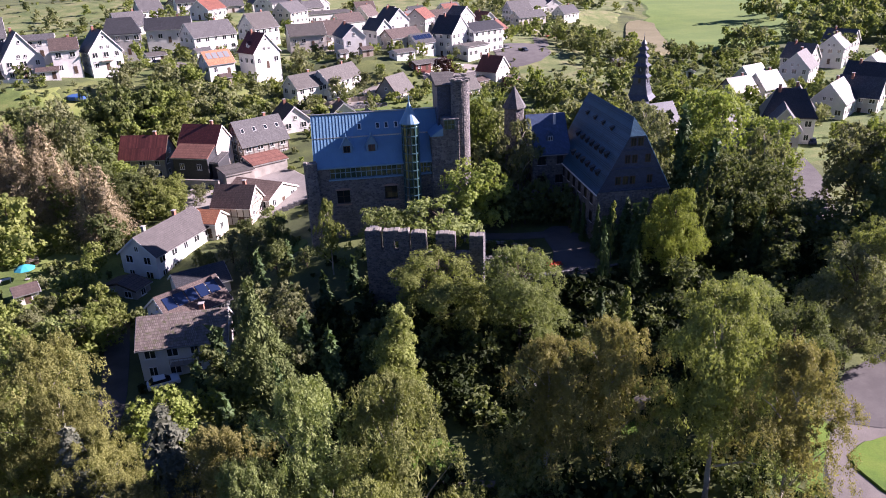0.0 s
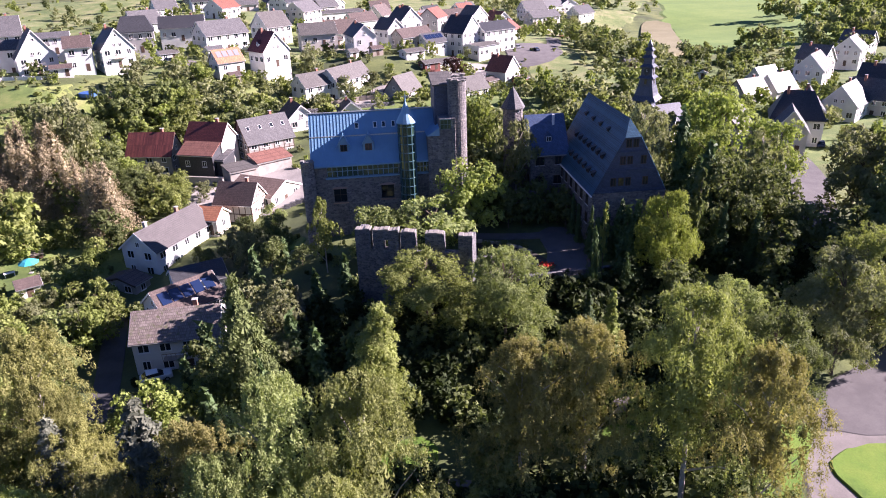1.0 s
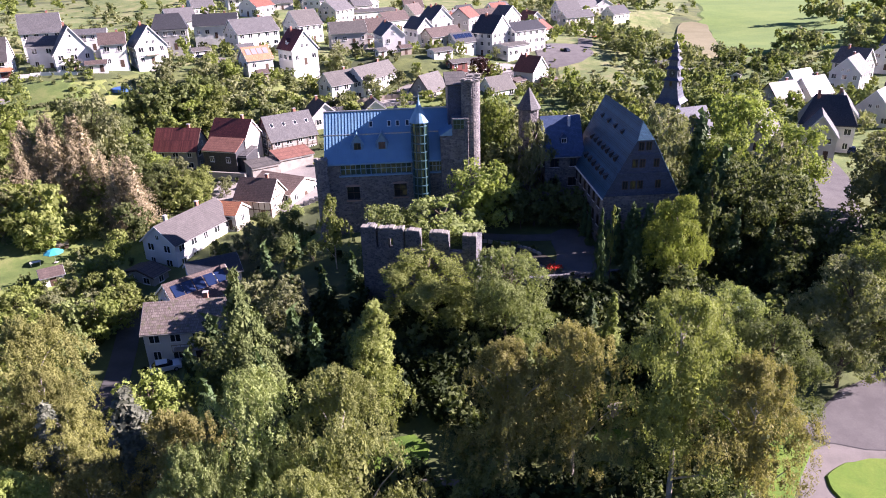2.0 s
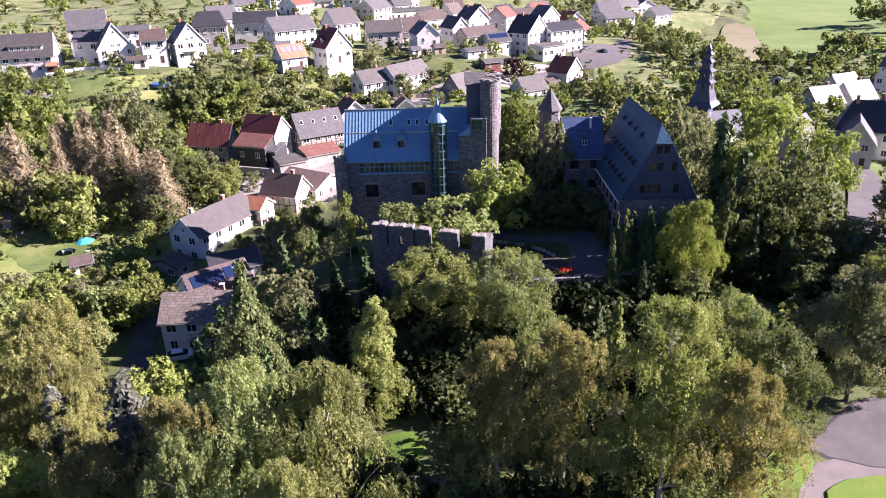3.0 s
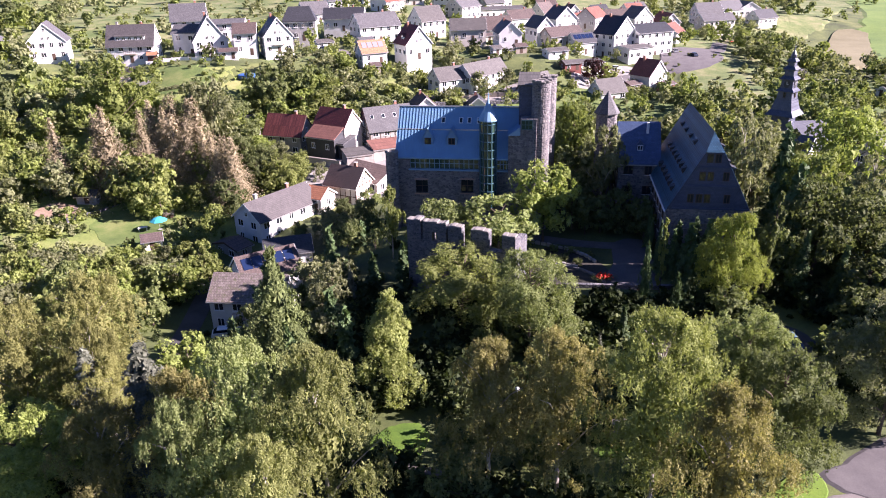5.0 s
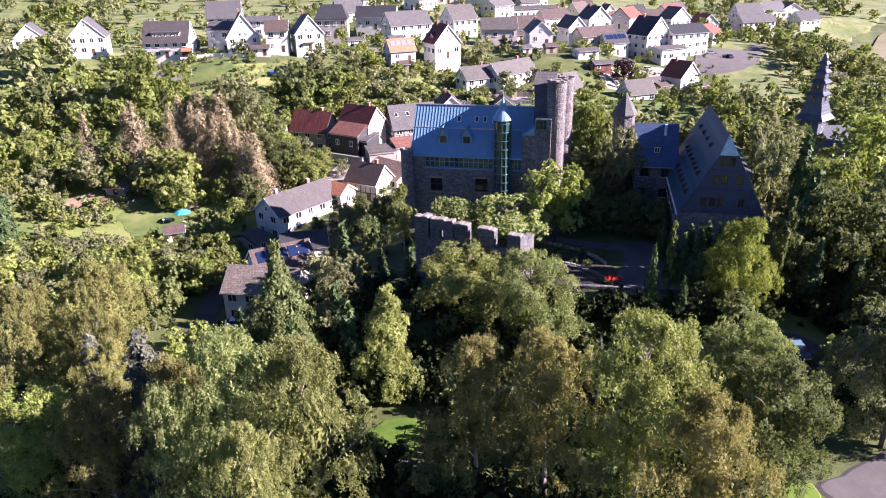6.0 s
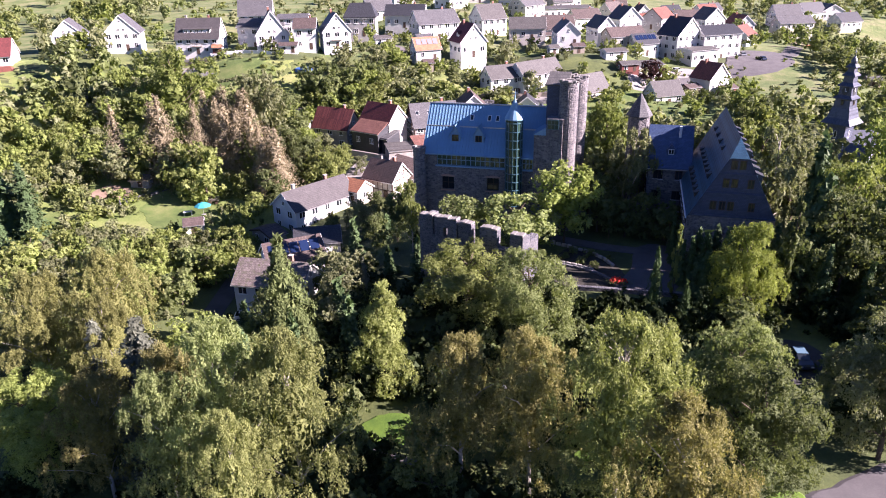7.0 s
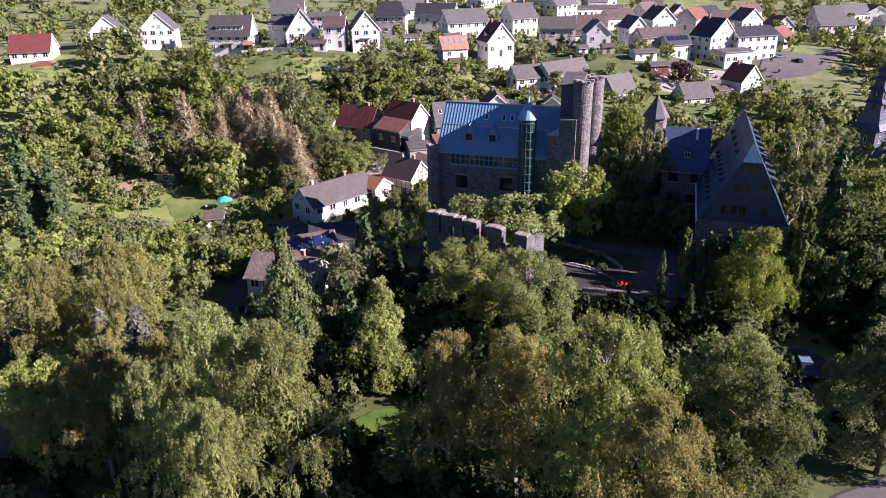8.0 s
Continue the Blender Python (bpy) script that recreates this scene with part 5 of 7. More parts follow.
box(bm, (0, TH, -4), (1.1, 3.5, 9.8), 0.06)
part("return_wall", bm, M["ruin"], ruin)

# low walls and beds of the courtyard
terrace = thing("terrace_wall", pose(22.5, 87.3, 0, 0, 0, 4), "low shaded rubble terrace wall below the courtyard", "wall", kind="structure")
bm = bmesh.new()
box(bm, (0, 0, -5), (15, 0.6, 0.35), 0.05)
part("wall", bm, M["ruin"], terrace)
def court_stones(line, n, label):
    """A row of pale edging stones set along a curved line."""
    pts = np.array(line, float)
    seg = np.concatenate([[0], np.cumsum(np.linalg.norm(np.diff(pts, axis=0), axis=1))])
    for i in range(n):
        d = seg[-1] * (i + 0.5) / n
        x, y = np.interp(d, seg, pts[:, 0]), np.interp(d, seg, pts[:, 1])
        j = min(int(np.searchsorted(seg, d)), len(pts) - 1)
        a = math.degrees(math.atan2(pts[j][1] - pts[j - 1][1], pts[j][0] - pts[j - 1][0]))
        bm = bmesh.new()
        box(bm, (-0.4, -0.2, -0.3), (0.4, 0.2, random.uniform(0.36, 0.5)), 0.08)
        st = part("edging_stone", bm, M["limestone"], None, label)
        st.matrix_basis = pose(x, y, ground(x, y) + 0.1, 0, 0, a + random.uniform(-8, 8))
        tagged(st, "", "stone", "edging stones")


court_stones([(17.0, 103.4), (19.2, 102.5), (23.6, 100.2), (25.7, 98.2), (27.3, 95.8)], 13, "pale edging stone of the upper court bed")
court_stones([(18.5, 95.8), (20.9, 95.2), (22.7, 94.5), (24.5, 93.7)], 7, "pale edging stone of the lower court bed")
bed_wall = thing("bed_wall", pose(0, 0, 0), "low dark rubble wall of the lower court bed", "wall", kind="structure")
for (ax, ay), (bx, by) in (((18.0, 95.4), (21.6, 94.6)), ((21.6, 94.6), (24.8, 93.2)), ((24.8, 93.2), (27.0, 91.2)), ((27.0, 91.2), (28.2, 89.0))):
    bm = bmesh.new()
    box(bm, (0, -0.25, -0.5), (math.hypot(bx - ax, by - ay), 0.2, 0.42), 0.05)
    part("wall", bm, M["ruin"], bed_wall).matrix_basis = pose(ax, ay, ground(ax, ay), 0, 0, math.degrees(math.atan2(by - ay, bx - ax)))
bed = thing("flower_bed", pose(28.0, 90.0, ground(28.0, 90.0) + 0.3), "flower bed with red blossoms", "flower bed")
bm = bmesh.new()
for i in range(46):
    a, r = random.uniform(0, 6.28), 1.0 * math.sqrt(random.random())
    m = Matrix.Translation((r * 1.3 * math.cos(a), 0.6 * r * math.sin(a), random.uniform(0.3, 0.75)))
    bmesh.ops.create_icosphere(bm, subdivisions=1, radius=random.uniform(0.1, 0.2), matrix=m)
part("blossoms", bm, M["flower"], bed, "red blossoms")
rng = np.random.default_rng(5)
p = rng.normal(size=(700, 3)) * np.array((0.8, 0.45, 0.18)) + np.array((0, 0, 0.3))
lm = leaf_mesh("foliage", p, rng.normal(size=(700, 3)) + np.array((0, 0, 1)), rng.uniform(0.08, 0.18, 700), M["green"], rng)
shared("foliage", lm, bed)

# ---- the church ----
church = thing("church_tower", pose(71.6, 164.2, -0.6, 0, 0, -38) @ Matrix.Diagonal((0.76, 0.76, 1.0, 1)), "slate church tower with stepped tiers, bulb and flared skirt roof", "church")


def square_frustum(bm, r0, z0, r1, z1):
    """A square block that narrows from the half-width r0 at z0 to r1 at z1."""
    lo = [bm.verts.new((sx * r0, sy * r0, z0)) for sx, sy in ((-1, -1), (1, -1), (1, 1), (-1, 1))]
    hi = [bm.verts.new((sx * r1, sy * r1, z1)) for sx, sy in ((-1, -1), (1, -1), (1, 1), (-1, 1))]
    bm.faces.new(lo[::-1])
    bm.faces.new(hi)
    for i in range(4):
        bm.faces.new((lo[i], lo[(i + 1) % 4], hi[(i + 1) % 4], hi[i]))


bm = bmesh.new()
square_frustum(bm, 2.5, -4, 2.5, 9.4)
part("wall", bm, M["slatewall"], church)
bm = bmesh.new()
square_frustum(bm, 4.1, 8.3, 3.0, 9.5)
square_frustum(bm, 3.0, 9.5, 2.35, 11.6)
part("skirt_roof", bm, M["churchslate"], church, "flared slate skirt roof")
for r0, z0, r1, z1, out in ((2.25, 11.4, 1.95, 13.5, 2.6), (1.75, 13.9, 1.6, 16.1, 2.25), (1.35, 16.5, 1.25, 18.2, 1.8), (0.95, 18.6, 0.88, 19.9, 1.35)):
    bm = bmesh.new()
    square_frustum(bm, r0, z0, r1, z1)
    t = part("tier", bm, M["churchslate"], church, "slate-covered tier")
    bm = bmesh.new()
    square_frustum(bm, out * 0.96, z1 - 0.1, out, z1 + 0.06)
    square_frustum(bm, out, z1 + 0.06, r1 * 0.9, z1 + 0.7)
    part("skirt", bm, M["churchslate"], t, "projecting slate skirt")
bm = bmesh.new()
turned(bm, [(0.55, 20.4), (0.85, 20.9), (0.8, 21.3), (0.45, 21.8), (0.15, 22.2), (0.05, 23.0)], 10)
part("bulb", bm, M["churchslate"], church, "small slate bulb")
bm = bmesh.new()
bmesh.ops.create_uvsphere(bm, u_segments=10, v_segments=6, radius=0.16, matrix=Matrix.Translation((0, 0, 23.0)))
box(bm, (-0.03, -0.03, 23.0), (0.03, 0.03, 24.0))
part("finial", bm, M["metal"], church)
for a in (0, 90):
    bm = bmesh.new()
    bmesh.ops.create_cone(bm, cap_ends=True, segments=20, radius1=0.85, radius2=0.85, depth=0.14, matrix=pose(0, -1.74, 15.1, 90))
    c = part("clock_face", bm, M["darkslate"], church, "round dark clock face")
    c.matrix_basis = pose(0, 0, 0, 0, 0, a)
    bm = bmesh.new()
    box(bm, (-0.05, -1.84, 15.1), (0.05, -1.82, 15.7))
    box(bm, (-0.05, -1.84, 15.05), (0.45, -1.82, 15.15))
    part("clock_hand", bm, M["frame"], c)
    window(church, pose(0, 0, 0, 0, 0, a) @ pose(0, -2.2, 12.2), 0.7, 1.3, False, "wood")
    window(church, pose(0, 0, 0, 0, 0, a) @ pose(0, -2.5, 5.2), 0.8, 1.6, False)
house("white church nave with steep dark slate roof", 77.0, 166.0, 14, 9, 7.5, -4.0, 5.4, 4.2, "white", "churchslate", 0, name="church_nave", storeys=1, door=False, group="church")
house("low white church annexe with slate roof", 74.6, 159.2, -38, 5, 4.5, -4.0, 5.2, 2.8, "white", "churchslate", 0, name="church_annexe", storeys=1, door=False, group="church")


# ---- village houses: the lane below the castle ----
def lean_to(label, x, y, yaw, L, W, base, back, front, walls, roof, windows):
    """A building under one sloping roof, low at its front and high where it meets the next house."""
    h = thing("lean_to", pose(x, y, base, 0, 0, yaw), label, "building", "village houses")
    h["half_length"], h["half_width"] = L / 2, W / 2
    bm = bmesh.new()
    prism(bm, [(-W / 2, -4), (W / 2, -4), (W / 2, back), (-W / 2, front)], "x", -L / 2, L / 2)
    part("wall", bm, M[walls], h)
    dz = (back - front) / W
    bm = bmesh.new()
    prism(bm, [(-W / 2 - 0.35, front - 0.35 * dz + 0.02), (W / 2, back + 0.02), (W / 2, back + 0.2), (-W / 2 - 0.35, front - 0.35 * dz + 0.2)], "x", -L / 2 - 0.25, L / 2 + 0.25)
    part("roof", bm, M[roof], h)
    bm = bmesh.new()
    box(bm, (-L / 2 - 0.25, -W / 2 - 0.48, front - 0.25), (L / 2 + 0.25, -W / 2 - 0.34, front - 0.1), 0.02)
    part("gutter", bm, M["metal"], h)
    for i in range(windows):
        window(h, pose((i + 0.5) * L / windows - L / 2, -W / 2, front * 0.5), 1.1, 1.35)
    return h


house("white house with grey tiled gable roof and long side", -34.6, 126, 63, 16, 7.6, -9.6, 5.6, 3.0, "white", "mauvetile", 2, storeys=2)
house("white two-storey house with mossy tiled roof and balcony", -24.6, 89.4, 2, 11.5, 7.2, -9.5, 5.4, 2.7, "white", "mosstile", 1, balcony=True)
house("old house with skylights and solar panels on brown roof", -25.6, 97.2, 40, 9.5, 7, -9.2, 5.6, 2.6, "white", "browntile", 0, skylights=2, solar=True)
house("low shaded annexe with dark roof", -26, 108, 25, 8, 6, -9.0, 4.2, 1.8, "white", "darkslate", 0)
house("dark shed with low red-brown roof", -39.5, 114.2, 63, 3.5, 6.5, -9.8, 2.4, 0.9, "oldplaster", "browntile", 0, name="shed", door=False)
house("half-timbered house with dark brown tiled roof", -23.4, 140, -18, 8, 7, -7.0, 4.3, 3.3, "cream", "browntile", 1, timber="fr")
house("low house with orange tiled roof", -28.4, 133, -19, 5.5, 5, -6.6, 3.2, 1.6, "cream", "orangetile", 0, name="annexe")
house("old barn with wide faded brown tiled roof", -19.6, 148.2, -32, 11.5, 10, -6.3, 2.9, 2.2, "cream", "barntile", 0)
house("old house with corrugated dark red roof", -46.4, 167, -11, 10.5, 7, -3.9, 5.2, 4.3, "oldplaster", "corrugated", 1)
house("tall white farmhouse with dark red tiled roof", -32.9, 165.6, -21, 9.4, 7.0, -3.4, 7.4, 3.6, "cream", "darkred", 1, blank="r")
lean_to("slate-clad front of the farmhouse under a faded red lean-to roof", -34.7, 160.6, -21, 8.6, 4.4, -3.4, 7.6, 5.4, "darkslate", "fadedred", 2)
lean_to("narrow slate-clad stair lean-to beside the farmhouse", -29.2, 160.0, -21, 1.8, 5.0, -4.2, 6.0, 5.0, "darkslate", "greytile", 0)
house("grey-roofed half-timbered house with roof windows", -21.8, 172.2, 32, 12, 8.2, -3, 5.1, 4.8, "oldplaster", "greytile", 1, skylights=4, timber="fl")
lean_to("small half-timbered annexe with faded red sheet roof", -19.4, 161, 32, 8.5, 5, -3.4, 4.2, 3.2, "oldplaster", "fadedred", 0)
lean_to("grey outbuilding with flat pale roof beside the yard", -25.6, 156.2, 30, 6.5, 5.0, -4, 3.8, 3.3, "oldplaster", "palegrey", 0)
house("white gabled house with brown roof", -14.5, 185.5, 110, 9.5, 8, -1.7, 5.4, 3.6, "white", "browntile", 1)
house("small white cottage with dark roof behind the castle", -1, 197, 100, 6, 5.5, 0.0, 2.6, 2.2, "white", "darkslate", 1)
house("dark pointed-roof cottage behind the castle", 6, 176, 100, 8, 7, -1.5, 3.6, 4.0, "oldplaster", "darkslate", 0)
house("pale-roofed barn with dark gable", 15.2, 213.5, 52, 9.5, 7, -0.4, 4.6, 4.2, "oldplaster", "palegrey", 0, name="barn")
house("white house with pale weathered roof", -11.6, 213, 39, 10.2, 7, 1.4, 5.8, 3.1, "white", "palegrey", 1)
house("white house with weathered grey roof beside trees", -2, 220.5, 54, 17, 6.5, 1.6, 6.0, 3.3, "white", "palegrey", 1)
house("open garden shed with flat pale roof", -22, 203, 20, 8, 4.2, 0.8, 2.4, 0.5, "palewood", "palegrey", 0, name="shed")

retaining = thing("retaining_wall", pose(-33.4, 153.2, -4.2, 0, 0, -18), "pale old plaster retaining wall below the farmhouse", "wall", kind="structure")
bm = bmesh.new()
box(bm, (-4.8, 0, -3), (4.8, 0.6, 2.4), 0.05)
part("wall", bm, M["oldplaster"], retaining)
bm = bmesh.new()
box(bm, (-4.9, -0.06, 2.4), (4.9, 0.66, 2.55), 0.03)
part("coping", bm, M["coping"], retaining, "grey coping slabs")
yard_wall = thing("yard_wall", pose(0, 0, 0), "low curved rubble wall beside the castle lawn", "wall", kind="structure")
for i in range(7):
    x, y = -14.2 + 1.1 * i, 140.5 + 2.0 * math.sin(i * 0.4)
    bm = bmesh.new()
    box(bm, (-0.62, -0.25, -1.2), (0.62, 0.25, 1.0), 0.05)
    part("wall", bm, M["ruin"], yard_wall).matrix_basis = pose(x, y, ground(x, y), 0, 0, 12 * math.cos(i * 0.4))

# ---- village houses: the slope beyond ----
house("white terraced house with grey roof and dormer band", -110.5, 209, 14, 14, 8.8, 12.8, 5.2, 5.6, "white", "mauvetile", 2, balcony=True, shed_dormer=9.0)
house("white gabled house with balcony", -89, 217, 118, 9.5, 10.4, 13.0, 5.4, 7.2, "white", "greytile", 1, balcony=True, dormers=1)
house("white house wing with grey roof", -98, 221, 4, 8, 7.5, 13.2, 7.0, 2.2, "white", "greytile", 0, name="house_wing")
house("white house with tall grey roof", -110, 246, 22, 12, 9, 15.5, 6.4, 5.2, "white", "greytile", 1)
house("white flat-roofed house with wide windows", -96, 248, 18, 11, 8, 15.2, 5.2, 1.2, "white", "greytile", 0)
house("white gabled house with slate gable edge", -68.8, 222, 122, 9, 9.0, 13.6, 5.6, 5.4, "white", "darkslate", 1, balcony=True)
house("white house with brown low roof", -77.2, 218, 18, 7, 7, 13.6, 6.8, 2.6, "white", "browntile", 1)
house("grey-clad house with dark slate roof", -69, 247, 14, 11, 9, 14.6, 6.6, 4.6, "greyplaster", "darkslate", 0, hip=2.2)
house("long low house with dark roof", -59, 269, 8, 15, 9, 15.4, 4.6, 3.4, "white", "darkslate", 1)
house("white two-storey house with grey roof and shaded gable", -43.5, 253, 38, 15.5, 10, 13.2, 5.6, 4.0, "white", "greytile", 1)
house("small white house with orange and solar roof", -35.8, 215, 35, 8, 6.4, 11.2, 3.6, 3.1, "white", "orangetile", 0, solar=True, panels="palepanel")
house("white gabled house with dark red roof", -24.6, 225.5, 128, 8.6, 9, 11.2, 4.9, 5.2, "white", "darkred", 1, dormers=1)
house("large white house with pale sunlit roof", -30, 284, 42, 11, 10.5, 11.2, 6.4, 4.9, "white", "palegrey", 1)
house("white house with dark blue-grey roof", 3.4, 257, 105, 13, 8, 11.6, 4.2, 3.6, "white", "darkslate", 1)
house("low house with pale grey metal roof", -12, 268, 12, 13, 9, 11.6, 4.2, 3.4, "cream", "palegrey", 1)
house("low hall with brown flat roof", 22.6, 271.5, 35, 14.5, 7.6, 8.8, 4.2, 2.7, "oldplaster", "browntile", 0)
house("white house with dark steep roof", 22.2, 304, 118, 11, 9.5, 11, 5.0, 4.4, "white", "darkslate", 1)
house("white house with solar roof", 29.6, 270.4, 36, 9.6, 7, 6.2, 4.4, 3.0, "white", "darkslate", 0, solar=True, timber="r")
house("large white school house with dark roof", 42.5, 278, 138, 9.5, 13, 4.5, 8.4, 5.8, "white", "darkslate", 1, storeys=3)
house("long white school wing with flat grey roof", 55, 285, 33, 16, 11, 3.6, 9.0, 2.6, "white", "darkslate", 0, storeys=3, name="school_wing")
house("flat-roofed white annexe with red-framed windows", 48.6, 272, 37, 11.5, 9.5, 3.7, 4.8, 0.4, "white", "palegrey", 0, name="annexe", ww=1.6)
house("white house with red tiled roof", 51.3, 241, 135, 8, 9, -1.1, 5.0, 4.5, "white", "redtile", 1)
house("white garage with pale metal roof", 36.6, 218.5, 32, 9, 7, -0.6, 3.2, 3.4, "white", "palegrey", 0, name="garage")
house("white flat-roofed house behind the copper beech", 30, 244, 30, 11, 8, 1.8, 5.4, 0.7, "white", "palegrey", 0)
house("white low house beside the street", 14, 236, 28, 10, 7, 2.6, 3.2, 1.6, "white", "browntile", 0)
house("white gabled house with grey roof", -160, 207, 122, 10.5, 10, 13.0, 5.6, 4.6, "white", "greytile", 0)
house("white gabled house beside a large tree", -140.5, 210, 118, 10.5, 11, 13.4, 5.8, 5.4, "white", "greytile", 0)
house("white house with dark red mansard roof", -166, 180, 30, 12, 10, 9, 6.2, 4.6, "white", "darkred", 1)
house("small white house with bright red tiled roof", -157, 174, 30, 8, 8, 6.2, 3.6, 3.0, "white", "redtile", 0, hip=2.6)
random.seed(11)
for i, (hx, hy) in enumerate(((-20, 318), (4, 330), (30, 345), (52, 352), (-52, 312), (-4, 295), (74, 372), (96, 388), (110, 405), (124, 392), (-78, 290), (-30, 350), (14, 372), (-66, 345), (60, 398))):
    house("distant white village house with a " + ("dark slate" if i % 3 else "grey tiled") + " roof", hx, hy, random.choice((20, 35, 110, 60)), random.uniform(10, 14), random.uniform(8, 10), ground(hx, hy) + 0.1,
          random.uniform(3.6, 5.6), random.uniform(3, 4.6), random.choice(("white", "white", "cream")), random.choice(("darkslate", "greytile", "browntile", "redtile")), 1)
PLOTS = [(o.location.x, o.location.y) for o in scene.objects if "half_length" in o]
for i in range(60):
    hx, hy = random.uniform(-80, 74), random.uniform(285, 420)
    if len(PLOTS) > 128 or min(math.hypot(hx - px, hy - py) for px, py in PLOTS) < 17 or abs(hx + 8) < 22 and abs(hy - 345) < 18:
        continue
    PLOTS.append((hx, hy))
    roof_kind = random.choice(("darkslate", "greytile", "browntile", "greytile", "palegrey", "redtile"))
    house("distant village house with a " + {"darkslate": "dark slate", "greytile": "grey tiled", "browntile": "brown tiled", "palegrey": "pale weathered", "redtile": "red tiled"}[roof_kind] + " roof", hx, hy, random.choice((18, 32, 112, 64, 128)),
          random.uniform(9, 14), random.uniform(7.5, 9.5), ground(hx, hy) + 0.1, random.uniform(3.2, 5.4), random.uniform(2.8, 4.6), random.choice(("white", "white", "cream", "greyplaster")), roof_kind, 1)
house("large flat-roofed village hall", -8, 345, 24, 26, 14, ground(-8, 345), 4.5, 0.6, "white", "palegrey", 0, name="village_hall")

house("white house with dark hipped roof", 14.4, 275, 119, 10, 7, 11.0, 4.6, 3.6, "white", "darkslate", 0)
house("light blue house with red-brown roof", 35.4, 318, 61, 11, 9, 10.5, 4.6, 3.6, "greyplaster", "redtile", 0)
house("white gabled house above the school", 58, 349, 126, 9, 11, 7.6, 4.2, 4.6, "white", "greytile", 0)
house("long bungalow with grey roof", 96, 366, 24, 17, 8, 5.4, 3.4, 2.6, "cream", "greytile", 0)
house("white two-storey house by the meadow", 120, 412, 106, 12, 11, 5.4, 5.0, 3.0, "white", "greytile", 0)

# ---- village houses beyond the street ----
house("white house with grey lean roof and brown garage door", 100.5, 149, 62, 8, 7, -2.6, 5.4, 4.4, "cream", "greytile", 0)
house("large white house with steep black slate roof", 106.6, 156.8, 152, 11.5, 10, -3.2, 6.6, 6.0, "white", "darkslate", 1, hip=3.0)
house("low house with pale grey roof", 90, 156, 40, 9, 7, -2, 4.6, 3.6, "oldplaster", "greytile", 0)
house("white house with sunlit pale roof", 118, 170, 60, 9, 7.5, -3, 5.0, 4.6, "cream", "greytile", 1)
house("white house with dark slate roof", 132, 175, 40, 12, 9, -3.2, 5.0, 4.8, "white", "darkslate", 1)
house("white house with grey slate roof", 142, 178, 130, 11, 8, -3.2, 5.2, 4.6, "cream", "greytile", 1)
house("dark slate cottage beside the garden", 118, 200, 20, 10, 8, -4.2, 4.2, 4.2, "oldplaster", "darkslate", 1)
house("dark-roofed cottage with white gable", 130, 205, 24, 10, 8, -4.2, 4.2, 4.4, "white", "darkslate", 1)
house("white cottage with dark roof and garden", 134.7, 221, 26, 10, 8, -5, 4.2, 4.6, "cream", "darkslate", 0)
house("pale-roofed white house by the lane", 151, 220, 44, 12, 9, -3, 6.0, 4.6, "white", "greytile", 1)
house("tall white house with pale roof", 162, 236, 120, 10, 8.5, -3, 6.0, 4.6, "cream", "greytile", 1)
house("white house with dark roof and garden", 184, 249, 44, 12, 9, -2, 6.0, 4.2, "white", "darkslate", 1)
house("white house with grey tiled roof", 196, 262, 124, 11, 9, -2, 6.0, 4.2, "cream", "greytile", 1)
house("white house with dark tiled roof", 172, 212, 40, 12, 9, -3, 5.6, 4.2, "white", "darkslate", 1)
house("white house with slate roof", 158, 196, 130, 12, 9, -3, 5.6, 4.4, "cream", "darkslate", 1)

# ---- trees: the row before the castle ----
random.seed(3)
tree("birch", "sage", -4.6, 42.8, 16.0, 0.8, 0)
tree("birch", "birch", 2.0, 43.6, 15.8, 0.8, 0)
tree("birch", "birch", -0.5, 37.0, 11.5, 0.72, 0)
tree("birch", "sage", -9.0, 40.0, 12.0, 0.75, 0)
tree("birch", "rust", -12.2, 45.5, 10.8, 0.85, 0)
tree("birch", "rust", -18.5, 42.5, 9.4, 0.9, 0)
tree("birch", "autumn", -23.5, 51.0, 8.0, 0.9, 0)
tree("birch", "autumn", -30, 59.6, 12.6, 0.95, 0)
tree("birch", "autumn", -36, 55, 11.4, 0.9, 0)
tree("birch", "autumn", -27, 55.5, 9.8, 0.75, 0)
tree("spruce", "bluespruce", -16.7, 47.7, 12.6, 1.1, 0)
tree("spruce", "bluespruce", -24.8, 51.7, 8.8, 1.1, 0)
tree("broad", "bright", -21, 62.5, 3.4, 1.0, 1)
tree("broad", "bright", -27.5, 44.5, 6.0, 1.0, 0)
tree("birch", "rust", 15.2, 49.2, 13.4, 0.9, 0)
tree("birch", "rust", 21.6, 50.0, 14.4, 0.85, 0)
tree("birch", "lime", 29.2, 45.8, 18.9, 0.85, 0, "tall birch with bright yellow-green leaves")
tree("birch", "rust", 34.2, 42.4, 15.2, 0.8, 0)
tree("broad", "green", 41.2, 54.0, 12.4, 0.72, 0)
tree("broad", "olive", 53.5, 61, 13.0, 0.8, 0)
tree("broad", "lime", 58, 64, 14.5, 0.8, 0)
tree("cone", "lime", 3.3, 63, 11.0, 0.82, 0, "slim pointed tree with layered green leaves")
tree("broad", "lime", 9.3, 77, 10.0, 1.3, 0)
tree("broad", "sage", 18.2, 70.5, 12.3, 0.82, 0, "egg-shaped tree with grey-green leaves beside the ruin")
tree("weeping", "cedar", -11.6, 67.5, 13.4, 1.12, 0)
tree("broad", "olive", -9.0, 79.5, 4.8, 0.9, 1)
tree("spruce", "bluespruce", -6.7, 82.6, 4.2, 0.6, 1)
tree("broad", "green", -13, 103.5, 2.6, 0.8, 1)
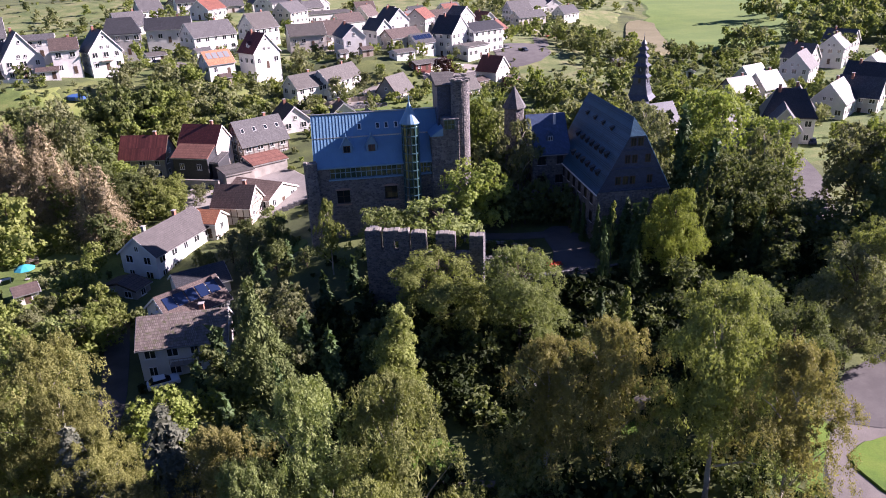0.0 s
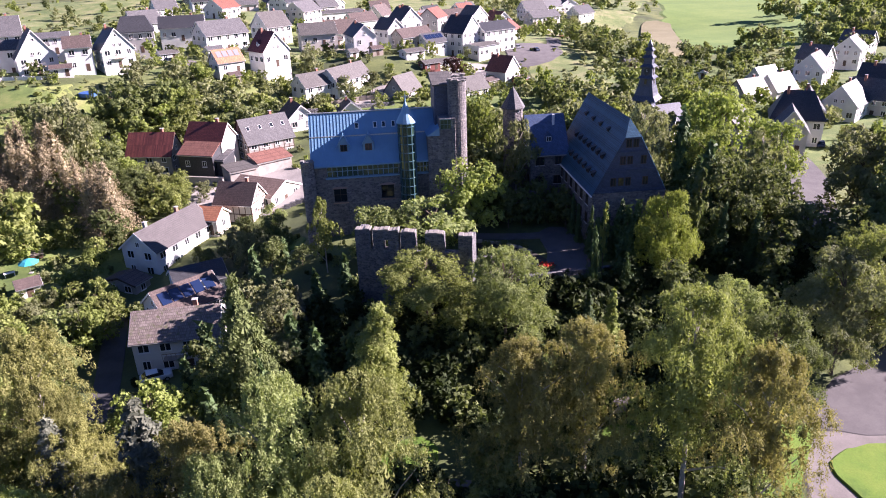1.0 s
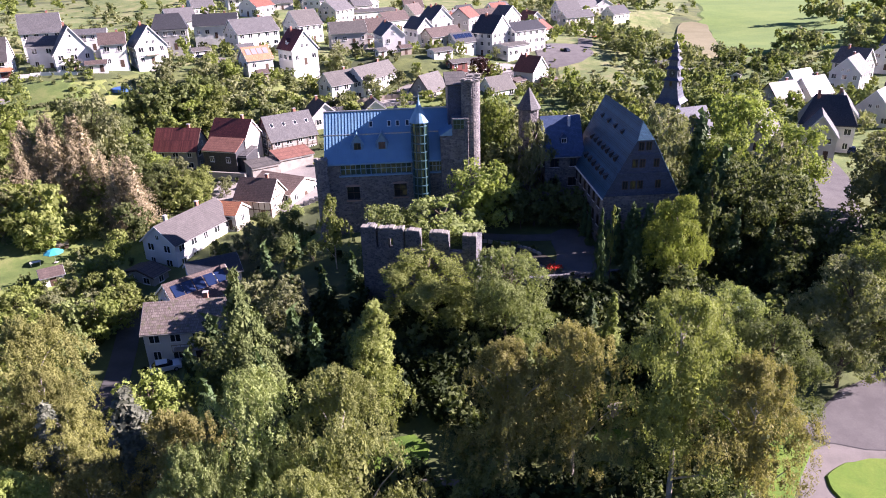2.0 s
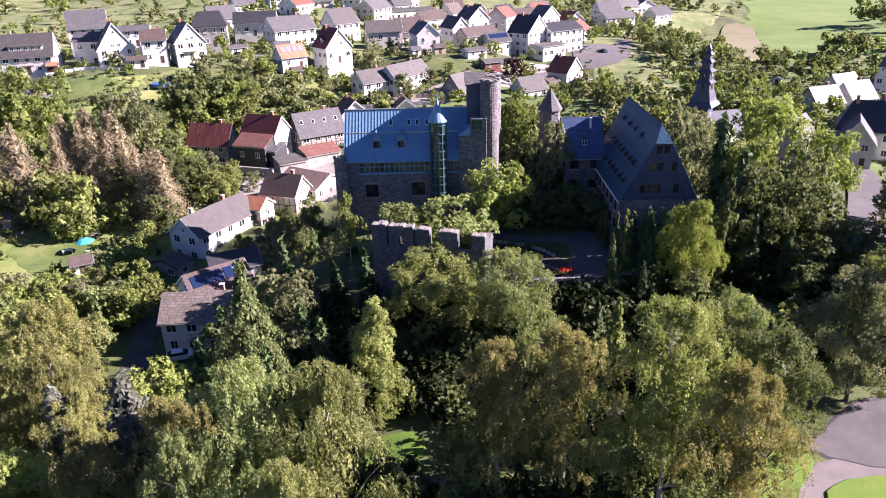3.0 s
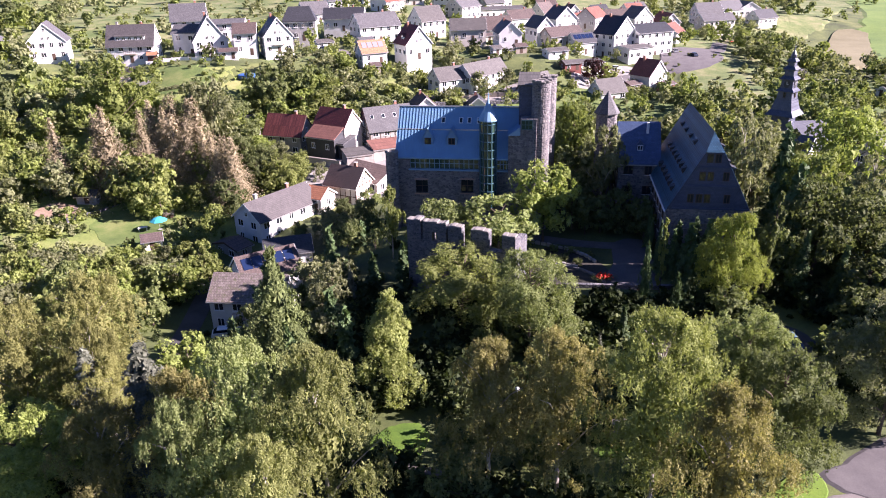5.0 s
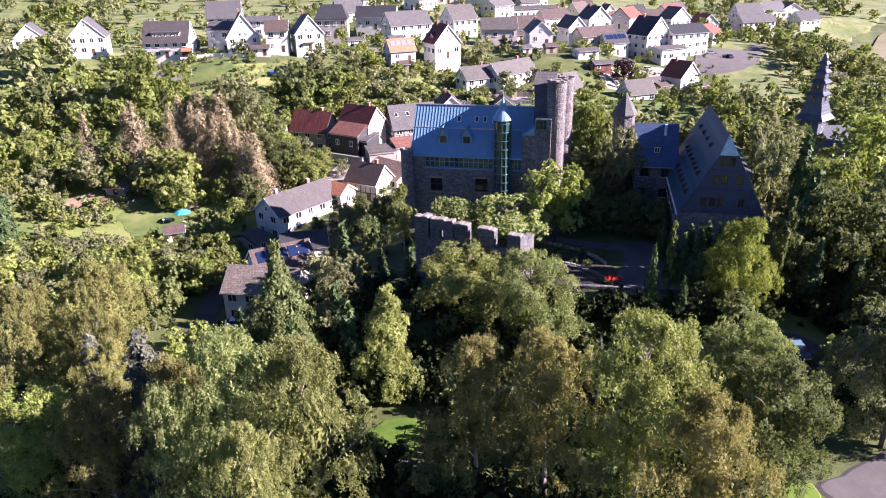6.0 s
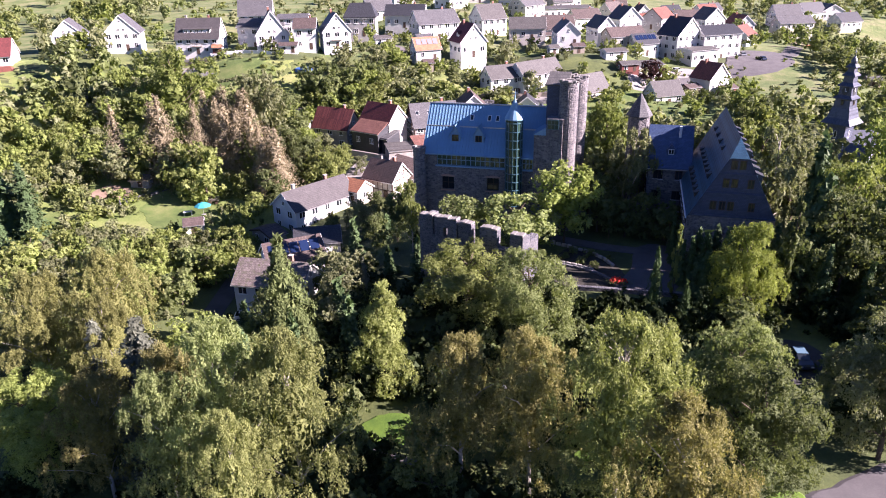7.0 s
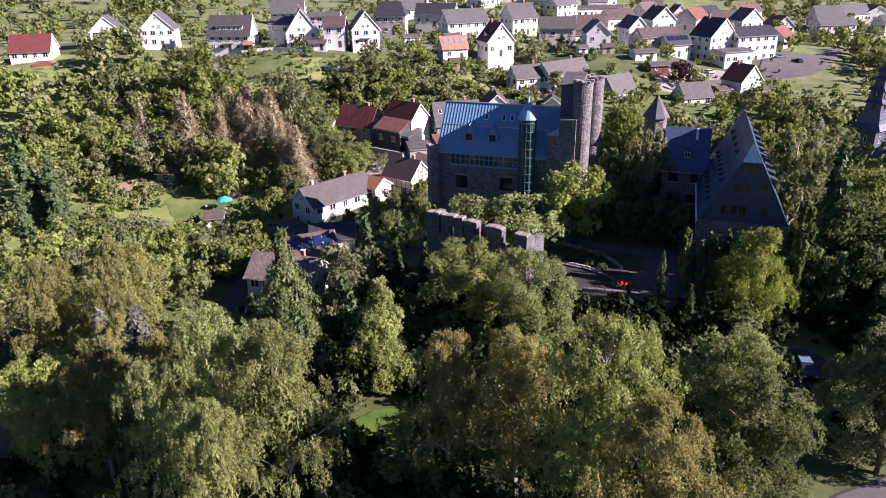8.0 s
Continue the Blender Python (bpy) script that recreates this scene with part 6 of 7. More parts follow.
tree("birch", "lime", -3.9, 96.4, 11.0, 0.7, 1)
tree("broad", "sage", 4.4, 96.5, 9.4, 1.15, 1)
tree("broad", "sage", 12.5, 97, 9.9, 1.3, 1)
tree("broad", "bright", 19.2, 103.5, 12.8, 1.0, 1)
tree("broad", "bright", 23.6, 124.5, 19.2, 0.55, 1)
tree("birch", "olive", 28.6, 114.2, 17.0, 0.8, 1)
tree("broad", "gold", 43.4, 84.6, 12.9, 0.66, 0)
tree("spruce", "needle", 38.6, 87, 10.5, 0.75, 1)
tree("broad", "green", 47.5, 91.5, 8.5, 0.8, 1)
tree("spruce", "needle", 52.4, 94, 17, 0.85, 1)
tree("broad", "green", 56.5, 92.8, 15, 0.75, 1)
for tx, ty, tz in ((38.4, 95.3, 7.6), (40.8, 94.8, 8.2), (43.2, 95.2, 7.8), (45.8, 95.4, 8.4), (36.6, 92.6, 6.6), (39.4, 93.2, 7.4), (48.4, 95.6, 9.0)):
    tree("spruce", "needle", tx, ty, tz, 0.85, 1)
for tx, ty, tz, lf in ((27, 127.5, 14, "olive"), (31.5, 130, 13, "lime"), (36, 129, 14, "olive"), (40.5, 131.5, 13.5, "sage"), (45, 134, 14.5, "olive"), (50.5, 131, 15, "lime"), (54.5, 136, 14, "olive"), (35, 138, 12, "green"), (28, 137, 11, "lime"), (44, 142, 12, "green"), (59, 131, 14.5, "olive"), (66, 135, 7, "lime"), (22, 139, 10.5, "olive"), (52, 147, 10, "lime"), (62, 146, 11, "green")):
    tree("broad", lf, tx, ty, tz, 0.95, 3)
tree("spruce", "needle", 41.5, 91, 9.5, 0.8, 1)
tree("spruce", "needle", 45, 89, 9.0, 0.8, 1)
tree("broad", "green", 51.5, 90.5, 9.5, 0.8, 1)
tree("column", "green", 48.4, 87, 16.2, 0.6, 1)
tree("spruce", "needle", 53, 88, 9.5, 0.6, 1)
tree("spruce", "needle", 57.5, 87, 8.0, 0.7, 1)
tree("weeping", "needle", 32.6, 82.6, 9.4, 0.55, 1)
tree("column", "lime", 35.2, 86.5, 12.0, 0.5, 1)
tree("weeping", "needle", 36.5, 80, 6.5, 0.7, 1)
tree("spruce", "needle", 29.3, 74, 4.5, 0.8, 1)
tree("spruce", "bluespruce", 26.3, 71.5, 2.2, 0.7, 1)
tree("birch", "olive", 50.2, 111, 19.0, 0.75, 1)
tree("spruce", "needle", 55.2, 107, 18.6, 0.8, 1)
tree("broad", "bright", 59.5, 104, 16.0, 0.7, 1)
for tx, ty, tz in ((54, 99, 13), (57.5, 95.5, 11.5), (61, 97.5, 12.5), (51.5, 96, 12), (66.5, 95, 10.5)):
    tree("spruce", "needle", tx, ty, tz, 0.7, 1)
tree("birch", "olive", 64.5, 100, 16.6, 0.8, 1)
tree("broad", "green", 63, 93, 12.9, 0.9, 1)
tree("broad", "bright", 72, 128, 17.0, 0.85, 1)
tree("broad", "lime", 64, 118, 11.5, 0.8, 1)
tree("birch", "lime", 46, 128, 16, 0.8, 1)
tree("broad", "olive", 56, 124, 15, 0.8, 1)
tree("broad", "olive", 83, 100, 14.5, 0.9, 1)
tree("broad", "olive", 88, 108, 14, 0.9, 1)
tree("broad", "bright", 92, 98, 18, 0.9, 1)
tree("broad", "green", 80, 86, 15.5, 0.9, 1)
tree("broad", "bright", 78, 118, 13, 0.85, 1)
for tx, ty, tz in ((70, 82, 9), (64, 76, 8), (72, 72, 8), (84, 76, 9), (60, 84, 7), (66, 88, 8), (57, 80, 5), (42, 79, 5), (40, 74, 3), (35, 70, 2), (-9, 68, 1), (-16, 68, 0)):
    tree("broad", "green", tx, ty, tz, 1.0, 3)
for tx, ty, tz in ((-11, 95, 0), (-15, 96, -2), (-8, 101, 2), (-16, 110, -1), (24, 110, 9), (22, 116, 12), (33, 108, 4), (24, 132, 11), (40, 136, 11), (18, 128, 10), (28.5, 108.5, 6.5), (31.5, 109.5, 7), (34.5, 108, 6.5), (35, 104.5, 5.5), (26, 107.5, 5.5), (50, 140, 10), (60, 138, 11), (-12, 88, -1), (-17, 90, -3)):
    tree("broad", "green", tx, ty, tz, 0.95, 3)

for tx, ty, tz in ((97, 82, 22), (104, 92, 23), (96, 70, 20), (108, 82, 22), (102, 62, 19), (112, 74, 22), (94, 90, 21)):
    tree("broad", "green", tx, ty, tz, 0.9, 3)
for tx, ty, tz in ((-10, 66, 4), (-15, 63, 3), (-18, 77, 3), (-7, 74, 5), (-19, 70, 2), (-4, 70, 5), (0, 70, 3.5), (-5, 88, 4), (-1, 90, 5)):
    tree("spruce", "needle", tx, ty, tz, 0.95, 3)
for tx, ty in ((20, 97.5), (22.5, 96), (24.5, 94.6), (23.5, 99), (26.5, 98), (21, 99.8)):
    tree("shrub", "green", tx, ty, ground(tx, ty) + random.uniform(0.8, 1.4), 0.9, 3, "dark green shrub in the courtyard bed", name="shrub")

tree("broad", "sage", 39.6, 61.8, 11.0, 0.82, 0, "round olive-green tree behind the birches")
tree("spruce", "bright", 30.2, 69, 7.2, 0.8, 1, "young conifer with bright green needles")
for tx, ty, tz in ((27.5, 67, 2.5), (25, 66, 2), (41, 69.5, 3.5), (43.5, 71.5, 2.5), (13, 47.5, 4)):
    tree("broad", "green", tx, ty, tz, 0.9, 1)

for tx, ty, tz, w in ((36.0, 94.6, 8, 0.5), (37.6, 92, 7.5, 0.6), (35.5, 99, 6.5, 0.5), (35.4, 102.6, 6.8, 0.5)):
    tree("spruce", "needle", tx, ty, tz, w, 1)

# ---- trees: the valley and the slope beyond ----
random.seed(21)
for tx, ty, tz in ((-84.4, 129.7, 13.4), (-73.5, 131, 15.8), (-75.5, 133, 14), (-70, 139, 13.3), (-72.6, 148, 13.7), (-69, 148.5, 14), (-65.7, 147.5, 15.2), (-67.5, 144, 13), (-62.5, 146, 14.6), (-59.5, 145, 15), (-64, 142, 12), (-60.5, 141, 11.5), (-57, 142, 9), (-54, 140, 8.5), (-51, 138, 8), (-48.5, 135, 9), (-46, 133, 9), (-50.5, 133.5, 7)):
    tree("bare_spruce", "dead", tx, ty, tz, random.uniform(1.3, 1.75), 1, group="dead spruces")
tree("spruce", "needle", -83.5, 96, 14, 0.95, 1)
tree("broad", "bright", -88, 158, 22, 0.95, 1, "large rounded green tree below the houses")
tree("broad", "olive", -60, 153, 17.5, 0.75, 1)
tree("broad", "green", -59, 163, 10.6, 1.0, 1)
for tx, ty, tz, k, lf in ((-72, 173, 14, "broad", "green"), (-57.5, 182, 16, "broad", "green"), (-47, 182, 9, "broad", "bright"), (-43, 196, 10, "broad", "green"), (-36, 205, 10, "broad", "olive"), (-59, 207, 17, "broad", "olive"),
                          (-61, 127, 6.5, "broad", "lime"), (-66, 128, 7, "broad", "lime"), (-111, 188, 14, "broad", "bright"), (-105, 178, 17, "broad", "green"), (-12.5, 230, 16.5, "broad", "olive"), (33, 231, 10.5, "broad", "copper"),
                          (-62, 160, 6, "spruce", "needle"), (-54, 158, 6, "broad", "green"), (-44, 145, 3, "broad", "green"), (-40, 140, 2.5, "broad", "lime"), (-46, 128, 1, "broad", "green"), (-2, 212, 9, "broad", "olive"), (6, 216, 9.5, "broad", "olive")):
    tree(k, lf, tx, ty, tz, 0.95, 3)
for tx, ty, tz in ((-78, 96, 10), (-90, 90, 8), (-74, 86, 5), (-88, 100, 6)):
    tree("spruce", "needle", tx, ty, tz, 0.9, 1)


def grove(n, x0, x1, y0, y1, low, high, kinds, keep=None, wide=0.95):
    """Places for trees of mixed kinds, scattered over a stretch of land."""
    out = []
    for _ in range(n):
        x, y = random.uniform(x0, x1), random.uniform(y0, y1)
        if keep and not keep(x, y):
            continue
        k, lf = random.choice(kinds)
        out.append((k, lf, x, y, random.uniform(low, high), wide * random.uniform(0.85, 1.2)))
    return out


def clear(x, y, margin=1.5):
    """Whether a spot lies outside every house."""
    for o in HOUSES:
        q = o.matrix_basis.inverted() @ Vector((x, y, o.location.z))
        if abs(q.x) < o["half_length"] + margin and abs(q.y) < o["half_width"] + margin:
            return False
    return True


HOUSES = [o for o in scene.objects if "half_length" in o]
light = (("broad", "sage"), ("broad", "lime"), ("broad", "bright"), ("broad", "bright"), ("birch", "sage"), ("broad", "olive"), ("broad", "lime"))
mixed = (("broad", "green"), ("broad", "olive"), ("broad", "bright"), ("broad", "sage"), ("broad", "olive"), ("broad", "lime"))
bushes = (("shrub", "green"), ("shrub", "olive"), ("shrub", "bright"), ("shrub", "lime"), ("broad", "olive"))


def plant(spots):
    for k, lf, x, y, h, w in spots:
        if -80 < x < -41 and 86 < y < 114:
            h = min(h, 3.0 + 0.18 * max(0, 106 - y) + 1.2 * random.random())
        tree(k, lf, x, y, ground(x, y) + h, w, 3)


plant(grove(84, -84, -39, 60, 112, 6, 10, light, lambda x, y: clear(x, y) and (x < -41 or y < 74) and not (-80 < x < -72 and 84 < y < 97) and not (-76 < x < -50 and y > 105) and not (-89 < x < -74 and y > 99)))
plant(grove(24, -46, -38, 62, 110, 4, 7, light, lambda x, y: clear(x, y)))
plant(grove(24, -36, -14, 60, 70, 4, 7, light, lambda x, y: x < -34 or x > -28 or y < 66))
plant(grove(14, -52, -39, 98, 124, 3, 6, light, lambda x, y: clear(x, y)))
plant(grove(16, -20, -8, 60, 108, 4, 8, (("broad", "green"), ("broad", "olive"), ("spruce", "needle")), lambda x, y: clear(x, y, 3)))
wood = grove(34, -112, -78, 62, 130, 5, 10, light, lambda x, y: not (-91 < x < -74 and 97 < y < 114) and not (-87 < x < -74 and 114 < y < 127))
wood += grove(84, -114, -54, 124, 180, 5, 10, light, lambda x, y: clear(x, y, 4))
wood += grove(30, -66, -40, 170, 205, 5, 9, light, lambda x, y: clear(x, y, 4))
far_trees("valley_wood", "dense mixed trees on the valley slope", wood, "trees", 3)
far = []
far += grove(230, -52, -6, 176, 218, 1.6, 4.2, bushes, lambda x, y: clear(x, y, 2.5))
far += grove(50, -150, -105, 130, 200, 5, 10, mixed, lambda x, y: clear(x, y, 5) and not (x > -108 and 176 < y < 206))
far += grove(60, -210, -150, 110, 200, 5, 10, mixed, lambda x, y: clear(x, y, 6))
far += grove(60, -170, -105, 50, 130, 4, 9, mixed)
far += grove(34, 60, 114, 205, 265, 1.2, 3.6, bushes, lambda x, y: clear(x, y))
far += grove(40, 56, 100, 172, 222, 4, 9, mixed, lambda x, y: clear(x, y, 3) and (y > 182 or x > 90))
far += grove(46, 100, 165, 226, 288, 2, 6, mixed, lambda x, y: clear(x, y, 3))
far += grove(120, 178, 320, 285, 400, 9, 15, mixed, lambda x, y: x + 0.6 * (y - 285) > 196 + 0.9 * (y - 285) * (x < 230))
far += grove(40, 160, 260, 255, 300, 6, 11, mixed, lambda x, y: clear(x, y, 3))
far += grove(50, 84, 135, 300, 440, 4, 9, mixed, lambda x, y: clear(x, y, 3) and (x < 112 or y > 376))
far += grove(150, -150, 70, 228, 420, 2.5, 7, mixed, lambda x, y: clear(x, y, 3))
far += grove(150, -60, 62, 215, 310, 1.2, 3.5, bushes, lambda x, y: clear(x, y, 1.5))
far += grove(60, -130, -50, 200, 245, 1.2, 3.0, bushes, lambda x, y: clear(x, y, 1.5))
far += grove(130, -86, -41, 98, 136, 0.9, 2.4, bushes, lambda x, y: not (-73 < x < -55 and 107 < y < 128) and not (-86 < x < -75 and 116 < y < 126) and clear(x, y))
far += grove(200, -112, -42, 92, 178, 1.0, 3.0, bushes, lambda x, y: not (-73 < x < -55 and 107 < y < 128) and not (-86 < x < -75 and 116 < y < 126) and not (-88 < x < -75 and 100 < y < 112) and clear(x, y))
far += grove(40, 20, 52, 130, 178, 5, 9, mixed, lambda x, y: clear(x, y, 4))
far += grove(60, 230, 440, 560, 680, 9, 15, mixed)
far += grove(60, -340, -160, 200, 420, 5, 10, mixed, lambda x, y: clear(x, y, 5))
far += grove(110, -6, 62, 178, 236, 1.2, 4.0, bushes, lambda x, y: clear(x, y, 2) and not (26 < x < 44 and y > 226))
far += grove(60, 50, 160, 420, 700, 6, 10, mixed, lambda x, y: clear(x, y, 3))
far += grove(50, -260, 50, 400, 660, 5, 9, mixed)
far += grove(40, 70, 136, 300, 400, 3, 8, mixed, lambda x, y: clear(x, y, 3) and x < 112 + (y - 300) * 0.25)
far += grove(130, -200, -30, 205, 275, 1.5, 4.5, bushes + mixed, lambda x, y: clear(x, y, 1.2))
far += grove(70, -250, -190, 205, 300, 3, 8, light, lambda x, y: clear(x, y, 2))
far += grove(70, -250, -60, 240, 330, 1.2, 3.5, bushes, lambda x, y: clear(x, y, 2))
far += grove(46, 92, 160, 120, 215, 3, 6, light, lambda x, y: clear(x, y, 1.5) and not (84 < x < 106 and y < 152))
far += grove(90, -130, 70, 205, 300, 1.5, 4.5, mixed + bushes, lambda x, y: clear(x, y, 1.2))
far += grove(40, 120, 230, 400, 560, 4, 8, mixed, lambda x, y: x < 150 + (y - 370) * 0.58)
far += grove(60, -112, -70, 178, 210, 0.8, 2.2, bushes, lambda x, y: clear(x, y, 1.2) and not (-97 < x < -81 and 187 < y < 199))
far += grove(40, -330, -190, 250, 400, 4, 9, mixed, lambda x, y: clear(x, y, 3))
far += grove(120, -96, -58, 97, 130, 0.8, 2.4, bushes, lambda x, y: not (-70 < x < -56 and 111 < y < 127) and not (-85 < x < -77 and 118.5 < y < 124) and not (-86 < x < -79 and 103 < y < 109))
far += grove(40, -92, -74, 96, 118, 2.0, 4.2, light, lambda x, y: not (-87 < x < -78 and 102 < y < 111))
far += grove(70, 84, 128, 164, 236, 3, 6.5, light, lambda x, y: clear(x, y, 2))
far += grove(60, 120, 200, 150, 262, 3, 6, light, lambda x, y: clear(x, y, 1.5))
far += grove(34, 92, 124, 266, 334, 5, 9, mixed, lambda x, y: clear(x, y, 3))
far += grove(44, 104, 170, 244, 290, 3, 7, mixed, lambda x, y: clear(x, y, 3) and not (116 < x < 136 and 252 < y < 272))
# the slope of rough grass above the church lies open
far = [q for q in far if q[4] < 2.0 or not (60 < q[2] < 85 and 218 < q[3] < 292)]
far_trees("distant_trees", "distant mixed trees and bushes among the houses", far)
# shrubs with the near-black leaf carry the woodland shade in their colour
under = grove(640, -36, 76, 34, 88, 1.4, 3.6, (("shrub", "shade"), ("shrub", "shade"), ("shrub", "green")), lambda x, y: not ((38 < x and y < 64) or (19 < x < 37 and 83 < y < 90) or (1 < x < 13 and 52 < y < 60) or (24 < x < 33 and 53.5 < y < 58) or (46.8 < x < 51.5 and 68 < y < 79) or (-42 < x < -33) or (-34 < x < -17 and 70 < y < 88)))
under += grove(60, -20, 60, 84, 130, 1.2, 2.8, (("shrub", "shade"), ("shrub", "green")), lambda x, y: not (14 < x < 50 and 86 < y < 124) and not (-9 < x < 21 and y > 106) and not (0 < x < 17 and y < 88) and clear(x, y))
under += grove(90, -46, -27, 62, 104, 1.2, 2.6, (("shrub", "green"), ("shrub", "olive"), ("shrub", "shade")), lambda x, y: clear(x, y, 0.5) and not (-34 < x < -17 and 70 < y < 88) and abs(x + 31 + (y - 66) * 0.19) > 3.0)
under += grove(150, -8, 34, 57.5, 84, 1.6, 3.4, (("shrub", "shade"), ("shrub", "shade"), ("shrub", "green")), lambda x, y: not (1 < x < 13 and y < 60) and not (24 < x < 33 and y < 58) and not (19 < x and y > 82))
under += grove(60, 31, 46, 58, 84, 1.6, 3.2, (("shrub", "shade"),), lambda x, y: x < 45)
far_trees("undergrowth", "green shrubs below the trees, many coloured near-black for shade", under, "undergrowth")

weeds = (("shrub", "olive"), ("shrub", "lime"), ("shrub", "green"), ("shrub", "bright"))
tufts = grove(420, -125, -40, 62, 205, 0.4, 1.3, weeds, lambda x, y: clear(x, y) and not (-80 < x < -54 and 109 < y < 127))
tufts += grove(400, -60, 60, 130, 300, 0.4, 1.4, weeds, lambda x, y: clear(x, y) and not (26 < x < 60 and 224 < y < 264))
tufts += grove(240, 60, 180, 170, 300, 0.4, 1.6, weeds, lambda x, y: clear(x, y) and not (x > 136 and y > 290))
# low tufts below the trees, partly in the same shade-coloured leaf
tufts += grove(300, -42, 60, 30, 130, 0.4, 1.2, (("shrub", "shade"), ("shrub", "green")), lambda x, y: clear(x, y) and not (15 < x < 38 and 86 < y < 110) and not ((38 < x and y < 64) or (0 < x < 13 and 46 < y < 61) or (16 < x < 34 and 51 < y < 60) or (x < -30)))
tufts += grove(300, -190, 60, 205, 420, 0.4, 1.6, weeds, lambda x, y: clear(x, y))
far_trees("weeds", "rough weeds and low scrub on the slopes", tufts, "scrub", 4)

for tx, ty, tz, lf in ((-51.4, 150.5, 4.5, "green"), (-46, 146, 4.0, "green"), (-42, 148.5, 3.6, "olive"), (-36.4, 146.5, 2.2, "lime"), (-36, 140.5, 1.2, "lime"), (-49, 153.5, 3.8, "bright"), (-40, 143.5, 2.6, "lime"), (-44.5, 141, 2.8, "green"), (-47.5, 156, 2.0, "bright"), (-31.8, 145.5, 0.0, "olive")):
    tree("broad", lf, tx, ty, tz, 0.9, 1)
for tx, ty, tz, lf in ((-22, 117.5, -0.5, "olive"), (-25.5, 114.5, -3, "green"), (-18.5, 112.5, 1, "olive"), (-19.5, 122, 0, "green"), (-28, 119, -4, "lime"), (-15.5, 128, 0, "sage"), (-14, 118, 1.5, "green")):
    tree("broad", lf, tx, ty, tz, 0.8, 1)

# ---- small things ----
px, py = -57.4, 119.6
para = thing("parasol", pose(px, py, ground(px, py) + 0.2), "open turquoise garden parasol on the lawn", "parasol")
bm = bmesh.new()
turned(bm, [(0.03, 0), (0.03, 2.5)], 8)
part("pole", bm, M["metal"], para)
bm = bmesh.new()
turned(bm, [(1.75, 1.95), (1.75, 2.0), (1.0, 2.45), (0.05, 2.75)], 8)
part("canopy", bm, M["turquoise"], para, "turquoise canvas canopy")
bm = bmesh.new()
box(bm, (-0.35, -0.35, 0), (0.35, 0.35, 0.08), 0.02)
part("base", bm, M["greyplaster"], para)


def car(x, y, yaw, mat, label):
    z = ground(x, y) + 0.05
    c = thing("car", pose(x, y, z, 0, 0, yaw), label, "car")
    bm = bmesh.new()
    prism(bm, [(-2.05, 0.32), (2.05, 0.32), (2.1, 0.6), (1.95, 0.86), (1.0, 0.95), (-1.9, 1.0), (-2.08, 0.7)], "y", -0.87, 0.87)
    bmesh.ops.bevel(bm, geom=bm.edges[:], offset=0.07, segments=2, affect="EDGES")
    b = part("body", bm, mat, c)
    bm = bmesh.new()
    prism(bm, [(1.05, 0.93), (0.35, 1.4), (-1.2, 1.45), (-1.85, 0.98)], "y", -0.72, 0.72)
    bmesh.ops.bevel(bm, geom=bm.edges[:], offset=0.08, segments=2, affect="EDGES")
    part("cabin", bm, M["glass"], c, "dark car windows")
    bm = bmesh.new()
    box(bm, (-1.2, -0.66, 1.4), (0.32, 0.66, 1.5), 0.05)
    part("roof", bm, mat, c)
    for wx in (-1.3, 1.3):
        for wy in (-0.82, 0.82):
            bm = bmesh.new()
            bmesh.ops.create_cone(bm, cap_ends=True, segments=18, radius1=0.32, radius2=0.32, depth=0.2, matrix=pose(wx, wy, 0.32, 90))
            w = part("wheel", bm, M["rubber"], c)
            bm = bmesh.new()
            bmesh.ops.create_cone(bm, cap_ends=True, segments=12, radius1=0.19, radius2=0.19, depth=0.22, matrix=pose(wx, wy, 0.32, 90))
            part("rim", bm, M["metal"], w)
    for s in (-0.6, 0.6):
        bm = bmesh.new()
        box(bm, (2.0, s - 0.16, 0.6), (2.09, s + 0.16, 0.74), 0.02)
        part("headlight", bm, M["frame"], c)
    return c


def lamp(x, y):
    """A short path lamp with a pale globe."""
    t = thing("street_lamp", pose(x, y, ground(x, y)), "slim path lamp with a pale globe", "lamp")
    bm = bmesh.new()
    turned(bm, [(0.06, -0.2), (0.05, 3.4), (0.03, 3.6)], 8)
    part("pole", bm, M["metal"], t)
    bm = bmesh.new()
    bmesh.ops.create_uvsphere(bm, u_segments=12, v_segments=8, radius=0.24, matrix=Matrix.Translation((0, 0, 3.75)))
    part("globe", bm, M["frame"], t)


lamp(17.3, 60.6)
board = thing("information_board", pose(27.6, 57.6, ground(27.6, 57.6), 0, 0, 8), "wooden information board under a small flat roof", "sign")
for sx in (-0.9, 0.9):
    bm = bmesh.new()
    box(bm, (sx - 0.06, -0.06, -0.3), (sx + 0.06, 0.06, 2.3), 0.01)
    part("post", bm, M["wood"], board)
bm = bmesh.new()
box(bm, (-0.84, -0.03, 0.9), (0.84, 0.03, 1.9), 0.01)
part("panel", bm, M["palewood"], board, "weathered board panel")
bm = bmesh.new()
prism(bm, [(-0.55, 2.3), (0.55, 2.3), (0.55, 2.38), (0, 2.6), (-0.55, 2.38)], "x", -1.2, 1.2)
part("roof", bm, M["palewood"], board, "pale shingle roof")


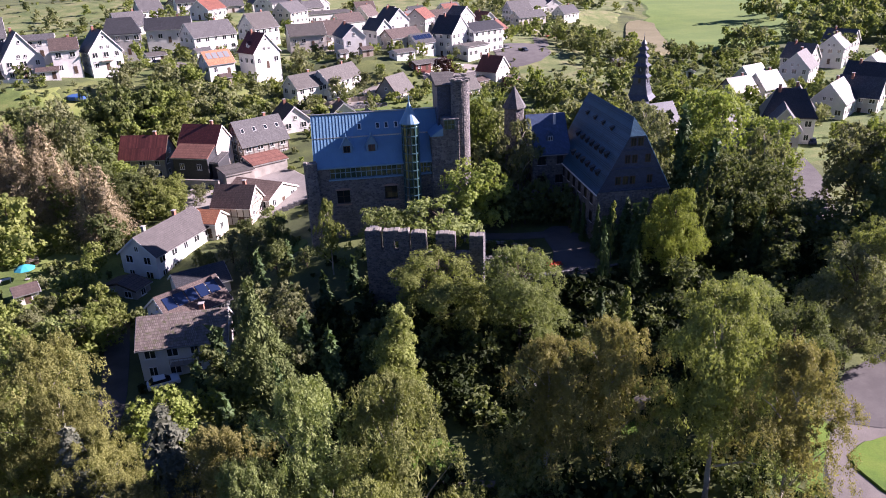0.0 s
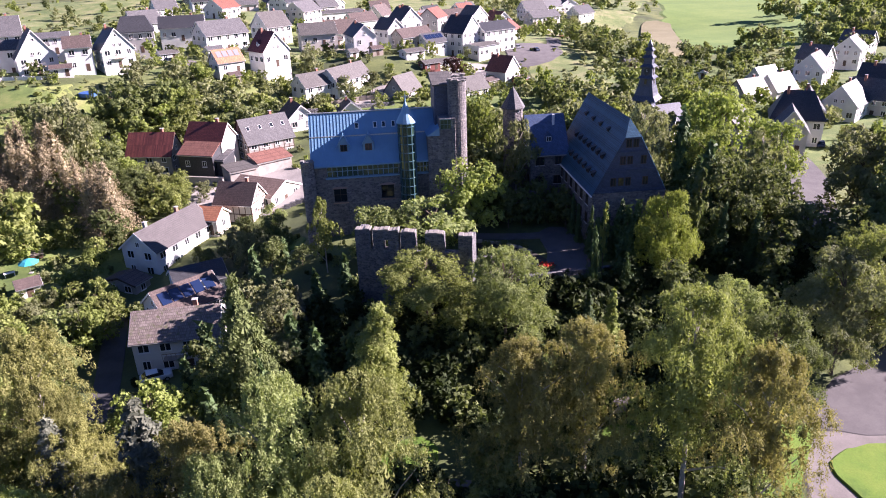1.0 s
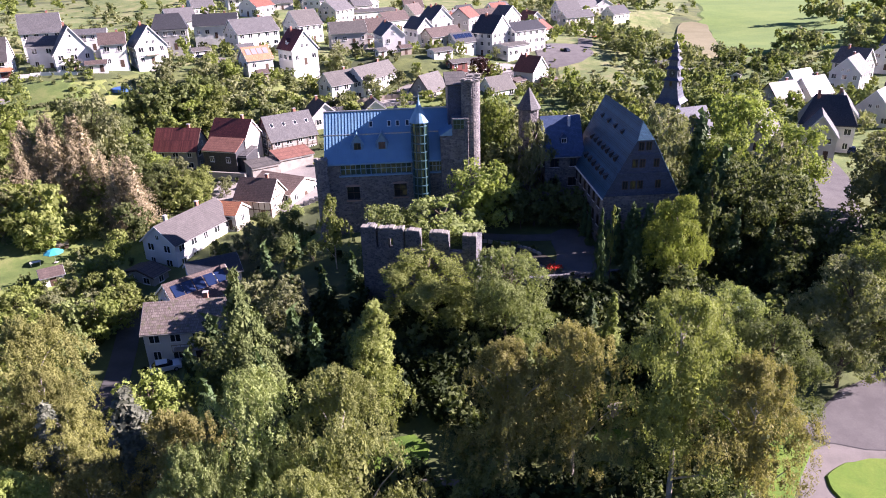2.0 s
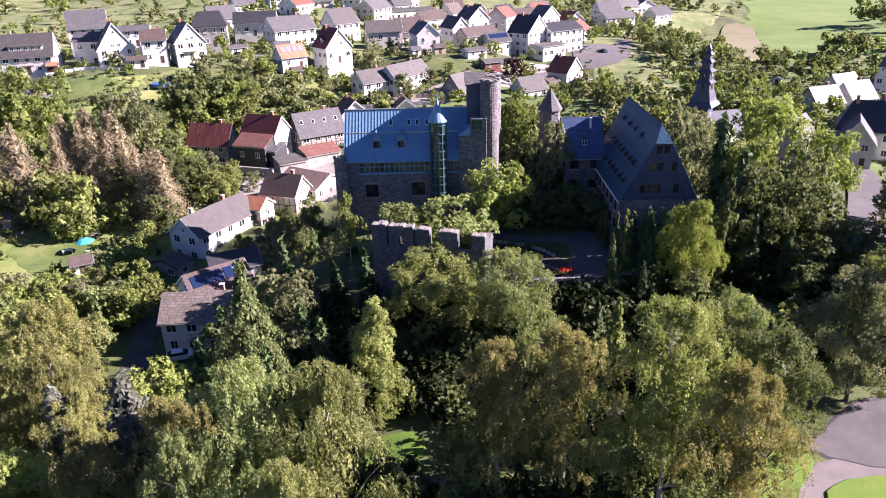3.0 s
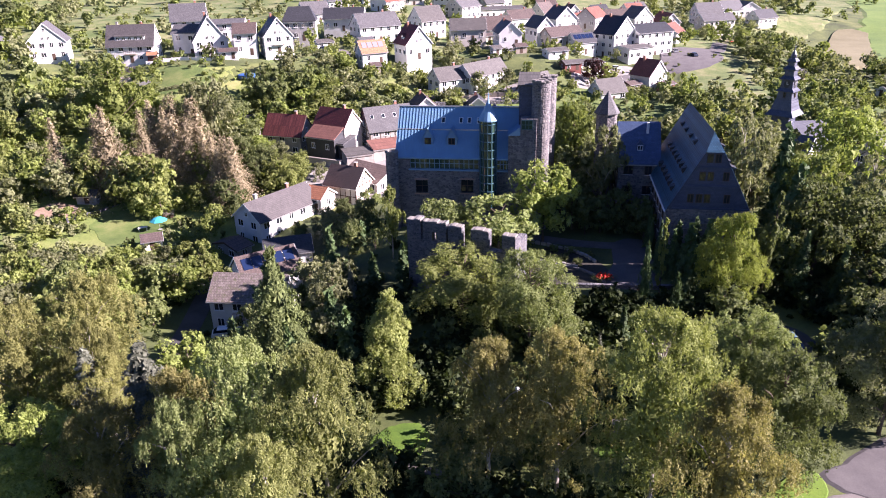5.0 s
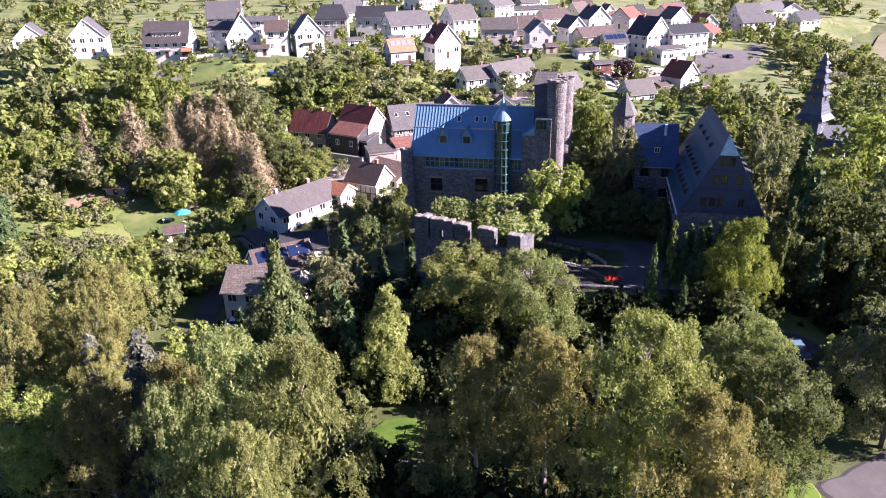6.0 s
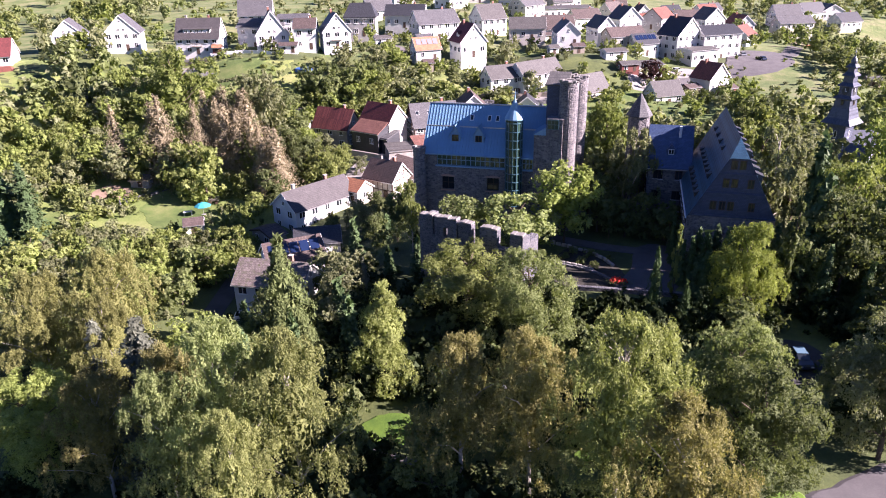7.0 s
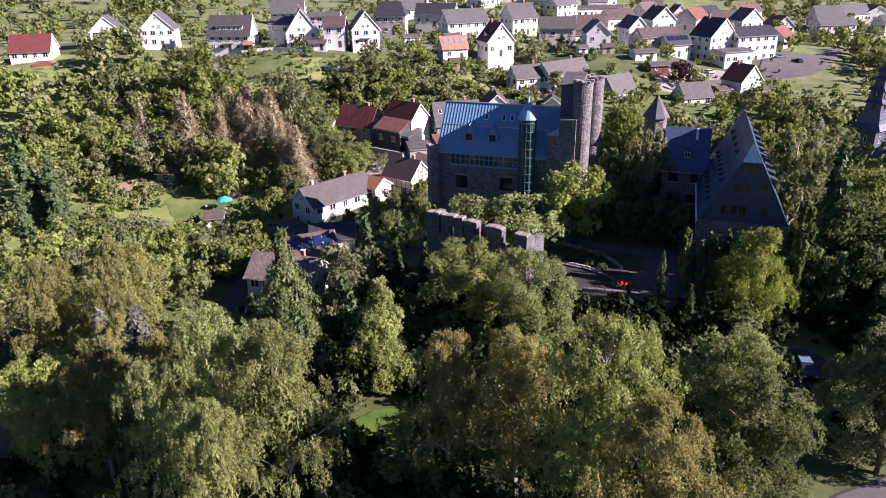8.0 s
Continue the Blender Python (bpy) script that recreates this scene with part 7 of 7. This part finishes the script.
def fence(line, h, mat, label):
    """A board fence: posts and boards along a line."""
    f = thing("fence", pose(0, 0, 0), label, "fence")
    for (ax, ay), (bx, by) in zip(line, line[1:]):
        d = math.hypot(bx - ax, by - ay)
        k = max(1, int(d / 2.2))
        a = math.degrees(math.atan2(by - ay, bx - ax))
        for i in range(k):
            x, y = ax + (bx - ax) * (i + 0.5) / k, ay + (by - ay) * (i + 0.5) / k
            bm = bmesh.new()
            box(bm, (-d / k / 2, -0.03, 0.1), (d / k / 2, 0.03, h), 0.01)
            part("board", bm, mat, f).matrix_basis = pose(x, y, ground(x, y), 0, 0, a)
            bm = bmesh.new()
            box(bm, (-d / k / 2 - 0.07, -0.08, -0.3), (-d / k / 2 + 0.07, 0.08, h + 0.12), 0.01)
            part("post", bm, mat, f).matrix_basis = pose(x, y, ground(x, y), 0, 0, a)
    return f

def hedge(line, h, leaf, label, w=0.9):
    """A clipped hedge along a line, dense with small leaves."""
    rng = np.random.default_rng(int(abs(line[0][0] * 7 + line[0][1])))
    pos = []
    for (ax, ay), (bx, by) in zip(line, line[1:]):
        d = math.hypot(bx - ax, by - ay)
        n = int(d * 60)
        t, v = rng.uniform(0, 1, n), rng.uniform(-1, 1, (n, 2))
        v /= np.maximum(np.abs(v).max(1), 1e-3)[:, None]
        v *= rng.uniform(0.7, 1.08, (n, 1))
        x = ax + (bx - ax) * t - (by - ay) / d * v[:, 0] * w / 2
        y = ay + (by - ay) * t + (bx - ax) / d * v[:, 0] * w / 2
        pos.append(np.stack([x, y, height(x, y) + h * 0.5 * (1 + v[:, 1])], 1))
    pos = np.concatenate(pos)
    me = leaf_mesh("hedge", pos, rng.normal(size=pos.shape) + np.array((0, 0, 0.6)), rng.uniform(0.25, 0.5, len(pos)), M[leaf], rng)
    tagged(new("hedge", me), label, "hedge")


hedge([(-118, 203.5), (-108, 206), (-100, 208.5)], 1.2, "green", "clipped green hedge along a garden")
hedge([(-104, 190), (-92, 186.5), (-82, 190)], 0.9, "olive", "low olive hedge below the lawn")
hedge([(-60, 231), (-54, 226), (-50, 218)], 1.3, "green", "clipped green hedge beside a driveway")
hedge([(-8, 250), (-2, 246), (6, 248)], 1.3, "green", "clipped green hedge round a garden")
hedge([(8, 246), (18, 250), (26, 258)], 1.2, "olive", "olive hedge between gardens")
hedge([(84, 372), (94, 380), (104, 388), (114, 394)], 2.4, "needle", "dark conifer hedge along the street")
hedge([(-84, 238), (-76, 236), (-66, 236)], 1.2, "green", "clipped green hedge along the upper street")
hedge([(110, 226), (122, 232), (132, 236)], 1.4, "green", "clipped green hedge round an orchard")
for hx, hy, yaw, L_, W_, wl, rf, lab in ((-103.5, 206.5, 15, 2.6, 2.2, "redwood", "orangetile", "small red garden hut with orange roof"), (-80.5, 211.5, 18, 5.5, 3.6, "white", "browntile", "low white garage with brown roof"),
                                      (-97, 240, 20, 6, 4, "palewood", "palegrey", "grey wooden carport on the slope"), (-57.5, 236.5, 34, 5.6, 3.4, "white", "palegrey", "white garage beside the driveway"),
                                      (8.5, 247, 24, 4, 3, "palewood", "browntile", "small wooden summer house in a garden"), (0.5, 244.5, 30, 3.2, 2.6, "white", "palegrey", "small white garden hut"),
                                      (20.5, 243.5, 30, 7.5, 4.5, "white", "palegrey", "low white garage with flat roof"), (25.5, 236, 28, 6, 4, "redwood", "palegrey", "red-brown carport with flat roof"),
                                      (45.2, 234.5, 40, 5, 4, "palewood", "browntile", "wooden veranda hut beside the house"), (56.5, 236.8, 44, 4.6, 3.6, "redwood", "browntile", "dark wooden garden pergola"),
                                      (-33, 207.5, 30, 3, 2.4, "palewood", "browntile", "small weathered hut below the hedge"), (-44, 240, 38, 5, 3.4, "white", "greytile", "white lean-to beside a house"),
                                      (-8, 284, 30, 8, 5, "cream", "browntile", "low cream outbuilding with brown roof"), (112, 252, 30, 4, 3, "palewood", "palegrey", "grey allotment hut among trees"),
                                      (126, 246, 60, 3.6, 2.8, "white", "palegrey", "white allotment hut among trees"), (104, 262, 10, 4.4, 3, "palewood", "greytile", "allotment hut with grey roof")):
    house(lab, hx, hy, yaw, L_, W_, ground(hx, hy) + 0.05, 2.3, 0.7, wl, rf, 0, name="garden_hut", group="garden huts", storeys=1)
for slab_x, slab_y, slab_yaw, slab_l in ((-106, 195, 20, 6.5), (-98.5, 192, 16, 5.0), (-113.5, 203.5, 12, 7.0)):
    terrace_bed = thing("raised_bed", pose(slab_x, slab_y, ground(slab_x, slab_y), 0, 0, slab_yaw), "raised garden bed walled with grey concrete slabs", "garden bed")
    bm = bmesh.new()
    box(bm, (-slab_l / 2, -1.2, -0.6), (slab_l / 2, -1.0, 0.7), 0.03)
    box(bm, (-slab_l / 2, 1.0, -0.6), (slab_l / 2, 1.2, 0.7), 0.03)
    box(bm, (-slab_l / 2, -1.0, -0.6), (-slab_l / 2 + 0.2, 1.0, 0.7), 0.03)
    box(bm, (slab_l / 2 - 0.2, -1.0, -0.6), (slab_l / 2, 1.0, 0.7), 0.03)
    part("kerb", bm, M["greyplaster"], terrace_bed)
    bm = bmesh.new()
    box(bm, (-slab_l / 2 + 0.2, -1.0, 0.2), (slab_l / 2 - 0.2, 1.0, 0.55))
    part("soil", bm, M["soil"], terrace_bed, "bare brown soil")

fence([(-20, 199), (-8, 203), (2, 207), (9, 208)], 1.6, M["palewood"], "grey board fence along the street")
fence([(-104, 203), (-94, 206), (-84, 206)], 1.1, M["frame"], "low white fence below the gardens")
fence([(-122, 201), (-112, 199), (-104, 200)], 1.4, M["palewood"], "grey board fence below the gardens")
street = thing("street_wall", pose(0, 0, 0), "low rubble wall along the village street", "wall", kind="structure")
for i in range(12):
    x, y = -18 + i * 2.6, 193 + i * 0.9
    bm = bmesh.new()
    box(bm, (-1.35, -0.25, -1.5), (1.35, 0.25, 1.1), 0.04)
    part("wall", bm, M["ruin"], street).matrix_basis = pose(x, y, ground(x, y), 0, 0, 19)

house("white garden hut with brown roof", -54.4, 111.6, 30, 3.4, 2.6, ground(-54.4, 111.6), 2.0, 0.8, "white", "browntile", 0, name="garden_hut", group="garden huts")
house("small glazed greenhouse on the lawn", -76.6, 126.2, 12, 4.2, 2.2, ground(-76.6, 126.2), 1.8, 0.7, "greyplaster", "palegrey", 0, name="greenhouse", group="garden huts")
house("grey garden hut among trees", -119, 160, 20, 5, 4, ground(-119, 160), 2.3, 0.9, "white", "palegrey", 0, name="garden_hut", group="garden huts")
house("low garden hut with pale roof", -62.6, 177, 25, 5, 3.4, ground(-62.6, 177), 2.2, 0.6, "white", "palegrey", 0, name="garden_hut", group="garden huts")
house("small white hut beside the lane", -59, 172.5, 40, 4, 3, ground(-59, 172.5), 2.2, 0.6, "white", "palegrey", 0, name="garden_hut", group="garden huts")
tarp = thing("tarpaulin", pose(-70, 199, ground(-70, 199) + 0.1, 0, 0, 15), "blue tarpaulin over a garden pool", "tarpaulin")
bm = bmesh.new()
turned(bm, [(2.6, 0), (2.6, 0.9), (2.3, 1.0), (0.2, 1.1)], 18)
part("cover", bm, M["blue"], tarp)
table = thing("garden_table", pose(-60.5, 118.6, ground(-60.5, 118.6) + 0.2, 0, 0, 25), "white garden table on the lawn", "table")
bm = bmesh.new()
box(bm, (-0.9, -0.45, 0.68), (0.9, 0.45, 0.74), 0.02)
part("tabletop", bm, M["frame"], table)
for sx in (-0.75, 0.75):
    for sy in (-0.35, 0.35):
        bm = bmesh.new()
        box(bm, (sx - 0.04, sy - 0.04, 0), (sx + 0.04, sy + 0.04, 0.68))
        part("leg", bm, M["frame"], table)
car(119.4, 262, 20, M["rubber"], "black car parked by the gardens")
car(124, 264, 25, M["metal"], "silver car parked by the gardens")
car(38, 250, 60, M["frame"], "white van-like car on the forecourt")
car(42, 257.6, 40, M["frame"], "white caravan-like van on the paved yard")
car(34, 250.6, 25, M["metal"], "silver car on the paved yard")
car(-56, 232, 60, M["darkpaint"], "dark car parked on the driveway")
car(-82.5, 208, 20, M["metal"], "silver car before a garage")
car(72, 280, 110, M["darkpaint"], "dark car on the asphalt forecourt")
car(110, 150.5, 60, M["darkpaint"], "dark car parked on the street")
car(-27.2, 83.6, 20, M["frame"], "white car beside the house")
car(66, 286, 100, M["metal"], "silver car on the asphalt forecourt")
play = thing("climbing_frame", pose(100, 340, ground(100, 340)), "red and blue climbing frame on the playground", "playground")
for sx in (-1.5, 1.5):
    for sy in (-1, 1):
        bm = bmesh.new()
        box(bm, (sx - 0.1, sy - 0.1, -0.3), (sx + 0.1, sy + 0.1, 2.8), 0.02)
        part("post", bm, M["redwood"], play)
bm = bmesh.new()
prism(bm, [(-1.4, 2.8), (1.4, 2.8), (0, 3.9)], "x", -1.8, 1.8)
part("roof", bm, M["blue"], play)
bm = bmesh.new()
box(bm, (-1.7, -1.1, 1.1), (1.7, 1.1, 1.25), 0.02)
part("platform", bm, M["flower"], play)
shaded = car(49.0, 75.6, -80, M["darkpaint"], "dark blue parked car with roof coloured pale for reflected sky")
# the roof's pale blue is a painted reflection of the sky
for c in shaded.children:
    if c.name.startswith("roof"):
        c.data.materials[0] = M["car_sky"]

garden = thing("garden_wall", pose(-73.4, 122.4, ground(-73.4, 122.4), 0, 0, 58), "low grey stone wall of a raised garden bed", "wall", kind="structure")
for i in range(9):
    bm = bmesh.new()
    box(bm, (-0.62, -0.22, -0.4), (0.62, 0.22, random.uniform(0.6, 0.75)), 0.06)
    part("stone", bm, M["ruin"], garden).matrix_basis = pose(-5 + i * 1.26, 0.12 * math.sin(i), 0, 0, 0, random.uniform(-3, 3))
cart = thing("hay_cart", pose(-58.6, 125.6, ground(-58.6, 125.6) + 0.2, 0, 0, 20), "small grey wooden garden cart on the lawn", "cart")
bm = bmesh.new()
box(bm, (-1.1, -0.7, 0.6), (1.1, 0.7, 0.7), 0.02)
part("bed", bm, M["palewood"], cart)
for sy in (-0.68, 0.68):
    for sz in (0.85, 1.15):
        bm = bmesh.new()
        box(bm, (-1.1, sy - 0.03, sz), (1.1, sy + 0.03, sz + 0.16), 0.01)
        part("side_board", bm, M["palewood"], cart)
for sx in (-0.7, 0.7):
    for sy in (-0.78, 0.78):
        bm = bmesh.new()
        bmesh.ops.create_cone(bm, cap_ends=True, segments=14, radius1=0.38, radius2=0.38, depth=0.1, matrix=pose(sx, sy, 0.38, 90))
        part("wheel", bm, M["wood"], cart)
